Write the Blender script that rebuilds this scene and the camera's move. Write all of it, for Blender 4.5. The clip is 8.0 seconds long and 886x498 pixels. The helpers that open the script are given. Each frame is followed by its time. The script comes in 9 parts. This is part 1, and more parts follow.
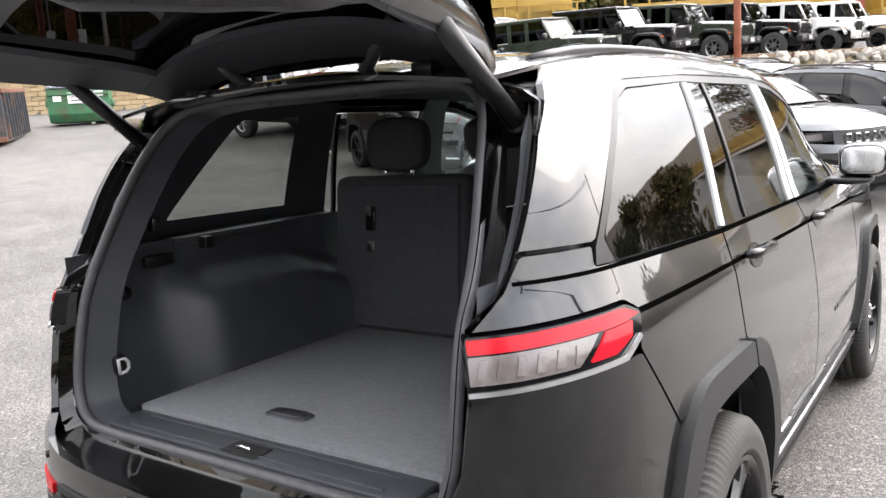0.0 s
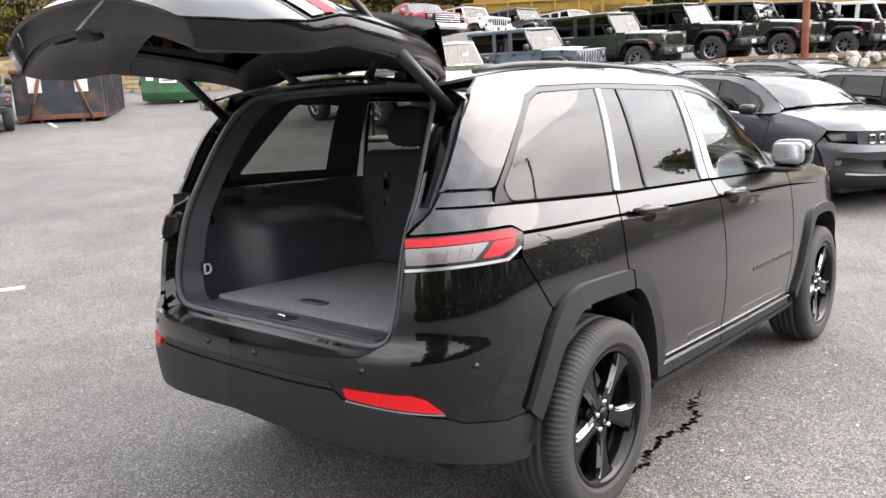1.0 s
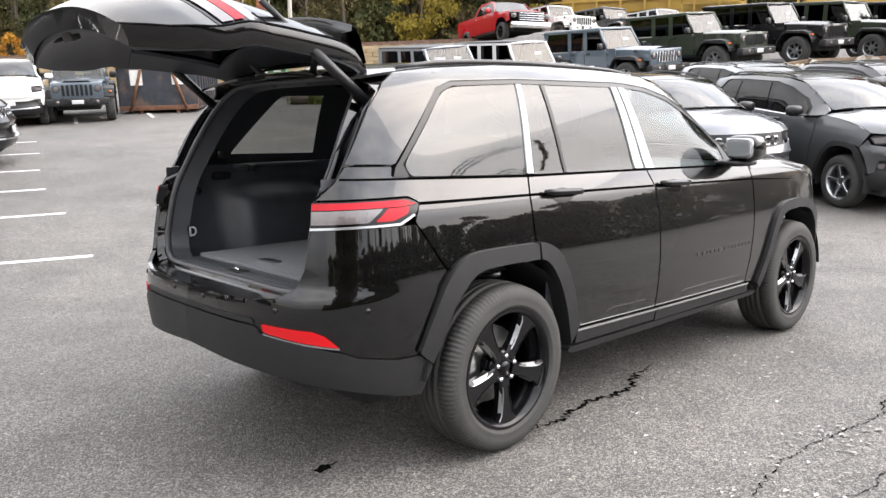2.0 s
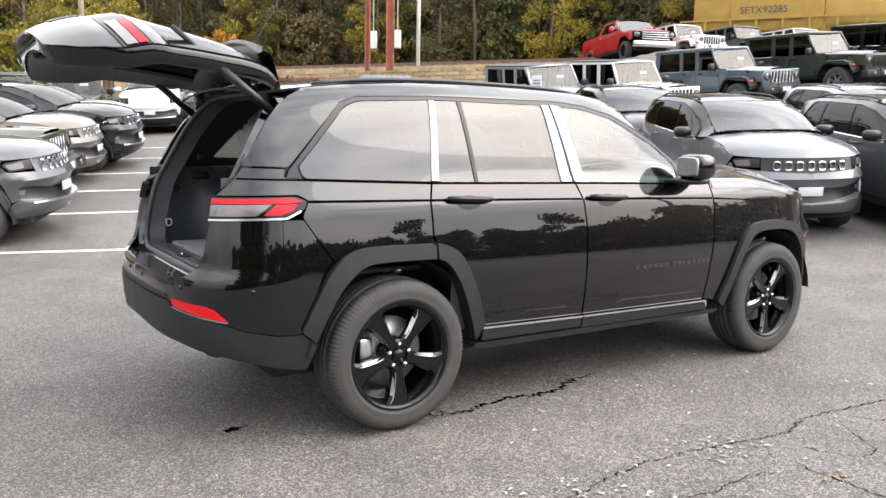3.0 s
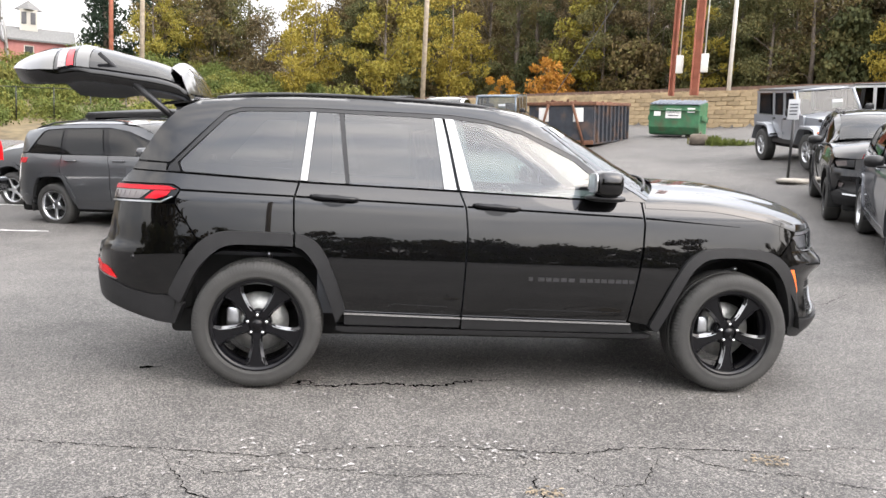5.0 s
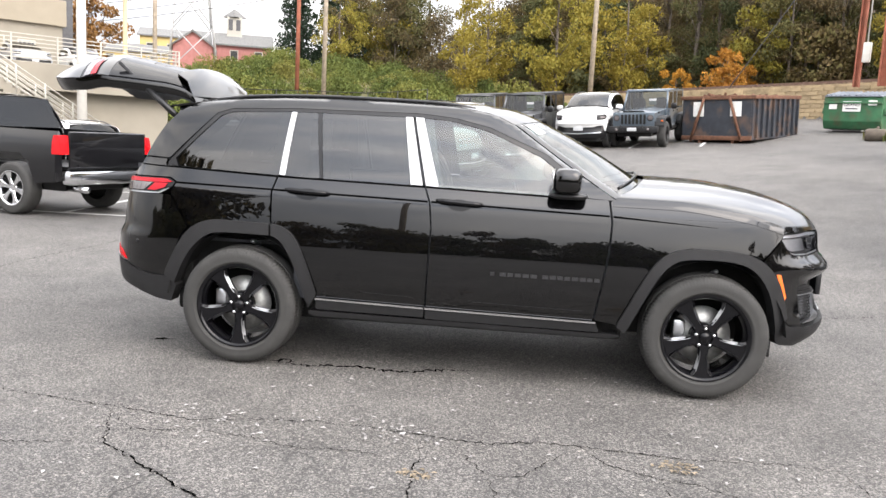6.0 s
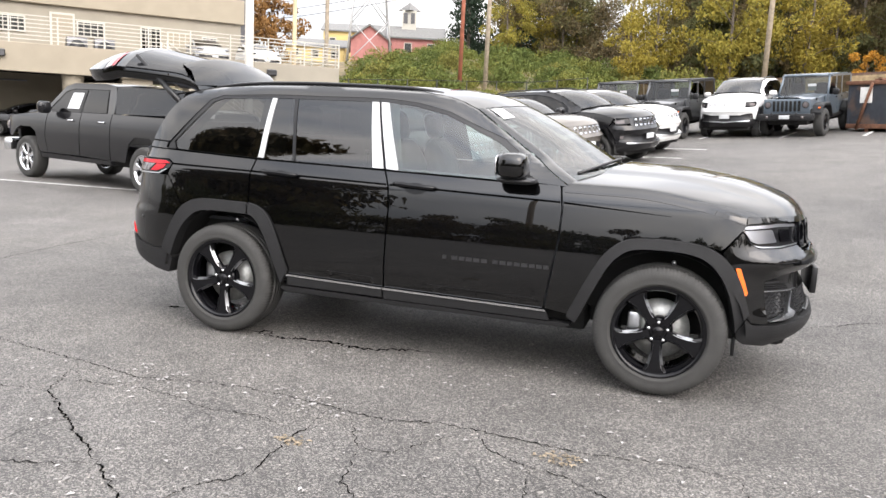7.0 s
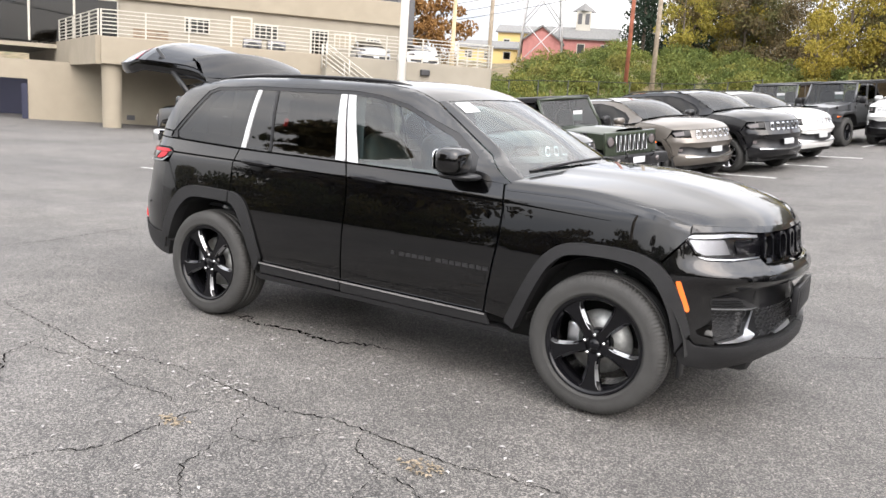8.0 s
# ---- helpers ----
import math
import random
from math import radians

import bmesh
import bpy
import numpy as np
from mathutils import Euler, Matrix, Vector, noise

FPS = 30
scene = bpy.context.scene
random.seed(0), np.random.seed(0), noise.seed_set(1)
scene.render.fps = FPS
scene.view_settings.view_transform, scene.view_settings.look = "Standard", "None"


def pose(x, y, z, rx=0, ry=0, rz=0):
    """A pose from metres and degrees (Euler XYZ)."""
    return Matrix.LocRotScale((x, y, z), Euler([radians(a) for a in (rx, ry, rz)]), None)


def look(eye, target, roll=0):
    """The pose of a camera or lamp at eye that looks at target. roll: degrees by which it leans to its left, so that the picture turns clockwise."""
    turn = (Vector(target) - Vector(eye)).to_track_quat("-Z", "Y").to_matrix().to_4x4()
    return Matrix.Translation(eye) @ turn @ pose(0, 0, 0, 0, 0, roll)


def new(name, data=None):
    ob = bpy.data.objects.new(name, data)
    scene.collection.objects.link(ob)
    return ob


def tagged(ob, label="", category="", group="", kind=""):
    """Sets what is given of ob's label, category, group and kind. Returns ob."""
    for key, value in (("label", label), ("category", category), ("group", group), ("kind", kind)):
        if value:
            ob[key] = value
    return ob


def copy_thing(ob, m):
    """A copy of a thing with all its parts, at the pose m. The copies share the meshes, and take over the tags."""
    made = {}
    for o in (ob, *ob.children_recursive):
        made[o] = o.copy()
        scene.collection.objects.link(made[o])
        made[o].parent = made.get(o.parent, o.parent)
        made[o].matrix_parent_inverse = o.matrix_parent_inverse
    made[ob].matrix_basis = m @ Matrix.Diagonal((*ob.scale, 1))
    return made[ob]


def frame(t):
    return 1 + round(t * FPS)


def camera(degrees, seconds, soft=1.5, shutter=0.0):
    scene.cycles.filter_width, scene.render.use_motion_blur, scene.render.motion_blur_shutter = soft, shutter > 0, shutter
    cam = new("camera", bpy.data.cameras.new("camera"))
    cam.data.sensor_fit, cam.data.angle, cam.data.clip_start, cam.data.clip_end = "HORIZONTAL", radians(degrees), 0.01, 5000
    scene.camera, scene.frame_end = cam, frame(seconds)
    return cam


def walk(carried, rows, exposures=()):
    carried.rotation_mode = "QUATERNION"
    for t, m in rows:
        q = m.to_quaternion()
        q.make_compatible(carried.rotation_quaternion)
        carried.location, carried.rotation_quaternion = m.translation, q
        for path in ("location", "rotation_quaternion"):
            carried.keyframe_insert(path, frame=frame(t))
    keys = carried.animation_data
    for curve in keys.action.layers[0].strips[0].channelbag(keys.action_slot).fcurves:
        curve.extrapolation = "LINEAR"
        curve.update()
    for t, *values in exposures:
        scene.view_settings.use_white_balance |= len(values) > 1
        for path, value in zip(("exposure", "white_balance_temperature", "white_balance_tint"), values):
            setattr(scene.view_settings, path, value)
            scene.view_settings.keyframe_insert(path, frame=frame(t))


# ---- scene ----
cam = camera(58.8, 8.0)
PATH = [
    (0, (-2.002, -1.459, 1.552), (-0.379, -0.327, 1.257), -3.5),
    (0.5, (-2.346, -1.942, 1.526), (-0.790, -0.722, 1.229), -2.2),
    (1, (-2.628, -2.344, 1.528), (-1.117, -1.073, 1.212), -1.6),
    (1.2, (-2.684, -2.527, 1.508), (-1.203, -1.224, 1.183), -1.2),
    (2.3, (-2.389, -3.516, 1.469), (-1.107, -2.011, 1.163), -0.1),
    (2.5, (-2.273, -3.735, 1.463), (-1.047, -2.184, 1.163), 0.3),
    (3, (-1.897, -4.224, 1.452), (-0.816, -2.564, 1.176), 1.0),
    (3.5, (-1.404, -4.634, 1.423), (-0.493, -2.873, 1.158), 1.9),
    (4, (-0.855, -4.987, 1.43), (-0.13, -3.14, 1.175), 2.6),
    (4.5, (-0.242, -5.275, 1.459), (0.268, -3.357, 1.211), 2.9),
    (4.7, (0.014, -5.411, 1.447), (0.434, -3.471, 1.204), 2.9),
    (5.8, (1.501, -5.785, 1.458), (1.41, -3.804, 1.199), 3.1),
    (6, (1.753, -5.802, 1.526), (1.575, -3.83, 1.249), 3.0),
    (6.5, (2.466, -5.733, 1.49), (2.063, -3.795, 1.203), 2.9),
    (7, (3.125, -5.598, 1.56), (2.517, -3.721, 1.236), 2.9),
    (7.5, (3.737, -5.296, 1.555), (2.929, -3.497, 1.223), 3.35),
    (8, (4.33, -4.902, 1.587), (3.326, -3.207, 1.242), 3.8),
]
walk(cam, [(t, look(eye, target, roll)) for t, eye, target, roll in PATH],
     [(0.0, 1.78, 6800, 13), (0.5, 1.55, 6800, 13), (1.2, 1.46, 6800, 13), (2.4, 1.38, 6800, 13), (4.5, 1.36, 6800, 13), (6.0, 1.32, 6800, 13), (8.0, 1.24, 6800, 13)])

# ---- light: a bright overcast sky with a weak, wide sun ----
SUN_ELEV, SUN_AZ = 40.0, 318.0
world = bpy.data.worlds.new("overcast_sky")
scene.world = world
world.use_nodes = True
wn, wl = world.node_tree.nodes, world.node_tree.links
wn.clear()
w_out, w_bg = wn.new("ShaderNodeOutputWorld"), wn.new("ShaderNodeBackground")
w_sky, w_mix, w_noise = wn.new("ShaderNodeTexSky"), wn.new("ShaderNodeMix"), wn.new("ShaderNodeTexNoise")
w_ramp, w_map, w_co = wn.new("ShaderNodeValToRGB"), wn.new("ShaderNodeMapping"), wn.new("ShaderNodeTexCoord")
w_sky.sky_type, w_sky.sun_disc = "NISHITA", False
w_sky.sun_elevation, w_sky.sun_rotation = radians(SUN_ELEV), radians(90 - SUN_AZ)
w_sky.dust_density, w_sky.air_density = 3.0, 1.0
w_map.inputs["Scale"].default_value = (1.0, 1.0, 3.2)
w_noise.inputs["Scale"].default_value, w_noise.inputs["Detail"].default_value = 2.2, 6.0
w_noise.inputs["Roughness"].default_value = 0.55
w_ramp.color_ramp.elements[0].position, w_ramp.color_ramp.elements[0].color = 0.36, (4.6, 5.0, 5.6, 1)
w_ramp.color_ramp.elements[1].position, w_ramp.color_ramp.elements[1].color = 0.68, (8.6, 8.6, 8.5, 1)
w_mix.data_type = "RGBA"
w_mix.inputs["Factor"].default_value = 0.88
w_bg.inputs["Strength"].default_value = 0.12
wl.new(w_co.outputs["Generated"], w_map.inputs["Vector"])
wl.new(w_map.outputs["Vector"], w_noise.inputs["Vector"])
wl.new(w_noise.outputs["Fac"], w_ramp.inputs["Fac"])
wl.new(w_sky.outputs["Color"], w_mix.inputs["A"])
wl.new(w_ramp.outputs["Color"], w_mix.inputs["B"])
w_sep, w_up, w_mul = wn.new("ShaderNodeSeparateXYZ"), wn.new("ShaderNodeMapRange"), wn.new("ShaderNodeVectorMath")
w_up.inputs["From Max"].default_value, w_up.inputs["To Min"].default_value, w_up.inputs["To Max"].default_value = 0.38, 0.56, 1.8
w_mul.operation = "SCALE"
wl.new(w_co.outputs["Generated"], w_sep.inputs["Vector"])
wl.new(w_sep.outputs["Z"], w_up.inputs["Value"])
wl.new(w_mix.outputs["Result"], w_mul.inputs[0])
w_dot, w_glow, w_all = wn.new("ShaderNodeVectorMath"), wn.new("ShaderNodeMapRange"), wn.new("ShaderNodeMath")
w_dot.operation, w_all.operation = "DOT_PRODUCT", "MULTIPLY"
w_dot.inputs[1].default_value = (math.cos(radians(SUN_AZ)) * math.cos(radians(SUN_ELEV)), math.sin(radians(SUN_AZ)) * math.cos(radians(SUN_ELEV)), math.sin(radians(SUN_ELEV)))
w_glow.interpolation_type = "SMOOTHSTEP"
w_glow.inputs["From Min"].default_value, w_glow.inputs["From Max"].default_value = 0.25, 1.0
w_glow.inputs["To Min"].default_value, w_glow.inputs["To Max"].default_value = 0.78, 1.75
wl.new(w_co.outputs["Generated"], w_dot.inputs[0])
wl.new(w_dot.outputs["Value"], w_glow.inputs["Value"])
wl.new(w_up.outputs["Result"], w_all.inputs[0])
wl.new(w_glow.outputs["Result"], w_all.inputs[1])
wl.new(w_all.outputs[0], w_mul.inputs["Scale"])
wl.new(w_mul.outputs["Vector"], w_bg.inputs["Color"])
wl.new(w_bg.outputs["Background"], w_out.inputs["Surface"])
sun = new("sun", bpy.data.lights.new("sun", "SUN"))
sun.data.energy, sun.data.angle, sun.data.color = 0.5, radians(45), (1.0, 0.95, 0.88)
sun.matrix_world = look((0, 0, 30), (-math.cos(radians(SUN_AZ)) * 30 / math.tan(radians(SUN_ELEV)),
                                     -math.sin(radians(SUN_AZ)) * 30 / math.tan(radians(SUN_ELEV)), 0))

# ---- materials ----
def mat(name, base=(0.5, 0.5, 0.5), rough=0.5, metal=0.0, coat=0.0, spec=0.5, var=0.0, scale=8.0, bump=0.0, bump_scale=60.0,
        rough_var=0.0, dirt=None, dirt_amount=0.0, dirt_scale=1.5, trans=0.0, ior=1.45, emit=None, emit_strength=0.0, island=0.0, alpha=1.0, rand=0.0, coat_ior=1.45):
    """A principled material: grain, stains and fine relief from noise at real-world size."""
    m = bpy.data.materials.new(name)
    m.use_nodes = True
    n, l = m.node_tree.nodes, m.node_tree.links
    b = n["Principled BSDF"]
    b.inputs["Base Color"].default_value = (*base, 1)
    b.inputs["Roughness"].default_value, b.inputs["Metallic"].default_value = rough, metal
    b.inputs["Coat Weight"].default_value, b.inputs["Coat Roughness"].default_value = coat, 0.012
    b.inputs["Coat IOR"].default_value = coat_ior
    b.inputs["Specular IOR Level"].default_value = spec
    b.inputs["Transmission Weight"].default_value, b.inputs["IOR"].default_value = trans, ior
    b.inputs["Alpha"].default_value = alpha
    if emit:
        b.inputs["Emission Color"].default_value, b.inputs["Emission Strength"].default_value = (*emit, 1), emit_strength
    co = n.new("ShaderNodeTexCoord")
    colour = None
    if var or island or rand:
        noise_a = n.new("ShaderNodeTexNoise")
        noise_a.inputs["Scale"].default_value, noise_a.inputs["Detail"].default_value = scale, 8.0
        l.new(co.outputs["Object"], noise_a.inputs["Vector"])
        k = n.new("ShaderNodeMapRange")
        k.inputs["From Min"].default_value, k.inputs["From Max"].default_value = 0.3, 0.7
        k.inputs["To Min"].default_value, k.inputs["To Max"].default_value = 1 - var, 1 + var
        l.new(noise_a.outputs["Fac"], k.inputs["Value"])
        value = k.outputs["Result"]
        for amount, kind in ((island, "ShaderNodeNewGeometry"), (rand, "ShaderNodeObjectInfo")):
            if amount:
                g = n.new(kind)
                k2 = n.new("ShaderNodeMapRange")
                k2.inputs["To Min"].default_value, k2.inputs["To Max"].default_value = 1 - amount, 1 + amount
                l.new(g.outputs["Random Per Island" if island and amount == island and kind == "ShaderNodeNewGeometry" else "Random"], k2.inputs["Value"])
                mul = n.new("ShaderNodeMath")
                mul.operation = "MULTIPLY"
                l.new(value, mul.inputs[0]), l.new(k2.outputs["Result"], mul.inputs[1])
                value = mul.outputs[0]
        v = n.new("ShaderNodeVectorMath")
        v.operation = "SCALE"
        v.inputs[0].default_value = base
        l.new(value, v.inputs["Scale"])
        colour = v.outputs["Vector"]
    if dirt:
        noise_b = n.new("ShaderNodeTexNoise")
        noise_b.inputs["Scale"].default_value, noise_b.inputs["Detail"].default_value = dirt_scale, 6.0
        l.new(co.outputs["Object"], noise_b.inputs["Vector"])
        r = n.new("ShaderNodeMapRange")
        r.inputs["From Min"].default_value, r.inputs["From Max"].default_value = 0.5, 0.72
        r.inputs["To Max"].default_value = dirt_amount
        l.new(noise_b.outputs["Fac"], r.inputs["Value"])
        mx = n.new("ShaderNodeMix")
        mx.data_type = "RGBA"
        l.new(r.outputs["Result"], mx.inputs["Factor"])
        mx.inputs["A"].default_value, mx.inputs["B"].default_value = (*base, 1), (*dirt, 1)
        if colour:
            l.new(colour, mx.inputs["A"])
        colour = mx.outputs["Result"]
    if colour:
        l.new(colour, b.inputs["Base Color"])
    if rough_var:
        noise_c = n.new("ShaderNodeTexNoise")
        noise_c.inputs["Scale"].default_value, noise_c.inputs["Detail"].default_value = scale * 0.6, 5.0
        l.new(co.outputs["Object"], noise_c.inputs["Vector"])
        r2 = n.new("ShaderNodeMapRange")
        r2.inputs["To Min"].default_value, r2.inputs["To Max"].default_value = max(0, rough - rough_var), min(1, rough + rough_var)
        l.new(noise_c.outputs["Fac"], r2.inputs["Value"])
        l.new(r2.outputs["Result"], b.inputs["Roughness"])
    if bump:
        noise_d, bp = n.new("ShaderNodeTexNoise"), n.new("ShaderNodeBump")
        noise_d.inputs["Scale"].default_value, noise_d.inputs["Detail"].default_value = bump_scale, 4.0
        bp.inputs["Strength"].default_value, bp.inputs["Distance"].default_value = bump, 0.01
        l.new(co.outputs["Object"], noise_d.inputs["Vector"])
        l.new(noise_d.outputs["Fac"], bp.inputs["Height"])
        l.new(bp.outputs["Normal"], b.inputs["Normal"])
    return m


M_PAINT = mat("black_flake_paint", (0.0045, 0.0045, 0.0052), rough=0.35, metal=1.0, coat=1.0, coat_ior=1.58)
M_CLAD = mat("grey_cladding", (0.016, 0.016, 0.0168), rough=0.5, spec=0.35, var=0.12, scale=20, bump=0.12, bump_scale=500)
M_TRIM = mat("black_trim", (0.008, 0.008, 0.009), rough=0.35, var=0.1)
M_GAP = mat("dark_panel_gap", (0.0015, 0.0015, 0.0015), rough=1.0, spec=0.0)
M_GLOSS = mat("gloss_black", (0.004, 0.004, 0.005), rough=0.1, spec=0.35)
M_CHROME = mat("polished_metal", (0.75, 0.76, 0.78), rough=0.14, metal=1.0, rough_var=0.04, scale=4)
M_SATIN = mat("satin_metal", (0.55, 0.56, 0.58), rough=0.28, metal=1.0, var=0.05)
M_WHITEFILM = mat("white_film", (0.5, 0.51, 0.52), rough=0.22, var=0.03, scale=3, coat=0.3)
M_RUBBER = mat("tyre_rubber", (0.034, 0.0335, 0.032), rough=0.75, var=0.08, scale=14, bump=0.2, bump_scale=200, dirt=(0.12, 0.116, 0.11), dirt_amount=0.08, dirt_scale=9)
M_SEAL = mat("rubber_seal", (0.06, 0.06, 0.065), rough=0.45, var=0.15, scale=30)
M_PLASTIC = mat("interior_plastic", (0.05, 0.053, 0.06), rough=0.36, var=0.12, scale=10, bump=0.15, bump_scale=600)
M_CARPET = mat("cargo_carpet", (0.2, 0.205, 0.217), rough=0.95, var=0.1, scale=60, bump=0.6, bump_scale=900)
M_FABRIC = mat("seat_cloth", (0.036, 0.038, 0.043), rough=0.85, var=0.12, scale=40, bump=0.4, bump_scale=700)
M_LINING = mat("pale_headlining", (0.10, 0.10, 0.10), rough=0.95, var=0.1, bump=0.3, bump_scale=300)
M_LEATHER = mat("grey_seat_leather", (0.06, 0.062, 0.065), rough=0.5, var=0.1, bump=0.2, bump_scale=250)
M_REDLENS = mat("red_lens", (0.34, 0.008, 0.016), rough=0.15, coat=0.0, spec=0.25, emit=(1.0, 0.02, 0.03), emit_strength=0.03)
M_REDREFL = mat("red_reflector", (0.55, 0.006, 0.01), rough=0.2, spec=0.25, bump=0.5, bump_scale=300)
M_CLEARLENS = mat("clear_lens", (0.11, 0.095, 0.095), rough=0.15, coat=1.0, var=0.12, scale=25, bump=0.12, bump_scale=60)
M_AMBER = mat("amber_lens", (0.85, 0.16, 0.02), rough=0.15, coat=1.0, bump=0.3, bump_scale=250)
M_UNDER = mat("underbody", (0.012, 0.012, 0.012), rough=0.9, var=0.3, scale=12)
M_LINE = mat("white_road_paint", (0.62, 0.62, 0.6), rough=0.8, var=0.15, scale=12, dirt=(0.16, 0.16, 0.16), dirt_amount=0.9, dirt_scale=6)
M_SATINDARK = mat("dull_badge_metal", (0.11, 0.11, 0.115), rough=0.3, metal=1.0)
M_FACET = mat("machined_alloy", (0.34, 0.345, 0.355), rough=0.3, metal=1.0, var=0.05)
M_BRAKE = mat("brake_metal", (0.5, 0.5, 0.48), rough=0.5, metal=0.9, var=0.2, scale=30)
M_RUST = mat("rusty_steel", (0.13, 0.06, 0.035), rough=0.85, var=0.35, scale=8, bump=0.5, bump_scale=40)


def glass_material(name, tint, alpha, rough=0.02):
    """A tinted pane: a clear tint with a mirror coat on it."""
    m = bpy.data.materials.new(name)
    m.use_nodes = True
    n, l = m.node_tree.nodes, m.node_tree.links
    n.clear()
    out, mix, edge = n.new("ShaderNodeOutputMaterial"), n.new("ShaderNodeMixShader"), n.new("ShaderNodeLayerWeight")
    clear, shine = n.new("ShaderNodeBsdfTransparent"), n.new("ShaderNodeBsdfGlossy")
    clear.inputs["Color"].default_value = (*tint, 1)
    shine.inputs["Roughness"].default_value = rough
    edge.inputs["Blend"].default_value = 0.5
    power, gloss = n.new("ShaderNodeMath"), n.new("ShaderNodeMath")
    power.operation, gloss.operation = "POWER", "MULTIPLY_ADD"
    power.inputs[1].default_value = 5.0
    least = ((alpha - 1) / (alpha + 1)) ** 2
    gloss.inputs[1].default_value, gloss.inputs[2].default_value = 1 - least, least
    l.new(edge.outputs["Facing"], power.inputs[0])
    l.new(power.outputs[0], gloss.inputs[0])
    l.new(gloss.outputs[0], mix.inputs["Fac"])
    l.new(clear.outputs["BSDF"], mix.inputs[1]), l.new(shine.outputs["BSDF"], mix.inputs[2])
    l.new(mix.outputs["Shader"], out.inputs["Surface"])
    return m


M_DARKGLASS = glass_material("privacy_glass", (0.25, 0.26, 0.25), 1.75)
M_GLASS = glass_material("window_glass", (0.58, 0.68, 0.65), 1.95)
M_DEEPGLASS = glass_material("deep_privacy_glass", (0.10, 0.105, 0.10), 1.86)
M_SCREEN = glass_material("windscreen_glass", (0.55, 0.63, 0.62), 2.5)
M_BACKGLASS = glass_material("dark_rear_glass", (0.03, 0.03, 0.032), 1.6)
M_CARGLASS = glass_material("car_glass", (0.12, 0.14, 0.145), 2.1)
M_FLATGLASS = glass_material("flat_screen_glass", (0.22, 0.27, 0.25), 1.65)
M_DIMGLASS = glass_material("dim_car_glass", (0.05, 0.05, 0.055), 1.6)
M_LAMPGLASS = glass_material("lamp_cover", (0.9, 0.9, 0.92), 1.5)


def paint(name, colour, metal=0.0, rough=0.3):
    return mat(name, colour, rough=rough, metal=metal, coat=1.0, spec=0.08, var=0.04, scale=2)


P_SILVER = paint("silver_grey_paint", (0.11, 0.115, 0.128), 0.4, 0.35)
P_GREY = paint("granite_paint", (0.075, 0.078, 0.083), 0.5, 0.35)
P_GREEN = paint("dark_green_paint", (0.03, 0.038, 0.026))
P_BLACK = paint("plain_black_paint", (0.006, 0.006, 0.007))
P_WHITE = paint("white_paint", (0.62, 0.62, 0.61))
P_STEEL = paint("steel_blue_paint", (0.10, 0.125, 0.15), 0.3)
P_PALE = paint("pale_silver_paint", (0.32, 0.335, 0.36), 0.5, 0.35)
P_RED = paint("red_paint", (0.33, 0.012, 0.018))
P_BROWN = paint("taupe_paint", (0.14, 0.125, 0.11), 0.5, 0.35)

# ---- building tools ----
def link(bm, name, material, smooth=True, sharp=35):
    me = bpy.data.meshes.new(name)
    if smooth:
        for f in bm.faces:
            f.smooth = True
        for e in bm.edges:
            if len(e.link_faces) == 2 and e.calc_face_angle(0) > radians(sharp):
                e.smooth = False
    bm.to_mesh(me)
    bm.free()
    mats = material if isinstance(material, (list, tuple)) else [material]
    for m in mats:
        me.materials.append(m)
    return me


def part(name, bm, material, parent, label="", smooth=True, sharp=35):
    """One mesh object out of a bmesh, under a thing or a part."""
    ob = new(name, link(bm, name, material, smooth, sharp))
    ob.parent = parent
    if label:
        tagged(ob, label)
    return ob


def thing(name, label, category, m=None, group="", kind=""):
    ob = new(name)
    ob.empty_display_size = 0.2
    if m is not None:
        ob.matrix_world = m
    return tagged(ob, label, category, group, kind)


def solo(name, bm, material, label, category, group="", kind="", smooth=True, sharp=35, m=None):
    ob = new(name, link(bm, name, material, smooth, sharp))
    if m is not None:
        ob.matrix_world = m
    return tagged(ob, label, category, group, kind)


def bm_box(bm, x0, x1, y0, y1, z0, z1, bevel=0.0, seg=2, m=None):
    made = bmesh.ops.create_cube(bm, size=1.0)["verts"]
    for v in made:
        v.co = Vector((x0 + (v.co.x + 0.5) * (x1 - x0), y0 + (v.co.y + 0.5) * (y1 - y0), z0 + (v.co.z + 0.5) * (z1 - z0)))
    if m is not None:
        for v in made:
            v.co = m @ v.co
    if bevel:
        edges = list({e for v in made for e in v.link_edges})
        bmesh.ops.bevel(bm, geom=edges, offset=bevel, segments=seg, affect="EDGES", profile=0.5)
    return bm


def box(x0, x1, y0, y1, z0, z1, bevel=0.0, seg=2, m=None):
    return bm_box(bmesh.new(), x0, x1, y0, y1, z0, z1, bevel, seg, m)


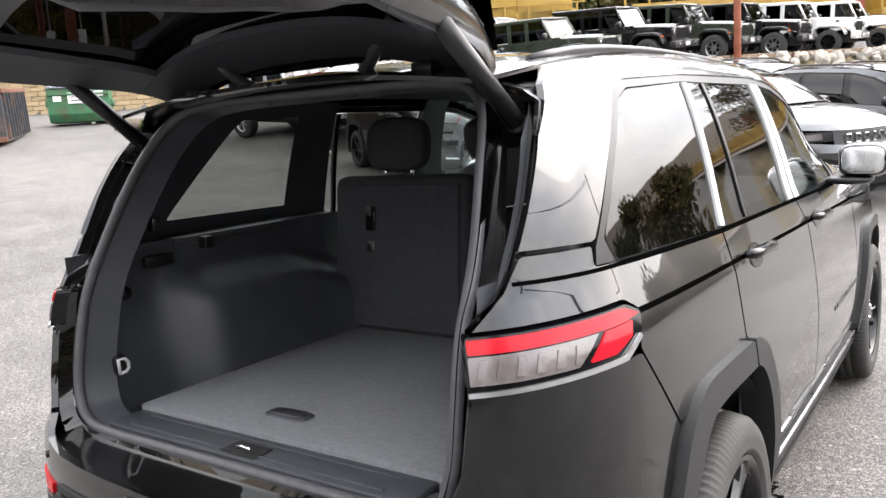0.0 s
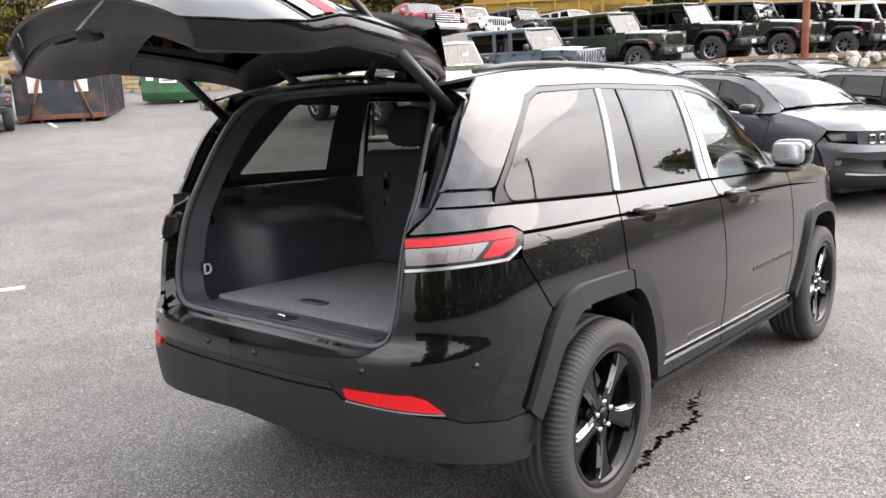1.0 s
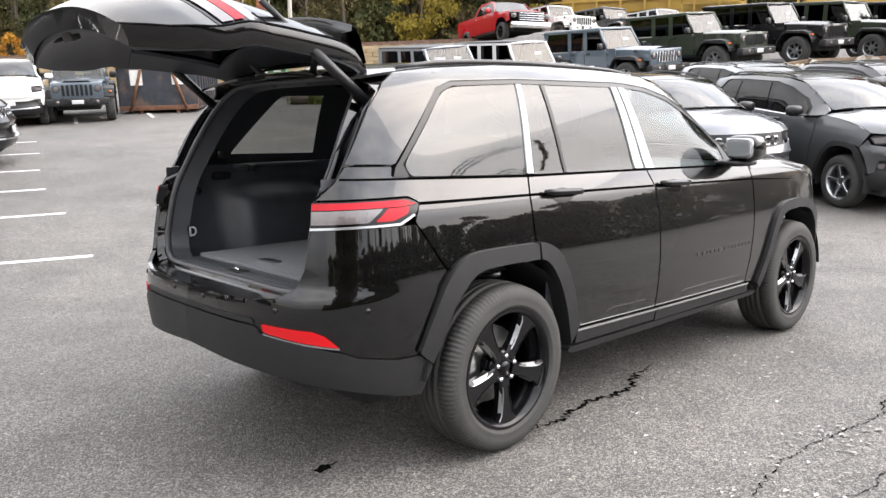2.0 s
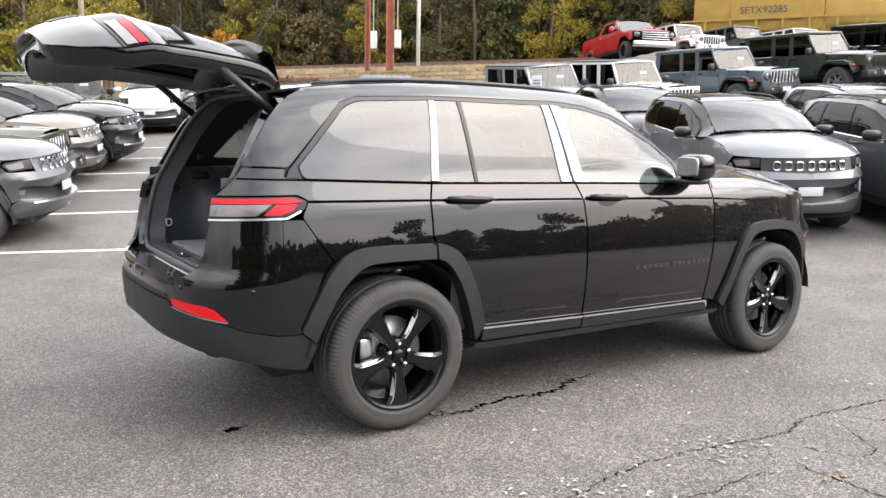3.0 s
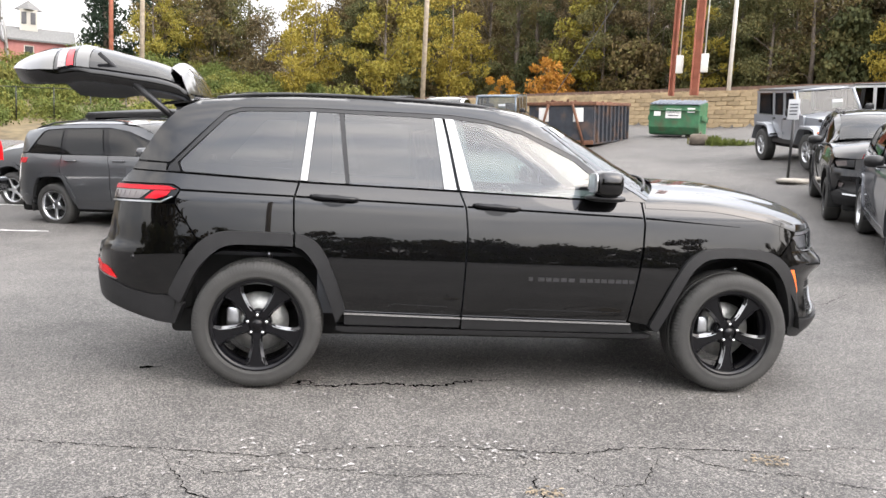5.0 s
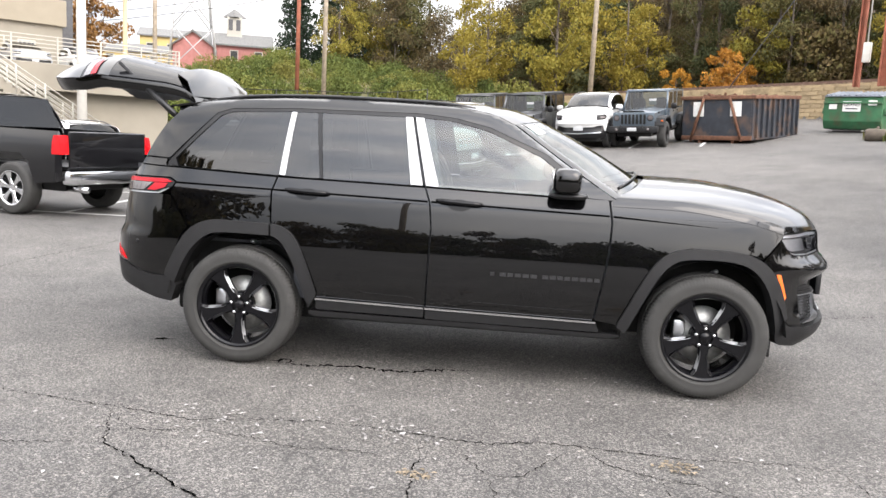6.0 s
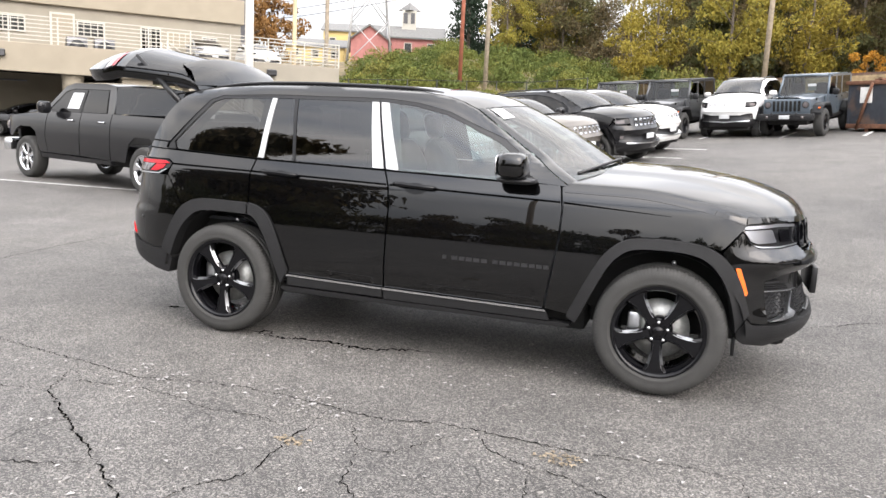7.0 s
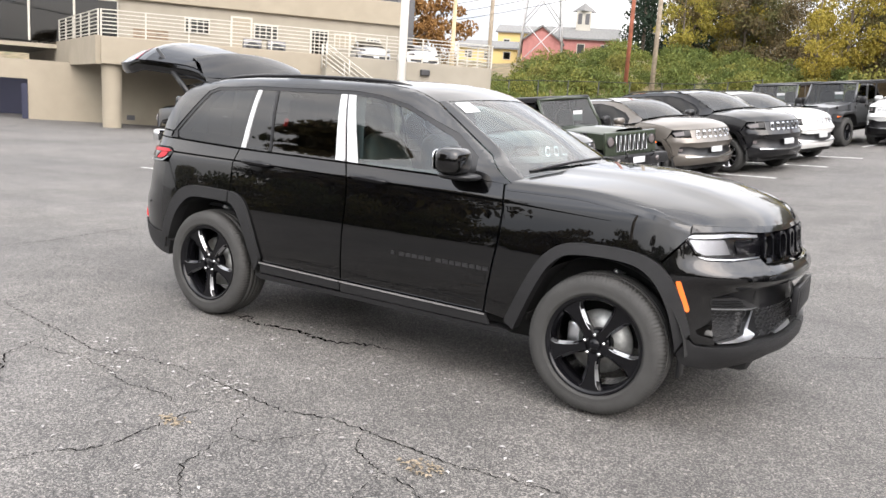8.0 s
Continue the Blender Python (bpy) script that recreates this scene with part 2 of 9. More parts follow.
def bm_tube(bm, points, radius, sides=8, caps=True):
    """A tube along points; radius is a number or one for each point."""
    pts = [Vector(p) for p in points]
    rad = radius if isinstance(radius, (list, tuple)) else [radius] * len(pts)
    rings, up = [], None
    for i, p in enumerate(pts):
        d = (pts[min(i + 1, len(pts) - 1)] - pts[max(i - 1, 0)]).normalized()
        if up is None:
            up = d.orthogonal().normalized()
        up = (up - d * up.dot(d)).normalized()
        side = d.cross(up)
        rings.append([bm.verts.new(p + (up * math.cos(a) + side * math.sin(a)) * rad[i]) for a in [2 * math.pi * k / sides for k in range(sides)]])
    for a, b in zip(rings, rings[1:]):
        for k in range(sides):
            bm.faces.new((a[k], a[(k + 1) % sides], b[(k + 1) % sides], b[k]))
    if caps:
        bm.faces.new(rings[0][::-1]), bm.faces.new(rings[-1])
    return bm


def tube(points, radius, sides=8, caps=True):
    return bm_tube(bmesh.new(), points, radius, sides, caps)


def bm_grid(bm, rows, close=False):
    """Faces between rows of points (all of one length)."""
    vs = [[bm.verts.new(p) for p in r] for r in rows]
    for a, b in zip(vs, vs[1:]):
        for k in range(len(a) - (0 if close else 1)):
            k2 = (k + 1) % len(a)
            bm.faces.new((a[k], a[k2], b[k2], b[k]))
    return vs


def bm_prism(bm, outline, depth, m=None):
    """A plate with a drawn outline in x, z, from y = 0 to y = depth."""
    a = [bm.verts.new((x, 0, z)) for x, z in outline]
    b = [bm.verts.new((x, depth, z)) for x, z in outline]
    bm.faces.new(a), bm.faces.new(b[::-1])
    for i in range(len(a)):
        j = (i + 1) % len(a)
        bm.faces.new((a[j], a[i], b[i], b[j]))
    if m is not None:
        for v in a + b:
            v.co = m @ v.co
    return bm


def lathe(bm, profile, sides=48, axis="y", m=None):
    """A turned form: profile of (radius, along the axis)."""
    rings = []
    for r, h in profile:
        ring = []
        for k in range(sides):
            a = 2 * math.pi * k / sides
            p = Vector((r * math.cos(a), h, r * math.sin(a))) if axis == "y" else Vector((r * math.cos(a), r * math.sin(a), h))
            ring.append(bm.verts.new(m @ p if m is not None else p))
        rings.append(ring)
    for a, b in zip(rings, rings[1:]):
        for k in range(sides):
            bm.faces.new((a[k], a[(k + 1) % sides], b[(k + 1) % sides], b[k]))
    return rings


def smooth_steps(points, x):
    """A smooth curve through (x, value) points (monotone-ish cubic)."""
    if x <= points[0][0]:
        return points[0][1]
    if x >= points[-1][0]:
        return points[-1][1]
    for i in range(len(points) - 1):
        if points[i][0] <= x <= points[i + 1][0]:
            break
    x0, y0 = points[i]
    x1, y1 = points[i + 1]
    h = x1 - x0
    def slope(k):
        if k <= 0 or k >= len(points) - 1:
            return None
        a = (points[k][1] - points[k - 1][1]) / max(1e-6, points[k][0] - points[k - 1][0])
        b = (points[k + 1][1] - points[k][1]) / max(1e-6, points[k + 1][0] - points[k][0])
        return 0.0 if a * b <= 0 else 2 * a * b / (a + b)
    d = (y1 - y0) / h
    m0, m1 = slope(i), slope(i + 1)
    m0, m1 = (d if m0 is None else m0), (d if m1 is None else m1)
    t = (x - x0) / h
    return ((2 * t ** 3 - 3 * t ** 2 + 1) * y0 + (t ** 3 - 2 * t ** 2 + t) * h * m0 + (-2 * t ** 3 + 3 * t ** 2) * y1 + (t ** 3 - t ** 2) * h * m1)


def rounded(points, r=0.03, n=4):
    """An outline with its corners rounded; a point may carry its own radius as a third number."""
    out = []
    count = len(points)
    for i, p in enumerate(points):
        rr = p[2] if len(p) > 2 else r
        a, b, c = Vector(points[i - 1][:2]), Vector(p[:2]), Vector(points[(i + 1) % count][:2])
        da, dc = a - b, c - b
        rr = min(rr, da.length * 0.45, dc.length * 0.45)
        if rr < 1e-4:
            out.append((b.x, b.y))
            continue
        s, e = b + da.normalized() * rr, b + dc.normalized() * rr
        for k in range(n + 1):
            t = k / n
            q = s * (1 - t) ** 2 + b * 2 * t * (1 - t) + e * t ** 2
            out.append((q.x, q.y))
    return out


def inset_outline(points, d):
    """The outline moved inwards by d (counter-clockwise or not)."""
    pts = [Vector(p[:2]) for p in points]
    area = sum(pts[i - 1].x * pts[i].y - pts[i].x * pts[i - 1].y for i in range(len(pts)))
    sign = 1 if area > 0 else -1
    out = []
    for i in range(len(pts)):
        a, b, c = pts[i - 1], pts[i], pts[(i + 1) % len(pts)]
        u, v = (b - a), (c - b)
        u = u.normalized() if u.length > 1e-6 else v.normalized()
        v = v.normalized() if v.length > 1e-6 else u
        nu, nv = Vector((-u.y, u.x)) * sign, Vector((-v.y, v.x)) * sign
        mid = nu + nv
        mid = mid.normalized() if mid.length > 1e-6 else nu
        out.append(tuple(b + mid * (d / max(0.4, mid.dot(nu)))))
    return out


def ease(a, b, x):
    t = min(1.0, max(0.0, (x - a) / (b - a)))
    return t * t * (3 - 2 * t)


def rail_side(x, y):
    """Metres beyond the stone wall below the railway (negative on the lot)."""
    return 0.852 * (x - 17.5) + 0.523 * (y - 30.5)


def terrain(x, y):
    """The lot's height: level round the car, climbing ahead and to its left, falling behind it; a terrace, the railway bank and a hill beyond."""
    u, v = 0.076 * x + 0.076 * y - 0.36, -x - 2
    v = (v + math.sqrt(v * v + 0.25)) / 2
    z = (u + math.sqrt(u * u + 0.01)) / 2 - 0.03 * v - 0.00165 * min(v, 24.0) ** 2 - 0.012
    across, along = 0.475 * (x - 16.3) + 0.88 * (y - 8.2), 0.88 * (x - 16.3) - 0.475 * (y - 8.2)
    z += ease(-0.35, 0.35, across) * (0.3 * ease(-9.0, -5.0, along) + 1.05 * ease(-4.0, 6.0, along) + 1.7 * ease(5.0, 10.0, across) * ease(-3.0, 1.0, along))
    z = min(z, 4.9)
    vine = 1.2 + 6.6 * ease(34.0, 78.0, y) + 0.5 * math.sin(x * 0.21) * ease(40, 60, y)
    z = max(z, vine * ease(14.0, 4.0, x) * ease(30.0, 40.0, y))
    d = rail_side(x, y)
    bank = 4.9 + 0.30 * max(0.0, d - 9.0) * ease(9, 16, d)
    k = ease(0.2, 0.6, d)
    return z * (1 - k) + min(bank, 26.0) * k


def stand(x, y, heading=0.0, lift=0.0):
    """A pose on the sloping ground, turned to the heading (degrees from +x)."""
    h = radians(heading)
    f = Vector((math.cos(h), math.sin(h)))
    s = Vector((-f.y, f.x))
    gx = (terrain(x + f.x, y + f.y) - terrain(x - f.x, y - f.y)) / 2
    gy = (terrain(x + s.x, y + s.y) - terrain(x - s.x, y - s.y)) / 2
    return (
        Matrix.Translation((x, y, terrain(x, y) + lift)) @ pose(0, 0, 0, 0, 0, heading) @ pose(0, 0, 0, math.degrees(math.atan(gy)), -math.degrees(math.atan(gx)), 0))

# ---- the lot ----
def asphalt_material():
    m = mat("worn_asphalt", (0.1, 0.1, 0.1), rough=0.75)
    n, l = m.node_tree.nodes, m.node_tree.links
    b = n["Principled BSDF"]
    co = n.new("ShaderNodeTexCoord")
    def noise_node(scale, detail=6.0, rough=0.5):
        t = n.new("ShaderNodeTexNoise")
        t.inputs["Scale"].default_value, t.inputs["Detail"].default_value, t.inputs["Roughness"].default_value = scale, detail, rough
        l.new(co.outputs["Object"], t.inputs["Vector"])
        return t
    def ramp(src, p0, c0, p1, c1):
        r = n.new("ShaderNodeValToRGB")
        r.color_ramp.elements[0].position, r.color_ramp.elements[0].color = p0, (*c0, 1)
        r.color_ramp.elements[1].position, r.color_ramp.elements[1].color = p1, (*c1, 1)
        l.new(src, r.inputs["Fac"])
        return r.outputs["Color"]
    def mix(kind, fac, a, bb):
        x = n.new("ShaderNodeMix")
        x.data_type, x.blend_type = "RGBA", kind
        if isinstance(fac, float):
            x.inputs["Factor"].default_value = fac
        else:
            l.new(fac, x.inputs["Factor"])
        l.new(a, x.inputs["A"]), l.new(bb, x.inputs["B"])
        return x.outputs["Result"]
    base = ramp(noise_node(0.22, 5).outputs["Fac"], 0.35, (0.073, 0.071, 0.0695), 0.66, (0.105, 0.1015, 0.097))
    mid = ramp(noise_node(1.7, 6, 0.65).outputs["Fac"], 0.3, (0.78, 0.78, 0.78), 0.72, (1.2, 1.2, 1.2))
    colour = mix("MULTIPLY", 1.0, base, mid)
    stones = n.new("ShaderNodeTexVoronoi")
    stones.inputs["Scale"].default_value = 140.0
    l.new(co.outputs["Object"], stones.inputs["Vector"])
    grit = n.new("ShaderNodeSeparateColor")
    l.new(stones.outputs["Color"], grit.inputs["Color"])
    speck = ramp(grit.outputs["Red"], 0.36, (0.55, 0.54, 0.535), 1.0, (2.45, 2.38, 2.28))
    colour = mix("MULTIPLY", 0.92, colour, speck)
    # sparse pale chips among the grit, denser in some patches
    chip = n.new("ShaderNodeTexVoronoi")
    chip.inputs["Scale"].default_value = 85.0
    l.new(co.outputs["Object"], chip.inputs["Vector"])
    chip_pick = n.new("ShaderNodeSeparateColor")
    l.new(chip.outputs["Color"], chip_pick.inputs["Color"])
    pale = ramp(chip_pick.outputs["Green"], 0.90, (1, 1, 1), 0.96, (2.0, 1.96, 1.9))
    colour = mix("MULTIPLY", ramp(noise_node(2.6, 4).outputs["Fac"], 0.35, (0.25, 0.25, 0.25), 0.7, (1, 1, 1)), colour, pale)
    # a web of fine cracks on the old strip along the car's right side, a few across the rest
    warp = noise_node(1.3, 4)
    shift = n.new("ShaderNodeVectorMath")
    shift.operation = "MULTIPLY_ADD"
    shift.inputs[1].default_value = (0.9, 0.9, 0.0)
    l.new(warp.outputs["Color"], shift.inputs[0]), l.new(co.outputs["Object"], shift.inputs[2])
    def crack(scale, width):
        v = n.new("ShaderNodeTexVoronoi")
        v.feature = "DISTANCE_TO_EDGE"
        v.inputs["Scale"].default_value = scale
        l.new(shift.outputs["Vector"], v.inputs["Vector"])
        k = n.new("ShaderNodeMapRange")
        k.inputs["From Min"].default_value, k.inputs["From Max"].default_value = width * 0.25, width
        k.inputs["To Min"].default_value, k.inputs["To Max"].default_value = 1.0, 0.0
        l.new(v.outputs["Distance"], k.inputs["Value"])
        return k.outputs["Result"]
    sep = n.new("ShaderNodeSeparateXYZ")
    l.new(shift.outputs["Vector"], sep.inputs["Vector"])
    old = n.new("ShaderNodeMapRange")
    old.inputs["From Min"].default_value, old.inputs["From Max"].default_value = -1.6, -2.0
    l.new(sep.outputs["Y"], old.inputs["Value"])
    def math_node(op, a, bb):
        k = n.new("ShaderNodeMath")
        k.operation = op
        for i, v in enumerate((a, bb)):
            if isinstance(v, float):
                k.inputs[i].default_value = v
            else:
                l.new(v, k.inputs[i])
        return k.outputs[0]
    patchy = n.new("ShaderNodeMapRange")
    patchy.inputs["From Min"].default_value, patchy.inputs["From Max"].default_value = 0.40, 0.50
    l.new(noise_node(0.6, 3).outputs["Fac"], patchy.inputs["Value"])
    web = math_node("MULTIPLY", math_node("MULTIPLY", math_node("MAXIMUM", crack(1.25, 0.012), math_node("MULTIPLY", crack(3.1, 0.014), 0.45)), old.outputs["Result"]), patchy.outputs["Result"])
    wide = math_node("MULTIPLY", crack(0.24, 0.0014), 0.25)
    cracks = math_node("MAXIMUM", math_node("MULTIPLY", web, 0.65), wide)
    lighter = n.new("ShaderNodeMix")
    lighter.data_type, lighter.blend_type = "RGBA", "MULTIPLY"
    lighter.inputs["B"].default_value = (0.97, 0.975, 0.99, 1)
    l.new(old.outputs["Result"], lighter.inputs["Factor"]), l.new(colour, lighter.inputs["A"])
    dark = n.new("ShaderNodeMix")
    dark.data_type = "RGBA"
    dark.inputs["B"].default_value = (0.018, 0.018, 0.018, 1)
    l.new(cracks, dark.inputs["Factor"]), l.new(lighter.outputs["Result"], dark.inputs["A"])
    l.new(dark.outputs["Result"], b.inputs["Base Color"])
    bp = n.new("ShaderNodeBump")
    bp.inputs["Strength"].default_value, bp.inputs["Distance"].default_value = 0.8, 0.008
    height = math_node("SUBTRACT", math_node("MULTIPLY", stones.outputs["Distance"], -0.8), math_node("MULTIPLY", cracks, 1.5))
    l.new(height, bp.inputs["Height"])
    l.new(bp.outputs["Normal"], b.inputs["Normal"])
    rr = n.new("ShaderNodeMapRange")
    rr.inputs["To Min"].default_value, rr.inputs["To Max"].default_value = 0.5, 0.85
    l.new(noise_node(0.5, 5).outputs["Fac"], rr.inputs["Value"])
    l.new(rr.outputs["Result"], b.inputs["Roughness"])
    return m


def bank_material():
    m = mat("dry_grass_bank", (0.13, 0.10, 0.055), rough=0.95, var=0.5, scale=1.2, bump=0.8, bump_scale=9, dirt=(0.06, 0.075, 0.02), dirt_amount=0.9, dirt_scale=0.25)
    return m


def axis_steps(near0, near1, step, far0, far1, grow=1.22):
    out = list(np.arange(near0, near1 + 0.001, step))
    a, s = near0, step
    while a > far0:
        s *= grow
        a -= s
        out.insert(0, a)
    a, s = near1, step
    while a < far1:
        s *= grow
        a += s
        out.append(a)
    return out


def ground():
    xs, ys = axis_steps(-32, 34, 0.4, -600, 600), axis_steps(-12, 50, 0.4, -600, 600)
    bm = bmesh.new()
    vs = [[bm.verts.new((x, y, terrain(x, y))) for x in xs] for y in ys]
    for j in range(len(ys) - 1):
        for i in range(len(xs) - 1):
            f = bm.faces.new((vs[j][i], vs[j][i + 1], vs[j + 1][i + 1], vs[j + 1][i]))
            cx, cy = (xs[i] + xs[i + 1]) / 2, (ys[j] + ys[j + 1]) / 2
            if rail_side(cx, cy) > 12.5:
                f.material_index = 2
            elif rail_side(cx, cy) > 0.4:
                f.material_index = 1
            elif -0.45 < 0.475 * (cx - 16.3) + 0.88 * (cy - 8.2) < 0.5 and 0.88 * (cx - 16.3) - 0.475 * (cy - 8.2) > -2.0:
                f.material_index = 1
            elif cy > 37 and cx < 12:
                f.material_index = 1
    solo("ground", bm, [asphalt_material(), bank_material(), mat("leaf_litter", (0.055, 0.038, 0.022), rough=0.95, var=0.5, scale=2.0, bump=0.8, bump_scale=12, dirt=(0.11, 0.075, 0.03), dirt_amount=0.8, dirt_scale=0.6)], "worn grey asphalt car park with cracks and a grassy bank", "ground", kind="structure")


ground()


def road_line(x0, y0, x1, y1, width=0.1):
    """A painted bay line lying on the slope."""
    bm = bmesh.new()
    d = Vector((x1 - x0, y1 - y0))
    s = Vector((-d.y, d.x)).normalized() * width / 2
    count = max(2, int(d.length / 0.4))
    rows = []
    for i in range(count + 1):
        p = Vector((x0, y0)) + d * (i / count)
        a, b = p + s, p - s
        rows.append([Vector((a.x, a.y, terrain(a.x, a.y) + 0.006)), Vector((b.x, b.y, terrain(b.x, b.y) + 0.006))])
    bm_grid(bm, rows)
    bmesh.ops.recalc_face_normals(bm, faces=bm.faces)
    if sum(f.normal.z for f in bm.faces) < 0:
        bmesh.ops.reverse_faces(bm, faces=bm.faces)
    return solo("parking_line", bm, M_LINE, "worn white painted parking bay line", "road marking", "parking bay lines", "structure")


# bays to the left of the car: lines run along (0.906, -0.423)
for x, y, length in ((0.42, 5.42, 3.6), (0.97, 7.95, 2.2), (1.36, 10.03, 2.2), (1.9, 12.1, 2.4), (2.6, 14.4, 2.6), (3.15, 16.5, 2.6)):
    road_line(x - 0.906 * length, y + 0.423 * length, x, y)
for x, y in ((2.9, 19.9), (5.2, 19.9), (7.4, 19.9), (10.6, 23.6), (15.3, 25.6)):
    road_line(x, y, x + 0.6, y + 1.9)
road_line(-3.7, 6.6, -9.7, 6.08)
road_line(-5.66, 6.55, -6.0, 10.7)
road_line(-4.6, 10.8, -9.2, 10.7)


def crack_strip(points, width, name="pavement_crack"):
    """An open crack: a ragged dark furrow."""
    rng = random.Random(len(points) * 7 + int(points[0][0] * 100))
    fine = []
    for (x0, y0), (x1, y1) in zip(points, points[1:]):
        d = Vector((x1 - x0, y1 - y0))
        k = max(2, int(d.length / 0.02))
        for i in range(k):
            t = i / k
            n = Vector((-d.y, d.x)).normalized() * rng.uniform(-1, 1) * (0.026 if width > 0.0195 else 0.013)
            fine.append((x0 + d.x * t + n.x, y0 + d.y * t + n.y))
    rows = []
    for i, (x, y) in enumerate(fine):
        a, b = fine[max(0, i - 1)], fine[min(len(fine) - 1, i + 1)]
        d = Vector((b[0] - a[0], b[1] - a[1])).normalized()
        taper = min(1.0, 4 * min(i, len(fine) - 1 - i) / len(fine) + 0.15)
        w = width * (0.95 if width > 0.0195 else 0.38) * rng.uniform(0.15, 2.0) * taper / 2
        z = terrain(x, y) + 0.004
        rows.append([Vector((x - d.y * w, y + d.x * w, z)), Vector((x + d.y * w, y - d.x * w, z))])
    bm = bmesh.new()
    bm_grid(bm, rows)
    bmesh.ops.recalc_face_normals(bm, faces=bm.faces)
    if sum(f.normal.z for f in bm.faces) < 0:
        bmesh.ops.reverse_faces(bm, faces=bm.faces)
    solo(name, bm, M_CRACK, "jagged dark crack in the asphalt", "crack", "asphalt cracks", "structure", smooth=False)


M_CRACK = mat("open_crack", (0.004, 0.004, 0.004), rough=1.0, spec=0.0, var=0.3, scale=30)


crack_strip([(-0.76, -0.50), (-0.70, -0.53), (-0.66, -0.50), (-0.62, -0.53)], 0.035)
# the open crack beside the rear wheel, and the broken seam and web of the old strip beyond it
crack_strip([(0.16, -0.80), (0.26, -0.85), (0.46, -0.89), (0.62, -0.83), (0.79, -0.81), (0.96, -0.87), (1.13, -0.85), (1.36, -0.73), (1.58, -0.72)], 0.02)
crack_strip([(0.2, -0.83), (0.30, -0.78), (0.36, -0.86)], 0.02)
crack_strip([(-1.9, -1.60), (-1.17, -1.75), (-0.69, -1.84), (-0.27, -1.9), (0.14, -1.98), (0.44, -1.91), (0.73, -1.86), (1.12, -1.88), (1.43, -1.94), (1.69, -1.97), (1.95, -1.88), (2.4, -1.92), (2.64, -1.95), (3.2, -1.9), (3.9, -2.02)], 0.014)
crack_strip([(-0.33, -1.94), (-0.14, -2.36), (0.31, -2.68), (0.62, -2.89), (0.87, -3.07), (1.1, -3.23), (1.5, -3.5)], 0.019)
crack_strip([(1.12, -3.24), (1.2, -3.12), (1.23, -2.98), (1.32, -2.89), (1.38, -2.76), (1.36, -2.53), (1.36, -2.29), (1.36, -2.0)], 0.013)
crack_strip([(0.1, -3.2), (0.59, -3.04), (0.74, -2.96)], 0.012)
crack_strip([(-0.33, -1.94), (-0.1, -2.18), (0.2, -2.12), (0.47, -2.14), (0.8, -2.23), (1.03, -2.19), (1.36, -2.3)], 0.011)
crack_strip([(2.13, -1.88), (2.28, -2.11), (2.5, -2.22), (2.66, -2.24), (2.77, -2.32), (3.1, -2.5)], 0.012)
crack_strip([(1.5, -2.0), (1.62, -2.22), (1.7, -2.36), (1.87, -2.32), (1.98, -2.13), (2.13, -1.95)], 0.010)
crack_strip([(1.7, -2.36), (1.78, -2.7), (2.05, -2.95), (2.2, -3.3)], 0.011)
crack_strip([(-3.1, -1.6), (-3.28, -0.56), (-3.25, -0.1), (-3.34, 0.4), (-3.44, 1.16), (-3.48, 2.28), (-3.38, 3.1), (-3.35, 3.87), (-3.2, 5.0)], 0.019)
crack_strip([(2.5, -2.2), (2.55, -2.6), (2.9, -2.9), (3.0, -3.3)], 0.010)
crack_strip([(3.4, -1.9), (3.5, -2.3), (3.9, -2.6)], 0.010)
crack_strip([(-1.3, -1.75), (-1.0, -2.2), (-1.1, -2.6), (-0.7, -2.9)], 0.011)
crack_strip([(-0.14, -2.36), (-0.6, -2.45), (-1.05, -2.4)], 0.010)
crack_strip([(3.6, 0.9), (4.5, 1.4), (5.3, 1.5), (6.0, 2.0)], 0.014)


def litter(x, y, spread, count, seed, chips=False):
    """A scatter of small dry leaves, or of pale stone chips."""
    rng = random.Random(seed)
    bm = bmesh.new()
    for k in range(count):
        a, r = rng.uniform(0, 6.3), spread * rng.random() ** 0.7
        px, py = x + 1.5 * r * math.cos(a), y + r * math.sin(a)
        z, t, s = terrain(px, py) + 0.007, rng.uniform(0, 6.3), rng.uniform(0.005, 0.014)
        ring = [(s * 1.6, 0, 0), (s * 0.3, s * 0.7, 0.004), (-s * 1.4, 0.1 * s, 0), (-s * 0.1, -s * 0.8, 0.005)]
        bm.faces.new([bm.verts.new((px + u * math.cos(t) - v * math.sin(t), py + u * math.sin(t) + v * math.cos(t), z + w)) for u, v, w in ring])
    if chips:
        return solo("stone_chips", bm, M_CHIPS, "scatter of small pale stone chips on the asphalt", "grit", "stone chips", "stuff", smooth=False)
    return solo("leaf_litter", bm, M_LITTER, "scatter of small dry tan leaves on the asphalt", "leaves", "leaf litter", "stuff", smooth=False)


M_CHIPS = mat("pale_stone_chips", (0.3, 0.29, 0.28), rough=0.9, island=0.4, var=0.2, scale=20)
M_LITTER = mat("dry_leaf_bits", (0.21, 0.17, 0.12), rough=0.9, island=0.4, var=0.2, scale=20)
litter(2.61, -2.07, 0.08, 55, 1)
litter(1.38, -2.41, 0.06, 28, 2)
litter(0.3, -1.95, 0.22, 40, 3, True)
litter(1.2, -1.92, 0.2, 50, 4, True)
litter(0.5, -2.9, 1.2, 120, 5, True)
litter(3.4, -2.1, 0.6, 60, 6, True)
litter(1.6, -1.5, 1.1, 110, 7, True)

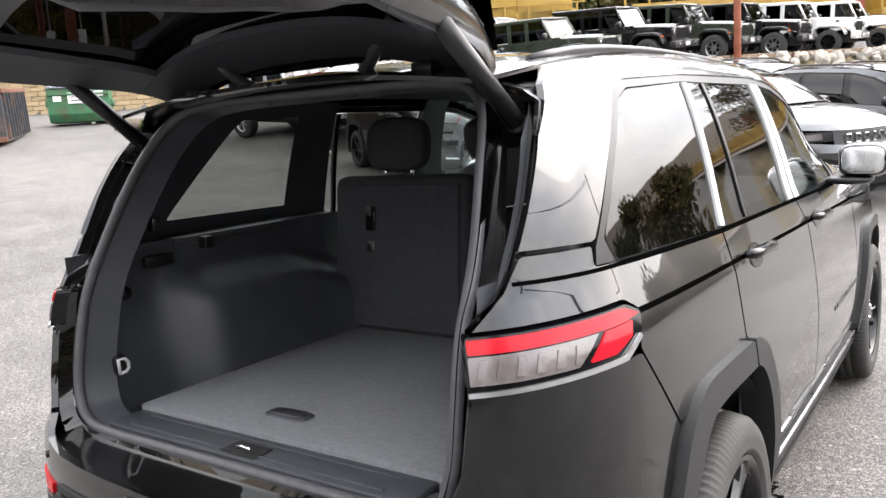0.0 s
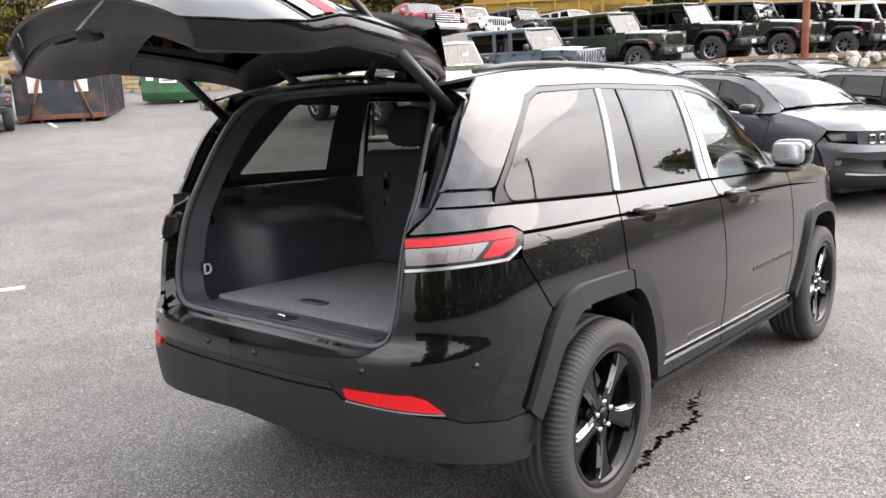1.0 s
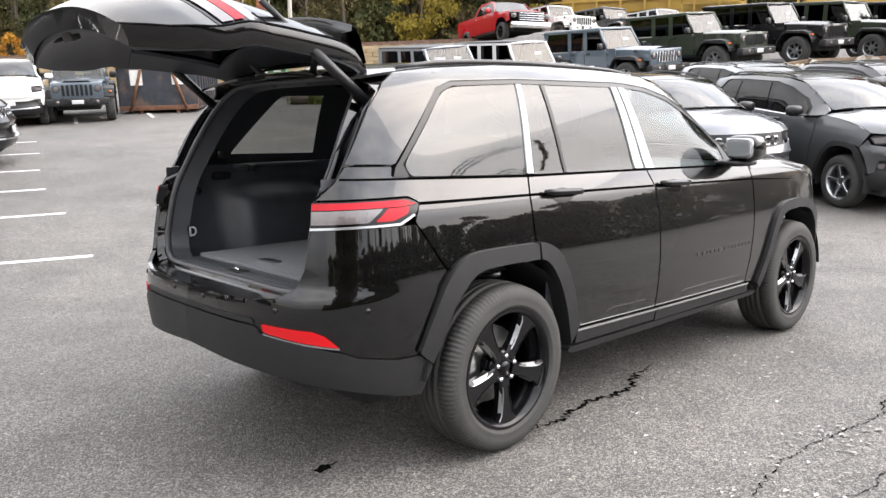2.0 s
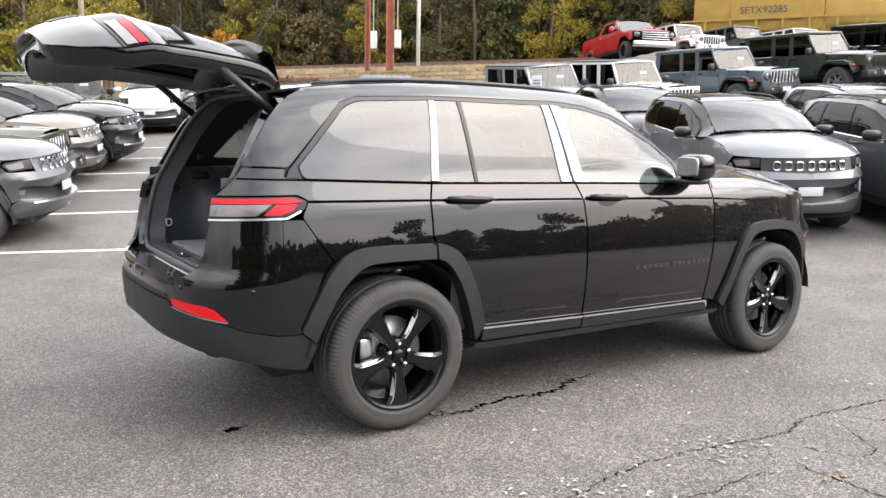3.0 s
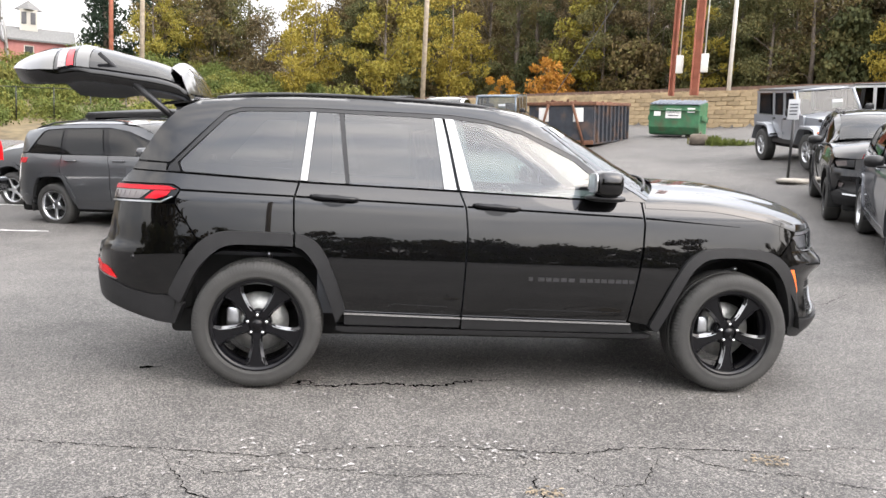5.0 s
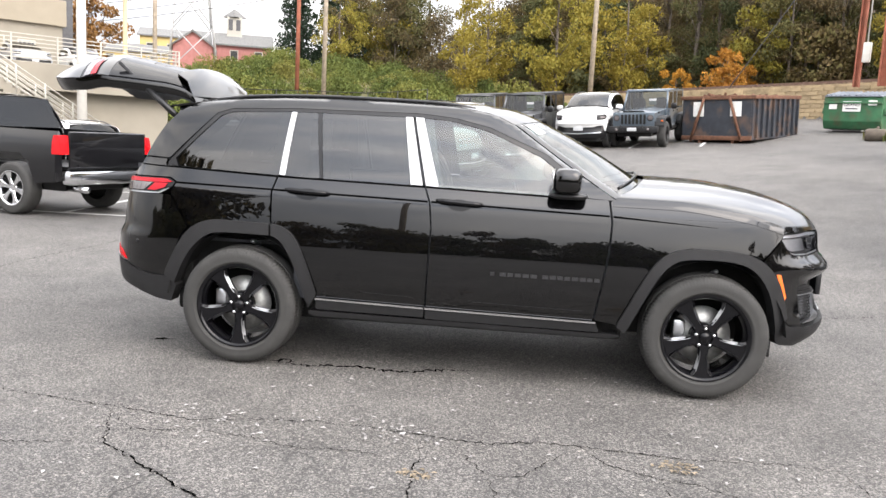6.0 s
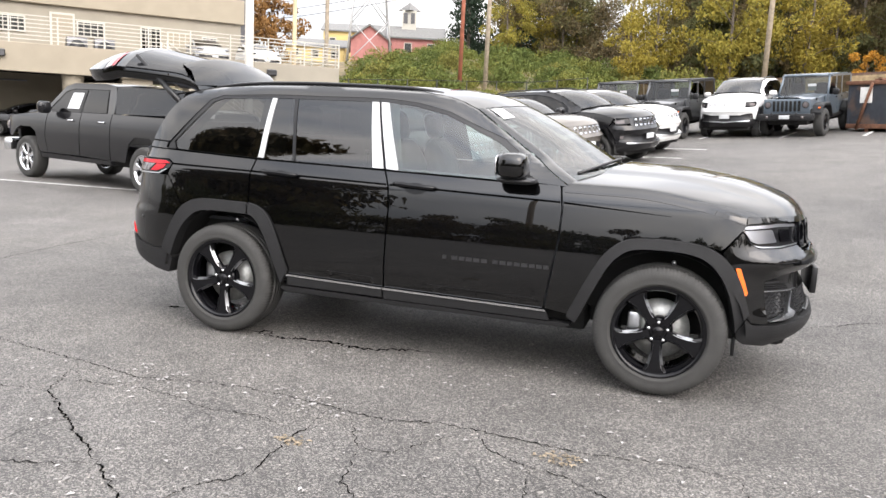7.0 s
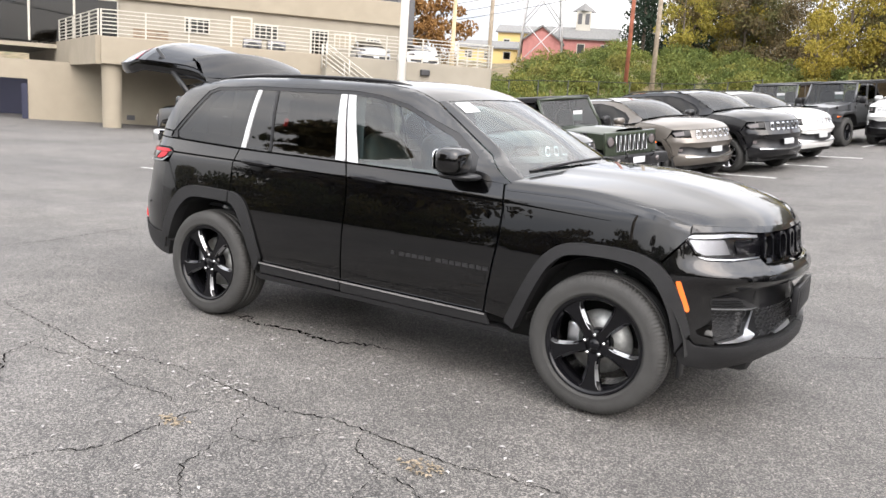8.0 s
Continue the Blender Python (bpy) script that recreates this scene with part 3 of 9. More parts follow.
# ---- car body surface: a plan outline wrapped round the car, with a section in height ----
def catmull(points, n=14):
    out = []
    p = [Vector(q) for q in points]
    p = [p[0] * 2 - p[1]] + p + [p[-1] * 2 - p[-2]]
    for i in range(1, len(p) - 2):
        for k in range(n):
            t = k / n
            a, b, c, d = p[i - 1], p[i], p[i + 1], p[i + 2]
            out.append(0.5 * ((2 * b) + (c - a) * t + (2 * a - 5 * b + 4 * c - d) * t * t + (3 * b - a - 3 * c + d) * t ** 3))
    out.append(p[-2])
    return out


class Shell:
    """The side of a car as a strip (s, z): s runs along the plan outline from the middle of the tail to the middle of the nose (s = x along the flank)."""
    def __init__(self, plan, section):
        self.pts = catmull(plan)
        acc = [0.0]
        for a, b in zip(self.pts, self.pts[1:]):
            acc.append(acc[-1] + (b - a).length)
        zero = next((acc[i] + (0 - self.pts[i].x) / (self.pts[i + 1].x - self.pts[i].x) * (acc[i + 1] - acc[i])
                     for i in range(len(self.pts) - 1) if self.pts[i].x <= 0 < self.pts[i + 1].x), acc[-1])
        self.arc = [a - zero for a in acc]
        self.section = section
        self.tail, self.nose = self.arc[0], self.arc[-1]

    def s(self, x):
        for i in range(len(self.pts) - 1):
            a, b = self.pts[i].x, self.pts[i + 1].x
            if a <= x <= b and b > a:
                return self.arc[i] + (x - a) / (b - a) * (self.arc[i + 1] - self.arc[i])
        return self.tail if x < (self.pts[0].x + self.pts[-1].x) / 2 else self.nose

    def base(self, s):
        s = min(max(s, self.tail), self.nose)
        lo, hi = 0, len(self.arc) - 1
        while hi - lo > 1:
            mid = (lo + hi) // 2
            if self.arc[mid] <= s:
                lo = mid
            else:
                hi = mid
        t = (s - self.arc[lo]) / max(1e-9, self.arc[hi] - self.arc[lo])
        p = self.pts[lo].lerp(self.pts[hi], t)
        def tangent(i):
            a, b = self.pts[max(0, i - 1)], self.pts[min(len(self.pts) - 1, i + 1)]
            return (b - a).normalized()
        d = tangent(lo).lerp(tangent(hi), t).normalized()
        return p, Vector((-d.y, d.x))

    def point(self, s, z, deeper=0.0, side=-1):
        """The right side has y < 0 (side -1)."""
        p, n = self.base(s)
        q = p + n * (self.section(s, p.x, z) + deeper)
        return Vector((q.x, q.y if side < 0 else -q.y, z))


def flat_cells(outline, step_s, step_z, extra_z=()):
    """The outline filled and cut into small cells: a bmesh lying in x, y."""
    bm = bmesh.new()
    vs = [bm.verts.new((a, b, 0)) for a, b in outline]
    bm.faces.new(vs)
    a0, a1 = min(p[0] for p in outline), max(p[0] for p in outline)
    b0, b1 = min(p[1] for p in outline), max(p[1] for p in outline)
    cuts = [((a0 + (a1 - a0) * i / n, 0, 0), (1, 0, 0)) for n in [max(1, math.ceil((a1 - a0) / step_s))] for i in range(1, n)]
    cuts += [((0, b0 + (b1 - b0) * i / n, 0), (0, 1, 0)) for n in [max(1, math.ceil((b1 - b0) / step_z))] for i in range(1, n)]
    cuts += [((0, b, 0), (0, 1, 0)) for b in extra_z if b0 < b < b1]
    for co, no in cuts:
        bmesh.ops.bisect_plane(bm, geom=bm.verts[:] + bm.edges[:] + bm.faces[:], plane_co=co, plane_no=no, dist=1e-5)
    return bm


def panel_bm(place, outline, depth=0.02, step_s=0.07, step_z=0.05, out=0.0, flip=False, extra_z=(), back=False):
    """A panel: its outline (s, z) laid on the surface place(s, z, deeper), with its edge turned in by depth."""
    bm = flat_cells(outline, step_s, step_z, extra_z)
    flat = {v: (v.co.x, v.co.y) for v in bm.verts}
    rim = [e for e in bm.edges if len(e.link_faces) == 1]
    for v, (a, b) in flat.items():
        v.co = place(a, b, -out)
    if flip:
        bmesh.ops.reverse_faces(bm, faces=bm.faces[:])
    if depth:
        deep, deep2 = {}, {}
        ordered = [(e, e.link_loops[0]) for e in rim]
        ends = [(l.vert, l.link_loop_next.vert) for e, l in ordered]
        for a, b in ends:
            for v in (a, b):
                if v not in deep:
                    deep[v] = bm.verts.new(place(*flat[v], -out + depth))
        for a, b in ends:
            bm.faces.new((b, a, deep[a], deep[b]))
        if back:
            inner = [f for f in bm.faces if all(v in flat for v in f.verts)]
            for v in flat:
                if v not in deep:
                    deep[v] = bm.verts.new(place(*flat[v], -out + depth))
            for f in inner:
                bm.faces.new([deep[v] for v in reversed(f.verts)])
    return bm


def bm_blob(bm, centre, radii, power=2.6, rings=14, sides=22, m=None):
    """A rounded block (superellipsoid)."""
    def sgn(v, p):
        return math.copysign(abs(v) ** p, v)
    k = 2 / power
    rows = []
    for i in range(1, rings):
        a = -math.pi / 2 + math.pi * i / rings
        rows.append([Vector((centre[0] + radii[0] * sgn(math.cos(a), k) * sgn(math.cos(b), k), centre[1] + radii[1] * sgn(math.cos(a), k) * sgn(math.sin(b), k),
                             centre[2] + radii[2] * sgn(math.sin(a), k))) for b in [2 * math.pi * j / sides for j in range(sides)]])
    if m is not None:
        rows = [[m @ p for p in r] for r in rows]
    vs = bm_grid(bm, rows, close=True)
    bm.faces.new(vs[0][::-1]), bm.faces.new(vs[-1])
    return bm


def blob(centre, radii, power=2.6, m=None, rings=14, sides=22):
    return bm_blob(bmesh.new(), centre, radii, power, rings, sides, m)


def wheel(parent, x, y, z, radius, width, rim_radius, spokes, rim_mat, side, style="wide", detail=True, facet_mat=None, turn=0.0):
    """A wheel with its tyre, rim, spokes, hub cap, nuts and brake; side -1 looks to -y. Returns its Empty."""
    hub = new("wheel")
    hub.parent = parent
    hub.matrix_local = pose(x, y, z, 0, 0, 0 if side < 0 else 180)
    n = 56 if detail else 28
    w2 = width / 2
    bm = bmesh.new()
    shoulder = radius - 0.012
    prof = [(rim_radius - 0.012, -w2 + 0.05), (rim_radius + 0.004, -w2 + 0.012), (rim_radius + 0.02, -w2 - 0.002), (rim_radius + 0.024, -w2 - 0.004), (rim_radius + 0.03, -w2 - 0.002),
            (rim_radius + 0.05, -w2 - 0.006), (radius - 0.05, -w2 - 0.004), (radius - 0.028, -w2 + 0.004), (shoulder, -w2 + 0.02)]
    tread = [-w2 + 0.035]
    if detail:
        for c in (-0.055, -0.018, 0.018, 0.055):
            prof += [(radius - 0.002 if abs(c) < 0.03 else radius - 0.004, c - 0.006), (radius - 0.012, c - 0.004), (radius - 0.012, c + 0.004), (radius - 0.002 if abs(c) < 0.03 else radius - 0.004, c + 0.006)]
    else:
        prof += [(radius, -w2 * 0.6), (radius, w2 * 0.6)]
    prof += [(shoulder, w2 - 0.02), (radius - 0.05, w2), (rim_radius, w2 - 0.02)]
    rings = lathe(bm, prof, 330 if detail else n)
    if detail:
        # shoulder grooves: two of every four columns sink a little
        for (r, h), ring in zip(prof, rings):
            if abs(h) > 0.05 and r > radius - 0.029:
                for k, v in enumerate(ring):
                    if k % 3 == 0:
                        v.co.x, v.co.z = v.co.x * (1 - 0.006 / radius), v.co.z * (1 - 0.006 / radius)
    tyre = part("tyre", bm, M_RUBBER, hub, sharp=28)
    # rim barrel
    bm = bmesh.new()
    lathe(bm, [(rim_radius + 0.006, -w2 + 0.006), (rim_radius - 0.006, -w2 + 0.004), (rim_radius - 0.016, -w2 + 0.02), (rim_radius - 0.03, -w2 + 0.05), (rim_radius - 0.035, w2 - 0.03), (rim_radius, w2 - 0.02)], n)
    rim = part("rim", bm, rim_mat, hub)
    # hub disc and spokes
    face = -w2 + 0.035
    bm = bmesh.new()
    lathe(bm, [(0.0, face + 0.012), (0.036, face + 0.01), (0.075, face + 0.012), (0.085, face + 0.03), (0.085, face + 0.08)], 30)
    part("hub", bm, rim_mat, rim)
    r1 = rim_radius - 0.018
    for k in range(spokes):
        a = 2 * math.pi * k / spokes + radians(turn) - math.pi / 2
        bm = bmesh.new()
        if style == "wide":
            outline = [(0.05, -0.034), (0.12, -0.03), (0.19, -0.042), (r1, -0.075), (r1 + 0.006, -0.03), (r1 + 0.006, 0.03), (r1, 0.075), (0.19, 0.042), (0.12, 0.03), (0.05, 0.034)]
        else:
            outline = [(0.05, -0.03), (0.15, -0.022), (r1, -0.03), (r1, 0.03), (0.15, 0.022), (0.05, 0.03)]
        rows = []
        for depth, grow in ((0.045, 1.0), (0.010, 1.0), (0.0, 0.78)):
            rows.append([Matrix.Rotation(-a, 4, "Y") @ Vector((p[0], face + depth - 0.016 * ((p[0] - 0.05) / r1), p[1] * grow)) for p in outline])
        vs = bm_grid(bm, rows, close=True)
        bm.faces.new(vs[-1])
        bmesh.ops.recalc_face_normals(bm, faces=bm.faces)
        spoke = part("spoke", bm, rim_mat, rim, sharp=20)
        if facet_mat:
            for flank in (-1, 1):
                bm = bmesh.new()
                strip = [(0.085, 0.020, 0.085, 0.030), (0.12, 0.019, 0.125, 0.034), (0.17, 0.026, 0.18, 0.045), (0.215, 0.036, 0.22, 0.052), (r1 - 0.012, 0.052, r1 - 0.008, 0.058)]
                rows = [[Matrix.Rotation(-a, 4, "Y") @ Vector((q[0], face - 0.004 - 0.016 * ((q[0] - 0.05) / r1), flank * q[1])), Matrix.Rotation(-a, 4, "Y") @ Vector((q[2], face + 0.012 - 0.016 * ((q[2] - 0.05) / r1), flank * q[3]))] for q in strip]
                bm_grid(bm, rows if flank > 0 else rows[::-1])
                part("machined_edge", bm, facet_mat, spoke, "bright machined spoke edge")
    if detail:
        for k in range(5):
            a = 2 * math.pi * (k + 0.5) / 5 + radians(turn) - math.pi / 2
            bm = bmesh.new()
            lathe(bm, [(0.0, face - 0.012), (0.008, face - 0.012), (0.0115, face - 0.004), (0.0115, face + 0.016)], 6, m=pose(0.057 * math.cos(a), 0, 0.057 * math.sin(a)))
            part("wheel_nut", bm, M_CHROME, rim, "chrome wheel nut")
        bm = bmesh.new()
        lathe(bm, [(0.0, face - 0.006), (0.028, face - 0.004), (0.033, face + 0.004), (0.034, face + 0.015)], 24)
        part("hub_cap", bm, M_GLOSS, rim)
        bm = bmesh.new()
        lathe(bm, [(0.06, face + 0.1), (0.178, face + 0.1), (0.178, face + 0.125), (0.06, face + 0.125)], 40)
        part("brake_disc", bm, M_BRAKE, hub, "grey steel brake disc")
        part("brake_caliper", box(-0.185, -0.11, face + 0.06, face + 0.15, -0.07, 0.09, 0.015), M_SATIN, hub, "pale metal brake caliper")
    else:
        bm = bmesh.new()
        lathe(bm, [(0.0, face + 0.09), (rim_radius - 0.03, face + 0.09)], 20)
        part("brake_disc", bm, M_UNDER, hub)
    return hub

# ---- the black SUV with its tailgate up ----
def hero_section(s, x, z):
    """How far the skin lies inside the plan outline."""
    side = smooth_steps([(0.28, 0.06), (0.34, 0.035), (0.42, 0.015), (0.5, 0.004), (0.62, -0.008), (0.75, -0.011), (0.85, -0.006), (0.95, 0.004), (1.04, 0.016), (1.12, 0.028), (1.15, 0.038), (1.25, 0.078)], z)
    edge = hero_edge(x)
    if z > 1.25:
        t = min(1.0, (z - 1.25) / max(0.08, edge - 1.25))
        top = 0.285 - 0.075 * ease(1.6, 2.45, x)
        side = 0.078 + (top - 0.078) * smooth_steps([(0, 0), (0.4, 0.22), (0.8, 0.54), (0.93, 0.76), (1, 1)], t)
    rear = smooth_steps([(0.34, 0.15), (0.42, 0.08), (0.5, 0.045), (0.68, 0.035), (0.73, 0.035), (0.79, 0.04), (0.815, 0.046), (0.838, 0.060), (0.87, 0.066), (0.94, 0.070), (1.02, 0.077), (1.1, 0.085), (1.3, 0.118), (1.5, 0.132), (1.7, 0.14)], z)
    front = smooth_steps([(0.28, 0.14), (0.36, 0.07), (0.42, 0.02), (0.48, 0.0), (0.53, 0.006), (0.58, 0.03), (0.68, 0.05), (0.76, 0.045), (0.80, 0.018), (0.83, -0.006), (0.86, -0.002), (0.90, 0.032), (0.94, 0.062), (1.05, 0.078), (1.14, 0.125)], z)
    k_rear, k_front = ease(-0.5, -1.1, s), ease(3.3, 3.75, s)
    return side * (1 - 0.55 * k_rear) * (1 - k_front) + rear * k_rear + front * k_front


def hero_edge(x):
    """Height of the roof's edge and of the windscreen pillar's outer line."""
    return smooth_steps([(-0.62, 1.655), (-0.45, 1.682), (-0.2, 1.715), (0.19, 1.742), (0.56, 1.75), (0.94, 1.748), (1.31, 1.738), (1.5, 1.716), (1.6, 1.69), (1.714, 1.64), (1.857, 1.543), (2.045, 1.415), (2.23, 1.293), (2.36, 1.212)], x)


HERO = Shell([(-1.075, 0.0), (-1.06, -0.32), (-1.02, -0.55), (-0.935, -0.73), (-0.78, -0.845), (-0.5, -0.906), (0.0, -0.928), (0.8, -0.935), (1.6, -0.938), (2.4, -0.935),
              (3.0, -0.928), (3.25, -0.915), (3.45, -0.87), (3.62, -0.775), (3.76, -0.59), (3.84, -0.32), (3.865, 0.0)], hero_section)
hS = HERO.s
hero = thing("suv", "glossy black mid-size SUV with its tailgate raised, parked on asphalt", "car")


def hero_panel(name, outline, material, r=0.012, depth=0.018, out=0.0, label="", sides=(-1, 1), parent=None, gap=0.0025, step_s=0.07, step_z=0.045, extra_z=(1.13, 1.15), sharp=35, back=False):
    made = []
    edge = inset_outline(rounded(outline, r), gap) if gap else rounded(outline, r)
    for side in sides:
        bm = panel_bm(lambda a, b, d: HERO.point(a, b, d, side), edge, depth, step_s, step_z, out, flip=side > 0, extra_z=extra_z, back=back)
        bm.normal_update()
        f = max(bm.faces, key=lambda q: q.calc_area())
        if f.normal.y * side < -0.2:
            bmesh.ops.reverse_faces(bm, faces=bm.faces[:])
        made.append(part(name, bm, material, parent[side] if isinstance(parent, dict) else (parent or hero), label, sharp=sharp))
    return dict(zip(sides, made))


# doors, wings and quarters
rear_doors = hero_panel("rear_door", [(0.222, 1.237), (1.170, 1.224), (1.211, 1.122), (1.227, 0.973), (1.212, 0.458), (0.50, 0.472), (0.397, 0.736), (0.314, 0.878), (0.212, 0.93), (0.2, 0.951), (0.194, 1.138)], M_PAINT)
front_doors = hero_panel("front_door", [(1.178, 1.224), (2.322, 1.205), (2.343, 1.065), (2.335, 0.875), (2.27, 0.44), (1.218, 0.458), (1.233, 0.973), (1.217, 1.122)], M_PAINT)
hero_panel("front_wing", [(2.33, 1.200), (2.36, 1.206), (2.5, 1.216), (2.8, 1.206), (3.2, 1.162), (3.40, 1.10), (3.40, 1.045), (3.375, 1.02), (3.27, 0.90), (3.2, 0.922), (2.787, 0.93), (2.689, 0.892), (2.592, 0.79), (2.43, 0.43), (2.28, 0.452), (2.343, 0.875), (2.352, 1.065)], M_PAINT)
hero_panel("rear_quarter", [(-0.825, 1.25), (-0.768, 1.311), (-0.552, 1.307), (-0.562, 1.266), (0.215, 1.237), (0.188, 1.138), (0.194, 0.951), (0.205, 0.925), (-0.12, 0.925), (-0.28, 0.885), (-0.35, 0.882), (-0.492, 1.088), (-0.456, 1.162), (-0.505, 1.188), (-0.94, 1.182)], M_PAINT)
# roof sides with the rear and windscreen pillars
hero_panel("body_side_frame", [(2.37, 1.203), (2.36, 1.208), (2.23, 1.288), (2.045, 1.410), (1.857, 1.538), (1.714, 1.635), (1.6, 1.685), (1.5, 1.711), (1.31, 1.733), (0.94, 1.742), (0.56, 1.744), (0.19, 1.736), (-0.2, 1.709), (-0.24, 1.622), (-0.14, 1.655), (0.27, 1.674), (1.07, 1.680),
            (1.15, 1.677), (1.34, 1.660), (1.56, 1.612), (1.93, 1.462), (2.10, 1.335), (2.13, 1.225), (2.14, 1.212), (2.32, 1.203)], M_PAINT, r=0.0, gap=0, step_z=0.03)
hero_panel("rear_pillar", [(-0.2, 1.709), (-0.40, 1.686), (-0.5, 1.64), (-0.618, 1.532), (-0.69, 1.432), (-0.768, 1.319), (-0.65, 1.317), (-0.55, 1.314), (-0.535, 1.318), (-0.24, 1.622)], M_PAINT, r=0.0, gap=0, step_s=0.04, step_z=0.03)
# black surround of the side windows
hero_panel("window_surround", [(-0.535, 1.30), (-0.24, 1.622), (-0.14, 1.655), (0.27, 1.674), (1.07, 1.680), (1.15, 1.677), (1.34, 1.660), (1.56, 1.612), (1.93, 1.462), (2.10, 1.335), (2.128, 1.225), (2.05, 1.206), (2.045, 1.33), (1.9, 1.437), (1.55, 1.588),
            (1.331, 1.636), (1.144, 1.652), (0.262, 1.651), (-0.139, 1.631), (-0.212, 1.604), (-0.494, 1.313), (-0.47, 1.262), (-0.55, 1.264)], M_TRIM, r=0.004, depth=0.03, gap=0.001, out=-0.004)
glass = [("quarter_window", [(-0.484, 1.313, 0.03), (-0.212, 1.601, 0.04), (-0.139, 1.628, 0.03), (0.262, 1.649), (0.220, 1.240), (-0.46, 1.263, 0.03)], M_DARKGLASS, None),
         ("rear_vent_window", [(0.305, 1.65), (0.437, 1.65), (0.490, 1.234), (0.266, 1.238)], M_DARKGLASS, rear_doors),
         ("rear_side_window", [(0.467, 1.65), (1.010, 1.654), (1.078, 1.224), (0.513, 1.232)], M_DARKGLASS, rear_doors),
         ("front_side_window", [(1.133, 1.651), (1.331, 1.634), (1.55, 1.585), (1.90, 1.44), (2.04, 1.335), (2.048, 1.206), (1.264, 1.218)], M_GLASS, front_doors)]
for name, outline, m, parent in glass:
    for side in (-1, 1):
        hero_panel(name, outline, M_DEEPGLASS if side < 0 and m is M_DARKGLASS else m, r=0.012, depth=0, out=-0.008, parent=parent, gap=0.0, sides=(side,))
hero_panel("pillar_trim", [(0.264, 1.652), (0.303, 1.652), (0.266, 1.240), (0.221, 1.243)], M_WHITEFILM, r=0.003, depth=0.012, out=-0.001, label="bright pillar strip under pale film", parent=rear_doors)
hero_panel("window_divider", [(0.437, 1.652), (0.467, 1.652), (0.513, 1.236), (0.488, 1.236)], M_TRIM, r=0.003, depth=0.012, out=-0.003, parent=rear_doors)
hero_panel("pillar_trim", [(1.010, 1.656), (1.062, 1.656), (1.160, 1.226), (1.079, 1.228)], M_WHITEFILM, r=0.003, depth=0.012, out=0.0, label="bright pillar strip under pale film", parent=rear_doors)
hero_panel("pillar_trim", [(1.075, 1.656), (1.133, 1.654), (1.264, 1.222), (1.177, 1.226)], M_WHITEFILM, r=0.003, depth=0.012, out=0.0, label="bright pillar strip under pale film", parent=front_doors)
# belt and waist strips
hero_panel("belt_strip", [(-0.80, 1.265), (-0.47, 1.260), (0.215, 1.238), (0.215, 1.229), (-0.47, 1.252), (-0.80, 1.258)], M_GAP, r=0, depth=0.01, out=0.004, gap=0)
hero_panel("belt_strip", [(0.225, 1.238), (1.172, 1.225), (1.174, 1.216), (0.225, 1.229)], M_GAP, r=0, depth=0.01, out=0.004, gap=0, parent=rear_doors)
hero_panel("belt_strip", [(1.178, 1.225), (2.1, 1.208), (2.1, 1.199), (1.18, 1.216)], M_GAP, r=0, depth=0.01, out=0.004, gap=0, parent=front_doors)
for a, b, za, zb, par in ((-0.47, 0.188, 1.158, 1.149, None), (0.2, 1.2, 1.149, 1.131, rear_doors), (1.222, 2.33, 1.131, 1.107, front_doors), (2.352, 2.98, 1.106, 1.074, None)):
    hero_panel("waist_groove", [(a, za + 0.006), (b, zb + (0.006 if b < 2.9 else 0.001)), (b, zb - (0.005 if b < 2.9 else 0.001)), (a, za - 0.006)], M_GAP, r=0, depth=0.004, out=0.0014, gap=0, parent=par, extra_z=())


def soften(points, times=2):
    """Cut the corners of an open line, ends kept."""
    for k in range(times):
        out = [points[0]]
        for (ax, ay), (bx, by) in zip(points, points[1:]):
            out += [(ax * 0.75 + bx * 0.25, ay * 0.75 + by * 0.25), (ax * 0.25 + bx * 0.75, ay * 0.25 + by * 0.75)]
        points = out + [points[-1]]
    return points


def arc_strip(points_out, points_in):
    """The outer edge laps a little over the panel beside it."""
    edge = soften(points_out)
    lapped = []
    for k, (x, z) in enumerate(edge):
        (ax, az), (bx, bz) = edge[max(0, k - 1)], edge[min(len(edge) - 1, k + 1)]
        long = math.hypot(bx - ax, bz - az)
        lapped.append((x - (bz - az) / long * 0.009, z + (bx - ax) / long * 0.009))
    lapped[0], lapped[-1] = edge[0], edge[-1]
    return lapped + soften(points_in)[::-1]


rear_out = [(-0.505, 0.555), (-0.46, 0.654), (-0.38, 0.81), (-0.31, 0.885), (-0.22, 0.928), (-0.1, 0.934), (0.196, 0.930)]
rear_in = [(-0.44, 0.50), (-0.35, 0.70), (-0.275, 0.79), (-0.2, 0.848), (-0.1, 0.862), (0.2, 0.858)]
hero_panel("wheel_arch_trim", arc_strip(rear_out, rear_in), M_CLAD, r=0.006, depth=0.09, out=0.024, step_s=0.05)
hero_panel("wheel_arch_trim", arc_strip([(0.204, 0.930), (0.26, 0.922), (0.335, 0.882), (0.39, 0.80), (0.45, 0.66), (0.508, 0.484)], [(0.208, 0.858), (0.25, 0.845), (0.30, 0.795), (0.365, 0.68), (0.46, 0.40)]), M_CLAD, r=0.006, depth=0.09, out=0.024, step_s=0.05, parent=rear_doors)
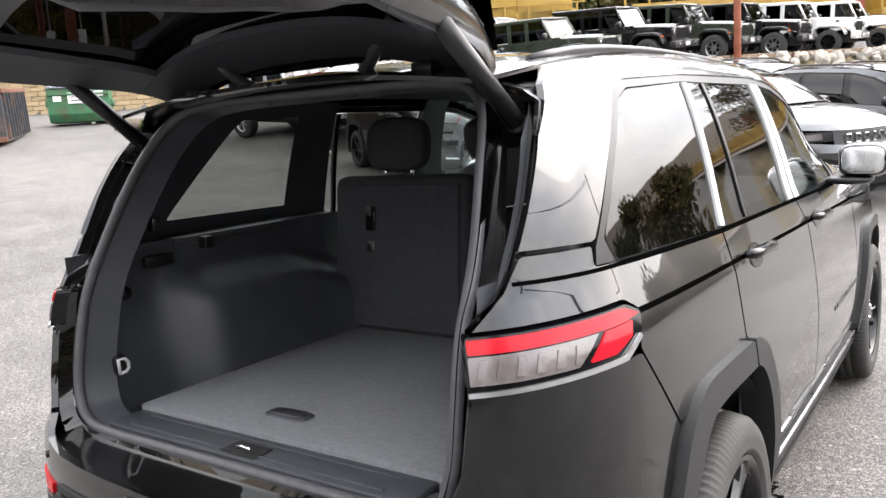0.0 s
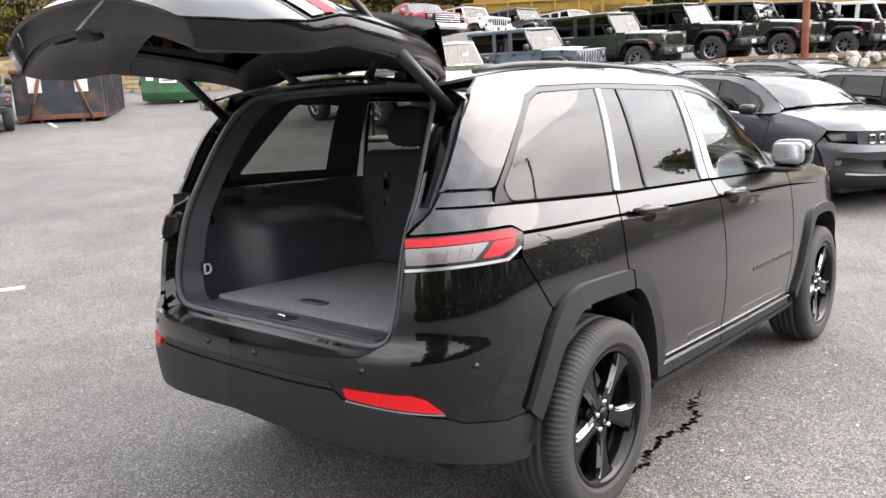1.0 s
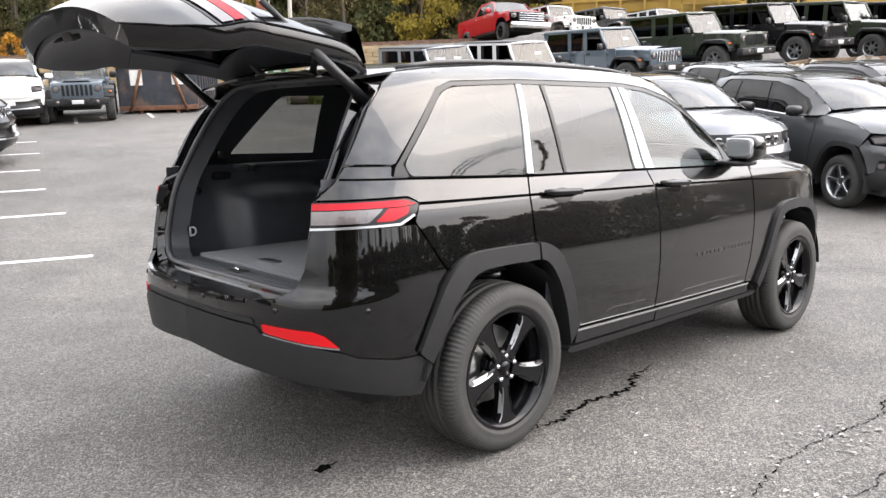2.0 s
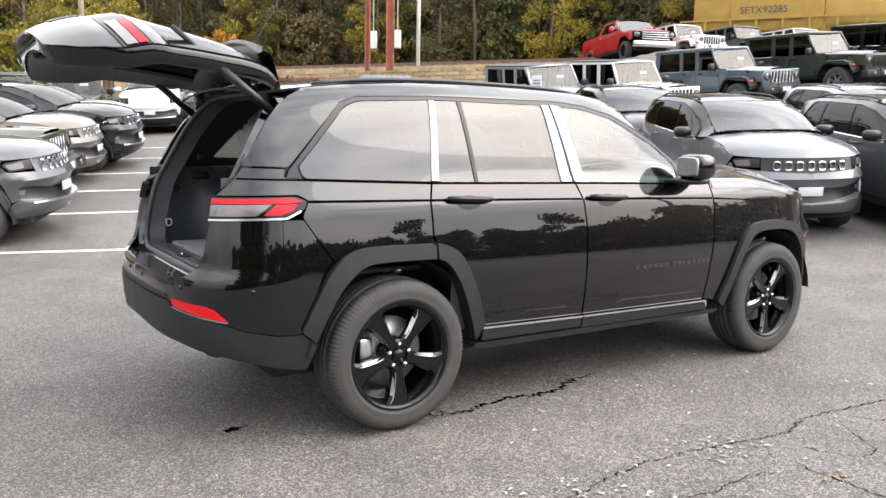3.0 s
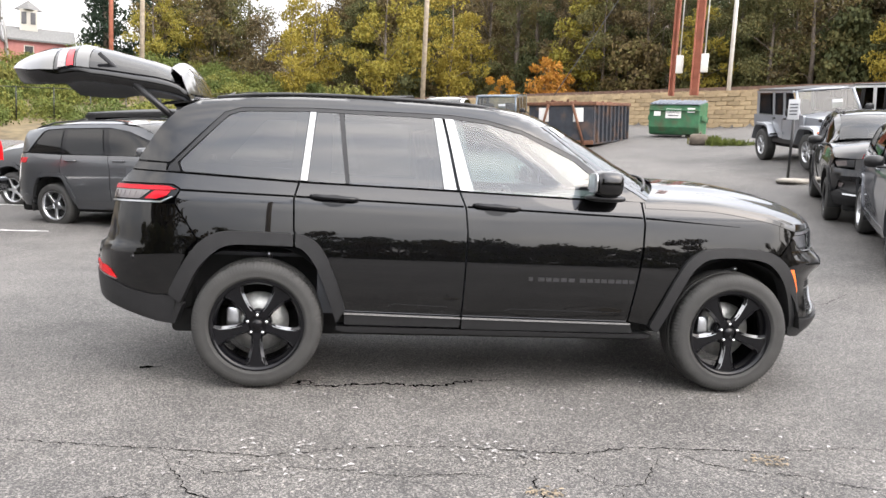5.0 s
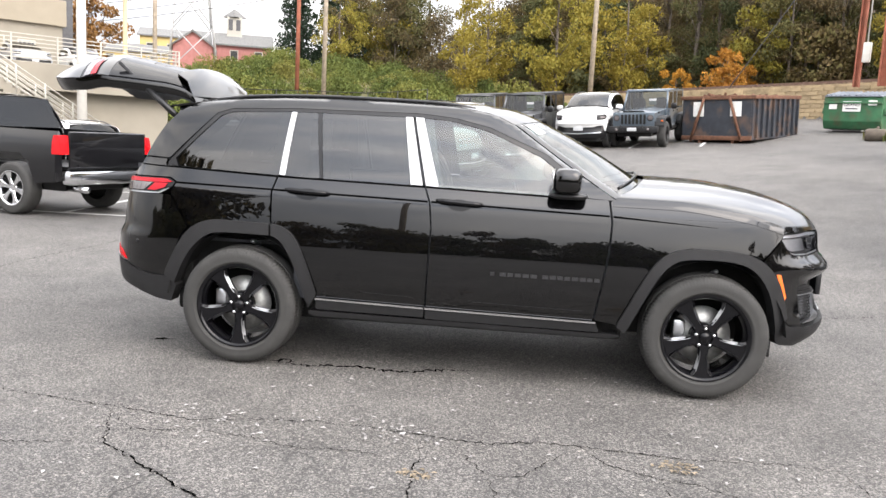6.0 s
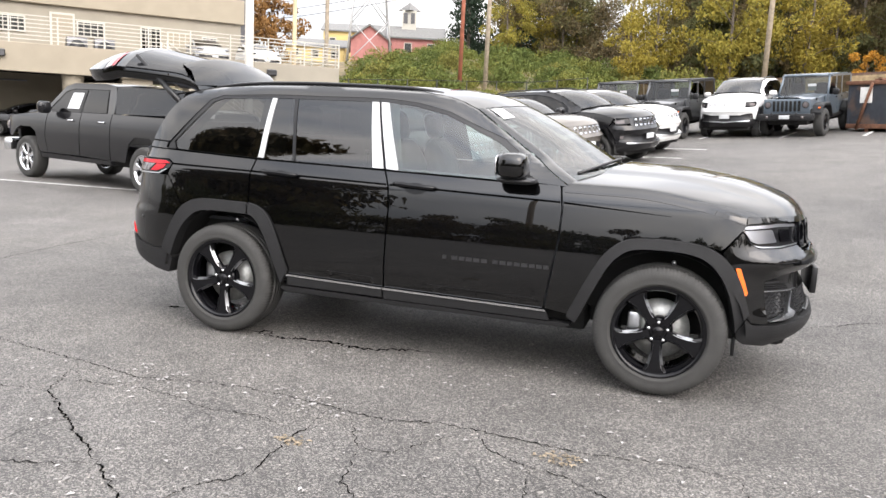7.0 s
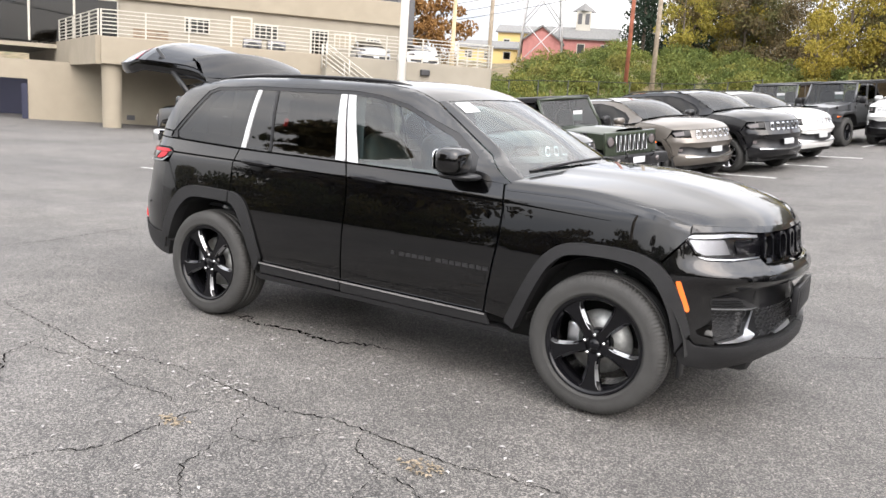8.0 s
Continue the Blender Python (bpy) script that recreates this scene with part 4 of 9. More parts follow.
hero_panel("wheel_arch_trim", arc_strip([(2.42, 0.42), (2.592, 0.795), (2.689, 0.894), (2.787, 0.934), (3.09, 0.938), (3.256, 0.896), (3.367, 0.77), (3.442, 0.567), (3.445, 0.54)],
                                        [(2.475, 0.38), (2.640, 0.752), (2.72, 0.84), (2.80, 0.876), (3.07, 0.880), (3.21, 0.84), (3.315, 0.70), (3.375, 0.50), (3.385, 0.43)]), M_CLAD, r=0.006, depth=0.09, out=0.024, step_s=0.05)
# door bottoms, bright strip and sill
for a, b, za, zb, par in ((0.505, 1.209, 0.470, 0.457, rear_doors), (1.217, 2.29, 0.457, 0.443, front_doors)):
    hero_panel("door_cladding", [(a, za), (b, zb), (b + (0.0 if b < 2 else 0.03), zb - 0.066), (a + 0.0, za - 0.075)], M_CLAD, r=0.005, depth=0.02, out=0.012, parent=par)
    hero_panel("sill_strip", [(a, za + 0.004), (b, zb + 0.004), (b, zb - 0.008), (a, za - 0.008)], M_CHROME, r=0, depth=0.008, out=0.020, parent=par, gap=0, label="bright metal strip")
    zs = za + 0.058
    hero_panel("door_crease", [(a + 0.3, zs + 0.004), (b - 0.08, zs - 0.006), (b - 0.06, zs - 0.018), (a + 0.26, zs - 0.012)], M_PAINT, r=0.003, depth=0.01, out=0.006, parent=par, gap=0)
hero_panel("sill", [(0.46, 0.388), (2.44, 0.372), (2.45, 0.36), (2.40, 0.342), (0.5, 0.346), (0.455, 0.365)], M_CLAD, r=0.01, depth=0.12, out=0.016)

# tail: painted bumper, grey lower bumper, reflectors
tail = HERO.tail
hero_panel("rear_bumper_cover", [(-0.40, 0.83), (-0.353, 0.878), (-0.488, 1.078), (-0.955, 1.07), (-0.985, 0.92), (-1.03, 0.85), (-1.12, 0.805), (-1.25, 0.792), (tail, 0.788), (tail, 0.70), (-1.23, 0.692), (-1.2, 0.665), (-1.0, 0.64), (-0.83, 0.603), (-0.77, 0.578), (-0.6, 0.549), (-0.505, 0.552), (-0.468, 0.654)], M_PAINT, r=0.012, gap=0.0015, step_s=0.05, step_z=0.02)
hero_panel("rear_lower_bumper", [(tail, 0.697), (-1.23, 0.689), (-1.2, 0.662), (-1.0, 0.637), (-0.83, 0.60), (-0.77, 0.575), (-0.6, 0.546), (-0.50, 0.549), (-0.43, 0.49), (-0.478, 0.372), (-0.588, 0.386), (-0.84, 0.445), (-1.16, 0.495), (tail, 0.53)], M_CLAD, r=0.008, depth=0.1, out=0.010, gap=0.0015, step_s=0.05)
hero_panel("step_pad", [(tail, 0.722), (-1.25, 0.715), (-1.235, 0.696), (tail, 0.702)], M_CLAD, r=0, depth=0.012, out=0.007, gap=0, step_s=0.06, label="ribbed black step pad")
hero_panel("bumper_reflector", [(-1.19, 0.70), (-0.95, 0.686), (-0.90, 0.67), (-0.84, 0.622), (-1.0, 0.643), (-1.18, 0.668)], M_REDREFL, r=0.008, depth=0.02, out=0.007, gap=0, step_s=0.03)
hero_panel("reflector_edge", [(-1.18, 0.663), (-1.0, 0.640), (-0.84, 0.620), (-0.84, 0.615), (-1.0, 0.634), (-1.18, 0.656)], M_SATIN, r=0, depth=0.01, out=0.009, gap=0, step_s=0.03, label="thin bright edge")
for s_k in (hS(-1.07), hS(-1.0), hS(-0.72)):
    for side in (-1, 1):
        p = HERO.point(s_k, 0.76, 0, side)
        q = HERO.point(s_k, 0.76, -0.02, side)
        part("parking_sensor", tube([p + (p - q) * 0.3, p + (q - p) * 0.2], 0.011, 14), M_TRIM, hero)
# tail lamps
lamps = hero_panel("tail_lamp", [(-0.957, 1.178), (-0.512, 1.184), (-0.46, 1.161), (-0.482, 1.122), (-0.565, 1.084), (-0.957, 1.074)], M_GLOSS, r=0.012, depth=0.04, out=0.006, gap=0.002, step_s=0.03)
hero_panel("red_light_bar", [(-0.952, 1.172), (-0.53, 1.178), (-0.48, 1.160), (-0.55, 1.153), (-0.952, 1.147)], M_REDLENS, r=0.004, depth=0.006, out=0.012, gap=0, parent=lamps, label="red light bar", step_s=0.03)
clear = hero_panel("clear_lens", [(-0.952, 1.143), (-0.63, 1.149), (-0.70, 1.097), (-0.952, 1.092)], M_CLEARLENS, r=0.004, depth=0.006, out=0.010, gap=0, parent=lamps, label="clear ribbed lens", step_s=0.03)
for k in range(6):
    a = -0.925 + 0.045 * k
    hero_panel("lens_rib", [(a, 1.138), (a + 0.02, 1.138), (a + 0.008, 1.104), (a - 0.012, 1.104)], M_CLEARLENS, r=0.002, depth=0.004, out=0.0125, gap=0, parent=clear, step_s=0.03)
hero_panel("red_lens", [(-0.61, 1.148), (-0.512, 1.151), (-0.532, 1.122), (-0.595, 1.10), (-0.67, 1.099)], M_REDLENS, r=0.005, depth=0.006, out=0.010, gap=0, parent=lamps, label="red lens", step_s=0.03)
hero_panel("bright_edge", [(-0.957, 1.081), (-0.57, 1.090), (-0.50, 1.122), (-0.496, 1.116), (-0.565, 1.081), (-0.957, 1.072)], M_SATIN, r=0, depth=0.006, out=0.013, gap=0, parent=lamps, label="thin bright edge", step_s=0.03)

# nose
nose = HERO.nose
hero_panel("front_bumper", [(3.272, 0.890), (3.378, 1.016), (3.408, 0.985), (3.43, 0.955), (3.49, 0.926), (3.652, 0.926), (3.86, 0.942), (3.89, 0.905), (nose, 0.90), (nose, 0.80), (3.85, 0.797), (3.66, 0.766), (3.60, 0.75), (3.542, 0.735), (3.552, 0.68), (3.573, 0.535), (3.585, 0.492), (3.482, 0.492), (3.448, 0.525), (3.442, 0.567), (3.368, 0.772)], M_PAINT, r=0.012, gap=0.002, step_s=0.035, step_z=0.018)
hero_panel("front_lower_bumper", [(3.392, 0.43), (3.446, 0.52), (3.482, 0.487), (3.582, 0.482), (3.70, 0.489), (3.852, 0.506), (nose, 0.53), (nose, 0.44), (3.96, 0.42), (3.852, 0.385), (3.632, 0.338), (3.45, 0.36), (3.41, 0.385)], M_CLAD, r=0.015, depth=0.08, out=0.008, step_s=0.04, step_z=0.02)
hero_panel("lower_intake", [(3.54, 0.737), (3.66, 0.768), (3.85, 0.80), (nose, 0.80), (nose, 0.528), (3.80, 0.505), (3.58, 0.49), (3.57, 0.535)], M_TRIM, r=0.004, depth=0.02, out=-0.05, step_s=0.04, label="black mesh intake")
# honeycomb of zigzag bars in the side and middle intakes
for side in (-1, 1):
    for k in range(8):
        z0 = 0.538 + 0.0175 * k
        for s_a, s_b, pitch in ((3.562, 3.745 + 0.55 * (z0 - 0.538), 0.018), (3.87, nose, 0.024)):
            pts = [HERO.point(s_a + pitch * j, z0 + (0.0055 if (j + k) % 2 else -0.0055), 0.016, side) for j in range(int((s_b - s_a) / pitch) + 1)]
            part("intake_bar", tube(pts, 0.0035, 5), M_CLAD, hero)
hero_panel("intake_wing", [(3.548, 0.732), (3.70, 0.735), (3.80, 0.712), (3.905, 0.678), (3.82, 0.669), (3.552, 0.675)], M_CLAD, r=0.004, depth=0.05, out=-0.012, step_s=0.04, step_z=0.02, gap=0)
for k in range(3):
    z0 = 0.722 - 0.014 * k
    hero_panel("wing_rib", [(3.556, z0), (3.74 + 0.02 * k, z0 - 0.003), (3.74 + 0.02 * k, z0 - 0.007), (3.556, z0 - 0.005)], M_GLOSS, r=0, depth=0.008, out=-0.005, step_s=0.04, gap=0)
hero_panel("wing_edge", [(3.552, 0.680), (3.83, 0.674), (3.902, 0.680), (3.82, 0.667), (3.552, 0.674)], M_SATIN, r=0, depth=0.01, out=-0.008, step_s=0.04, gap=0, label="thin satin edge")
hero_panel("intake_trim", [(3.826, 0.664), (3.842, 0.664), (3.79, 0.575), (3.835, 0.548), (3.80, 0.522), (3.70, 0.508), (3.60, 0.503), (3.69, 0.526), (3.755, 0.548)], M_SATIN, r=0.003, depth=0.03, out=-0.004, step_s=0.03, step_z=0.02, gap=0, label="satin silver trim piece")
hero_panel("bumper_trim", [(4.02, 0.532), (4.28, 0.552), (4.28, 0.572), (4.12, 0.560), (4.02, 0.543)], M_SATIN, r=0.003, depth=0.02, out=-0.004, step_s=0.04, gap=0, label="satin silver trim piece")
bracket = part("plate_bracket", box(3.83, 3.868, -0.26, 0.26, 0.60, 0.765, 0.008), M_TRIM, hero, "black empty plate bracket")
part("bracket_face", box(3.8685, 3.871, -0.235, 0.235, 0.62, 0.745, 0.001), M_CLAD, bracket)
hero_panel("side_marker", [(3.352, 0.812), (3.378, 0.815), (3.436, 0.672), (3.428, 0.655), (3.405, 0.668)], M_AMBER, r=0.008, depth=0.01, out=0.012, gap=0, step_s=0.03, label="amber side marker")
head = hero_panel("headlamp", [(3.372, 1.034), (3.405, 1.053), (3.642, 1.069), (3.845, 1.064), (3.868, 0.945), (3.652, 0.930), (3.49, 0.930), (3.43, 0.962)], M_TRIM, r=0.012, depth=0.05, out=-0.035, gap=0, step_s=0.04)
hero_panel("lamp_reflector", [(3.395, 1.022), (3.60, 1.03), (3.65, 0.958), (3.485, 0.950), (3.44, 0.965)], M_SATIN, r=0.01, depth=0.01, out=-0.02, gap=0, parent=head, step_s=0.03, label="bright reflector")
hero_panel("projector", [(3.67, 1.03), (3.83, 1.028), (3.84, 0.962), (3.70, 0.955)], M_GLOSS, r=0.02, depth=0.01, out=-0.02, gap=0, parent=head, step_s=0.03)
hero_panel("daylight_strip", [(3.38, 1.034), (3.41, 1.050), (3.642, 1.065), (3.84, 1.06), (3.84, 1.046), (3.642, 1.048), (3.43, 1.032)], M_SATIN, r=0, depth=0.008, out=-0.010, gap=0, parent=head, step_s=0.03)
hero_panel("lamp_cover", [(3.372, 1.034), (3.405, 1.053), (3.642, 1.069), (3.845, 1.064), (3.868, 0.945), (3.652, 0.930), (3.49, 0.930), (3.43, 0.962)], M_LAMPGLASS, r=0.012, depth=0, out=-0.003, gap=0, parent=head, step_s=0.04)
hero_panel("lamp_edge", [(3.445, 0.945), (3.495, 0.937), (3.652, 0.937), (3.85, 0.95), (3.85, 0.944), (3.652, 0.931), (3.49, 0.931)], M_SATIN, r=0, depth=0.006, out=-0.002, gap=0, parent=head, step_s=0.03, label="thin bright edge")
hero_panel("bonnet_lip", [(3.404, 1.058), (3.404, 1.105), (3.65, 1.105), (nose, 1.10), (nose, 1.08), (3.87, 1.072), (3.64, 1.078), (3.42, 1.064)], M_PAINT, r=0, depth=0.01, out=-0.002, gap=0, step_s=0.04)
hero_panel("grille_surround", [(hS(3.72), 1.075), (nose, 1.078), (nose, 0.905), (3.88, 0.91)], M_GLOSS, r=0, depth=0.02, out=-0.03, gap=0, step_s=0.05)
span = nose - hS(3.735)
for k in range(4):
    centre = nose - span * (k + 0.0) / 3.6
    for side in ((-1, 1) if k else (-1,)):
        bm = bmesh.new()
        ring = []
        for a in range(20):
            ang = 2 * math.pi * a / 20
            ring.append((min(nose, centre) + 0.052 * math.copysign(abs(math.cos(ang)) ** 0.6, math.cos(ang)), 0.997 + 0.075 * math.copysign(abs(math.sin(ang)) ** 0.6, math.sin(ang))))
        def at(s, z, d):
            if s > nose:
                p = HERO.point(2 * nose - s, z, d, -side)
                return p
            return HERO.point(s, z, d, side)
        rows = []
        for a, b in ring:
            rows.append([at(centre + (a - centre) * g, 0.997 + (b - 0.997) * g, d) for g, d in ((1.0, 0.03), (1.0, 0.0), (0.78, 0.0), (0.72, 0.03))])
        bm_grid(bm, rows + rows[:1])
        bmesh.ops.recalc_face_normals(bm, faces=bm.faces)
        part("grille_slot", bm, M_GLOSS, hero)


# bonnet, windscreen, roof
def sheet(rows, name, material, label="", parent=None, thick=0.0, sharp=40):
    bm = bmesh.new()
    bm_grid(bm, rows)
    bmesh.ops.recalc_face_normals(bm, faces=bm.faces)
    if sum(f.normal.z * f.calc_area() for f in bm.faces) < 0:
        bmesh.ops.reverse_faces(bm, faces=bm.faces[:])
    if thick:
        top = bm.faces[:]
        geo = bmesh.ops.solidify(bm, geom=top, thickness=thick)
    return part(name, bm, material, parent or hero, label, sharp=sharp)


rows = []
for i in range(31):
    w = i / 30
    row = []
    for j in range(33):
        v = -1 + 2 * j / 32
        front = HERO.point(hS(3.40) + (nose - hS(3.40)) * (1 - abs(v)), 1.10, 0.0)
        xf, yf = front.x, abs(front.y)
        xr, yr = 2.35 + 0.29 * (1 - v * v), 0.862 * abs(v)
        q = w
        x = xr + (xf - xr) * q
        y = (yr + (yf - yr) * (q ** 3)) if abs(v) > 0 else 0.0
        y = max(y, abs(v) * 0.5) if abs(v) > 0.9 else y
        zc = smooth_steps([(0, 1.328), (0.3, 1.322), (0.6, 1.285), (0.82, 1.225), (0.93, 1.18), (0.98, 1.135), (1, 1.095)], w)
        ze = smooth_steps([(0, 1.218), (0.35, 1.216), (0.78, 1.164), (1, 1.102)], w)
        dome = 0.012 * (ease(0.62, 0.52, abs(v))) * ease(1.0, 0.75, w)
        row.append(Vector((x, math.copysign(y, v), ze + (zc - ze) * (1 - abs(v) ** 1.75) + dome)))
    # the clamshell bonnet rolls over the wings' edges
    x, ze = row[0].x, row[0].z
    for side, drop in ((-1, 0.022), (-1, 0.05)):
        row.insert(0, HERO.point(hS(x), ze - drop, -0.004, -1))
        row.append(HERO.point(hS(x), ze - drop, -0.004, 1))
    rows.append(row)
sheet(rows, "bonnet", M_PAINT, "glossy black bonnet", thick=0.006)
# plenum under the windscreen and wipers
rows = [[Vector((2.30 + 0.26 * (1 - v * v) + dx, v * 0.79, 1.200 + 0.11 * (1 - v * v) + dz)) for v in [-1 + j / 10 for j in range(21)]] for dx, dz in ((0.0, 0.0), (0.12, 0.0))]
sheet(rows, "windscreen_cowl", M_TRIM)
for y0, y1 in ((-0.70, -0.05), (0.0, 0.62)):
    wiper = part("wiper", tube([(2.34 + 0.24 * (1 - (y / 0.8) ** 2), y, 1.250 + 0.105 * (1 - (y / 0.8) ** 2)) for y in [y0 + (y1 - y0) * k / 8 for k in range(9)]], 0.010, 6), M_TRIM, hero)


def roof_y(x):
    p, n = HERO.base(x)
    return abs(HERO.point(hS(x) if x < -0.3 else x, hero_edge(x), 0.004).y)


rows = []
for i in range(29):
    w = i / 28
    row = []
    for j in range(25):
        v = -1 + 2 * j / 24
        edge = -0.62 + 2.33 * w
        x = edge + 0.19 * (1 - v * v) * w
        row.append(Vector((x, v * roof_y(edge), min(hero_edge(edge), 1.75) - 0.002 + 0.045 * (1 - v * v))))
    rows.append(row)
sheet(rows, "roof", M_PAINT, "glossy black roof", thick=0.01)
def screen_point(w, v, out=0.0):
    """A point of the windscreen: w from its top to its foot, v across it."""
    x0, x1 = 1.71 + 0.19 * (1 - v * v), 2.36 + 0.24 * (1 - v * v)
    xx = 1.71 + (2.36 - 1.71) * w
    bulge = 0.043 + 0.065 * w + 0.02 * math.sin(math.pi * w)
    z = hero_edge(xx) - 0.004 + bulge * (1 - v * v)
    return Vector((x0 + (x1 - x0) * w + 0.55 * out, v * abs(HERO.point(xx, hero_edge(xx), 0.002).y), z + 0.83 * out))


sheet([[screen_point(i / 12, -0.9 + 1.8 * j / 24) for j in range(25)] for i in range(13)], "windscreen", M_SCREEN, "clear curved windscreen")
for side in (-1, 1):
    sheet([[screen_point(i / 12, side * (0.895 + 0.105 * j / 4), 0.006 if j else 0.0) for j in range(5)] for i in range(13)], "windscreen_pillar", M_PAINT)
sheet([[screen_point(0.03 + 0.14 * i / 3, -0.87 + 0.15 * j / 3, 0.004) for j in range(4)] for i in range(4)], "sticker", M_WHITEFILM, "pale paper sticker on the windscreen", thick=0.001)
# roof rails and aerial fin
for side in (-1, 1):
    pts = []
    for k in range(17):
        x = -0.30 + 1.75 * k / 16
        lift = 0.009 * min(1, min(k, 16 - k) / 2.0)
        pts.append((x, side * (roof_y(x) - 0.075), hero_edge(x) + 0.006 + lift))
    bm = tube(pts, 0.012, 8)
    part("roof_rail", bm, M_TRIM, hero, "black roof rail")
bm = bmesh.new()
fin = [(-0.30, 0.0, 0.036), (-0.2, 0.02, 0.034), (-0.1, 0.045, 0.026), (-0.06, 0.06, 0.012), (-0.05, 0.062, 0.003)]
rows = [[Vector((-0.42 + 0.9 * (0.30 + a) * 0.7, s * w, 1.725 + h * q)) for s, q in ((-1, 0), (-0.6, 0.8), (0, 1), (0.6, 0.8), (1, 0))] for a, h, w in fin]
bm_grid(bm, rows[::-1])
bmesh.ops.recalc_face_normals(bm, faces=bm.faces)
part("aerial_fin", bm, M_PAINT, hero)

# mirrors and handles
for side in (-1, 1):
    arm = part("mirror", blob((2.05, side * 1.0, 1.312), (0.088, 0.106, 0.078), 3.4), M_PAINT, front_doors[side], "black door mirror")
    part("mirror_glass", blob((1.962, side * 1.003, 1.312), (0.006, 0.086, 0.060), 4.0), M_CHROME, arm, "mirror glass")
    part("mirror_foot", blob((2.065, side * 0.94, 1.222), (0.12, 0.10, 0.022), 3.0), M_TRIM, arm)
    for a, b, za, zb, par in ((0.285, 0.565, 1.150, 1.140, rear_doors), (1.255, 1.545, 1.138, 1.126, front_doors)):
        cup = [( (a + b) / 2 + 0.075 * math.cos(t), (za + zb) / 2 - 0.012 + 0.036 * math.sin(t)) for t in [2 * math.pi * k / 18 for k in range(18)]]
        bm = panel_bm(lambda s, z, d: HERO.point(s, z, d, side), cup, 0.0, 0.03, 0.03, out=0.002, flip=side > 0, extra_z=())
        part("handle_recess", bm, M_GLOSS, par[side])
        pts = [HERO.point(a + (b - a) * k / 10, za + (zb - za) * k / 10 + 0.006, -0.014 - 0.022 * min(1, min(k, 10 - k) / 1.5), side) for k in range(11)]
        bm = tube(pts, [0.010] + [0.0155] * 9 + [0.010], 10)
        part("door_handle", bm, M_GLOSS, par[side], "gloss black door handle")
    # lettering on the door, as plain bars
    x = 1.618
    widths = [0.026, 0.0, 0.04, 0.036, 0.04, 0.04, 0.04, 0.0, 0.038, 0.038, 0.034, 0.036, 0.04, 0.036, 0.034, 0.034]
    for w in widths:
        if w:
            bm = panel_bm(lambda s, z, d: HERO.point(s, z, d, side), [(x, 0.697), (x + w, 0.697), (x + w, 0.720), (x, 0.720)], 0.003, 0.05, 0.05, out=0.003, flip=side > 0, extra_z=())
            part("badge_bar", bm, M_SATINDARK, front_doors[side], "dull metal badge bar", smooth=False)
            x += w + 0.009
        else:
            x += 0.024

# underside and wheel houses
part("underbody", box(-0.55, 2.5, -0.62, 0.62, 0.26, 0.42, 0.03), M_UNDER, hero)
part("chassis_tail", box(-0.88, -0.4, -0.7, 0.7, 0.42, 0.62, 0.05), M_UNDER, hero)
part("engine_bay", box(2.5, 3.7, -0.55, 0.55, 0.30, 1.05, 0.05), M_UNDER, hero)
for x in (0.0, 2.964):
    for side in (-1, 1):
        bm = bmesh.new()
        rows = []
        for k in range(17):
            a = math.pi * k / 16 * 0.94 + 0.09
            rows.append([(x + 0.485 * math.cos(a), side * yy, 0.385 + 0.485 * math.sin(a)) for yy in (0.93, 0.60)])
        bm_grid(bm, rows)
        ring = [bm.verts.new((x + 0.485 * math.cos(math.pi * k / 16 * 0.94 + 0.09), side * 0.60, 0.385 + 0.485 * math.sin(math.pi * k / 16 * 0.94 + 0.09))) for k in range(17)]
        bm.faces.new(ring)
        part("wheel_house", bm, M_UNDER, hero)
        part("suspension_arm", tube([(x + 0.05, side * 0.7, 0.76), (x + 0.05, side * 0.84, 0.80)], 0.014, 6), M_SATIN, hero)
for k, (x, side) in enumerate(((0, -1), (2.964, -1), (0, 1), (2.964, 1))):
    wheel(hero, x, side * 0.83, 0.386 if x < 1 else 0.394, 0.387 if x < 1 else 0.393, 0.262, 0.268, 5, M_GLOSS, side, "wide", True, M_FACET, turn=(0, 0, 10, 40)[k])
part("mud_flap", box(3.38, 3.40, -0.80, -0.70, 0.27, 0.41, 0.006), M_TRIM, hero)

# ---- cargo space, seats and the raised tailgate ----
def opening(t):
    """A point of the tailgate opening (t 0..1 round it, from the middle of the sill)."""
    half = [(0.0, 0.0), (0.10, 0.0), (0.18, 0.005), (0.24, 0.05), (0.30, 0.17), (0.5, 0.5), (0.68, 0.82), (0.74, 0.93), (0.80, 0.985), (0.88, 1.0), (1.0, 1.0)]
    width = [(0.0, 0.0), (0.10, 0.40), (0.18, 0.54), (0.24, 0.615), (0.30, 0.64), (0.5, 0.635), (0.68, 0.59), (0.74, 0.55), (0.80, 0.47), (0.88, 0.27), (1.0, 0.0)]
    u = 2 * t if t <= 0.5 else 2 - 2 * t
    h = smooth_steps(half, u)
    z = 0.797 + 0.875 * h
    x = smooth_steps([(0.79, -0.852), (0.9, -0.838), (1.0, -0.82), (1.14, -0.785), (1.3, -0.705), (1.5, -0.595), (1.67, -0.475)], z)
    y = smooth_steps(width, u)
    return Vector((x, -y if t <= 0.5 else y, z))


ring = [opening(k / 120) for k in range(120)]
part("door_seal", tube(ring + ring[:1], 0.0155, 8, caps=False), M_SEAL, hero, "soft rubber seal round the tailgate opening")
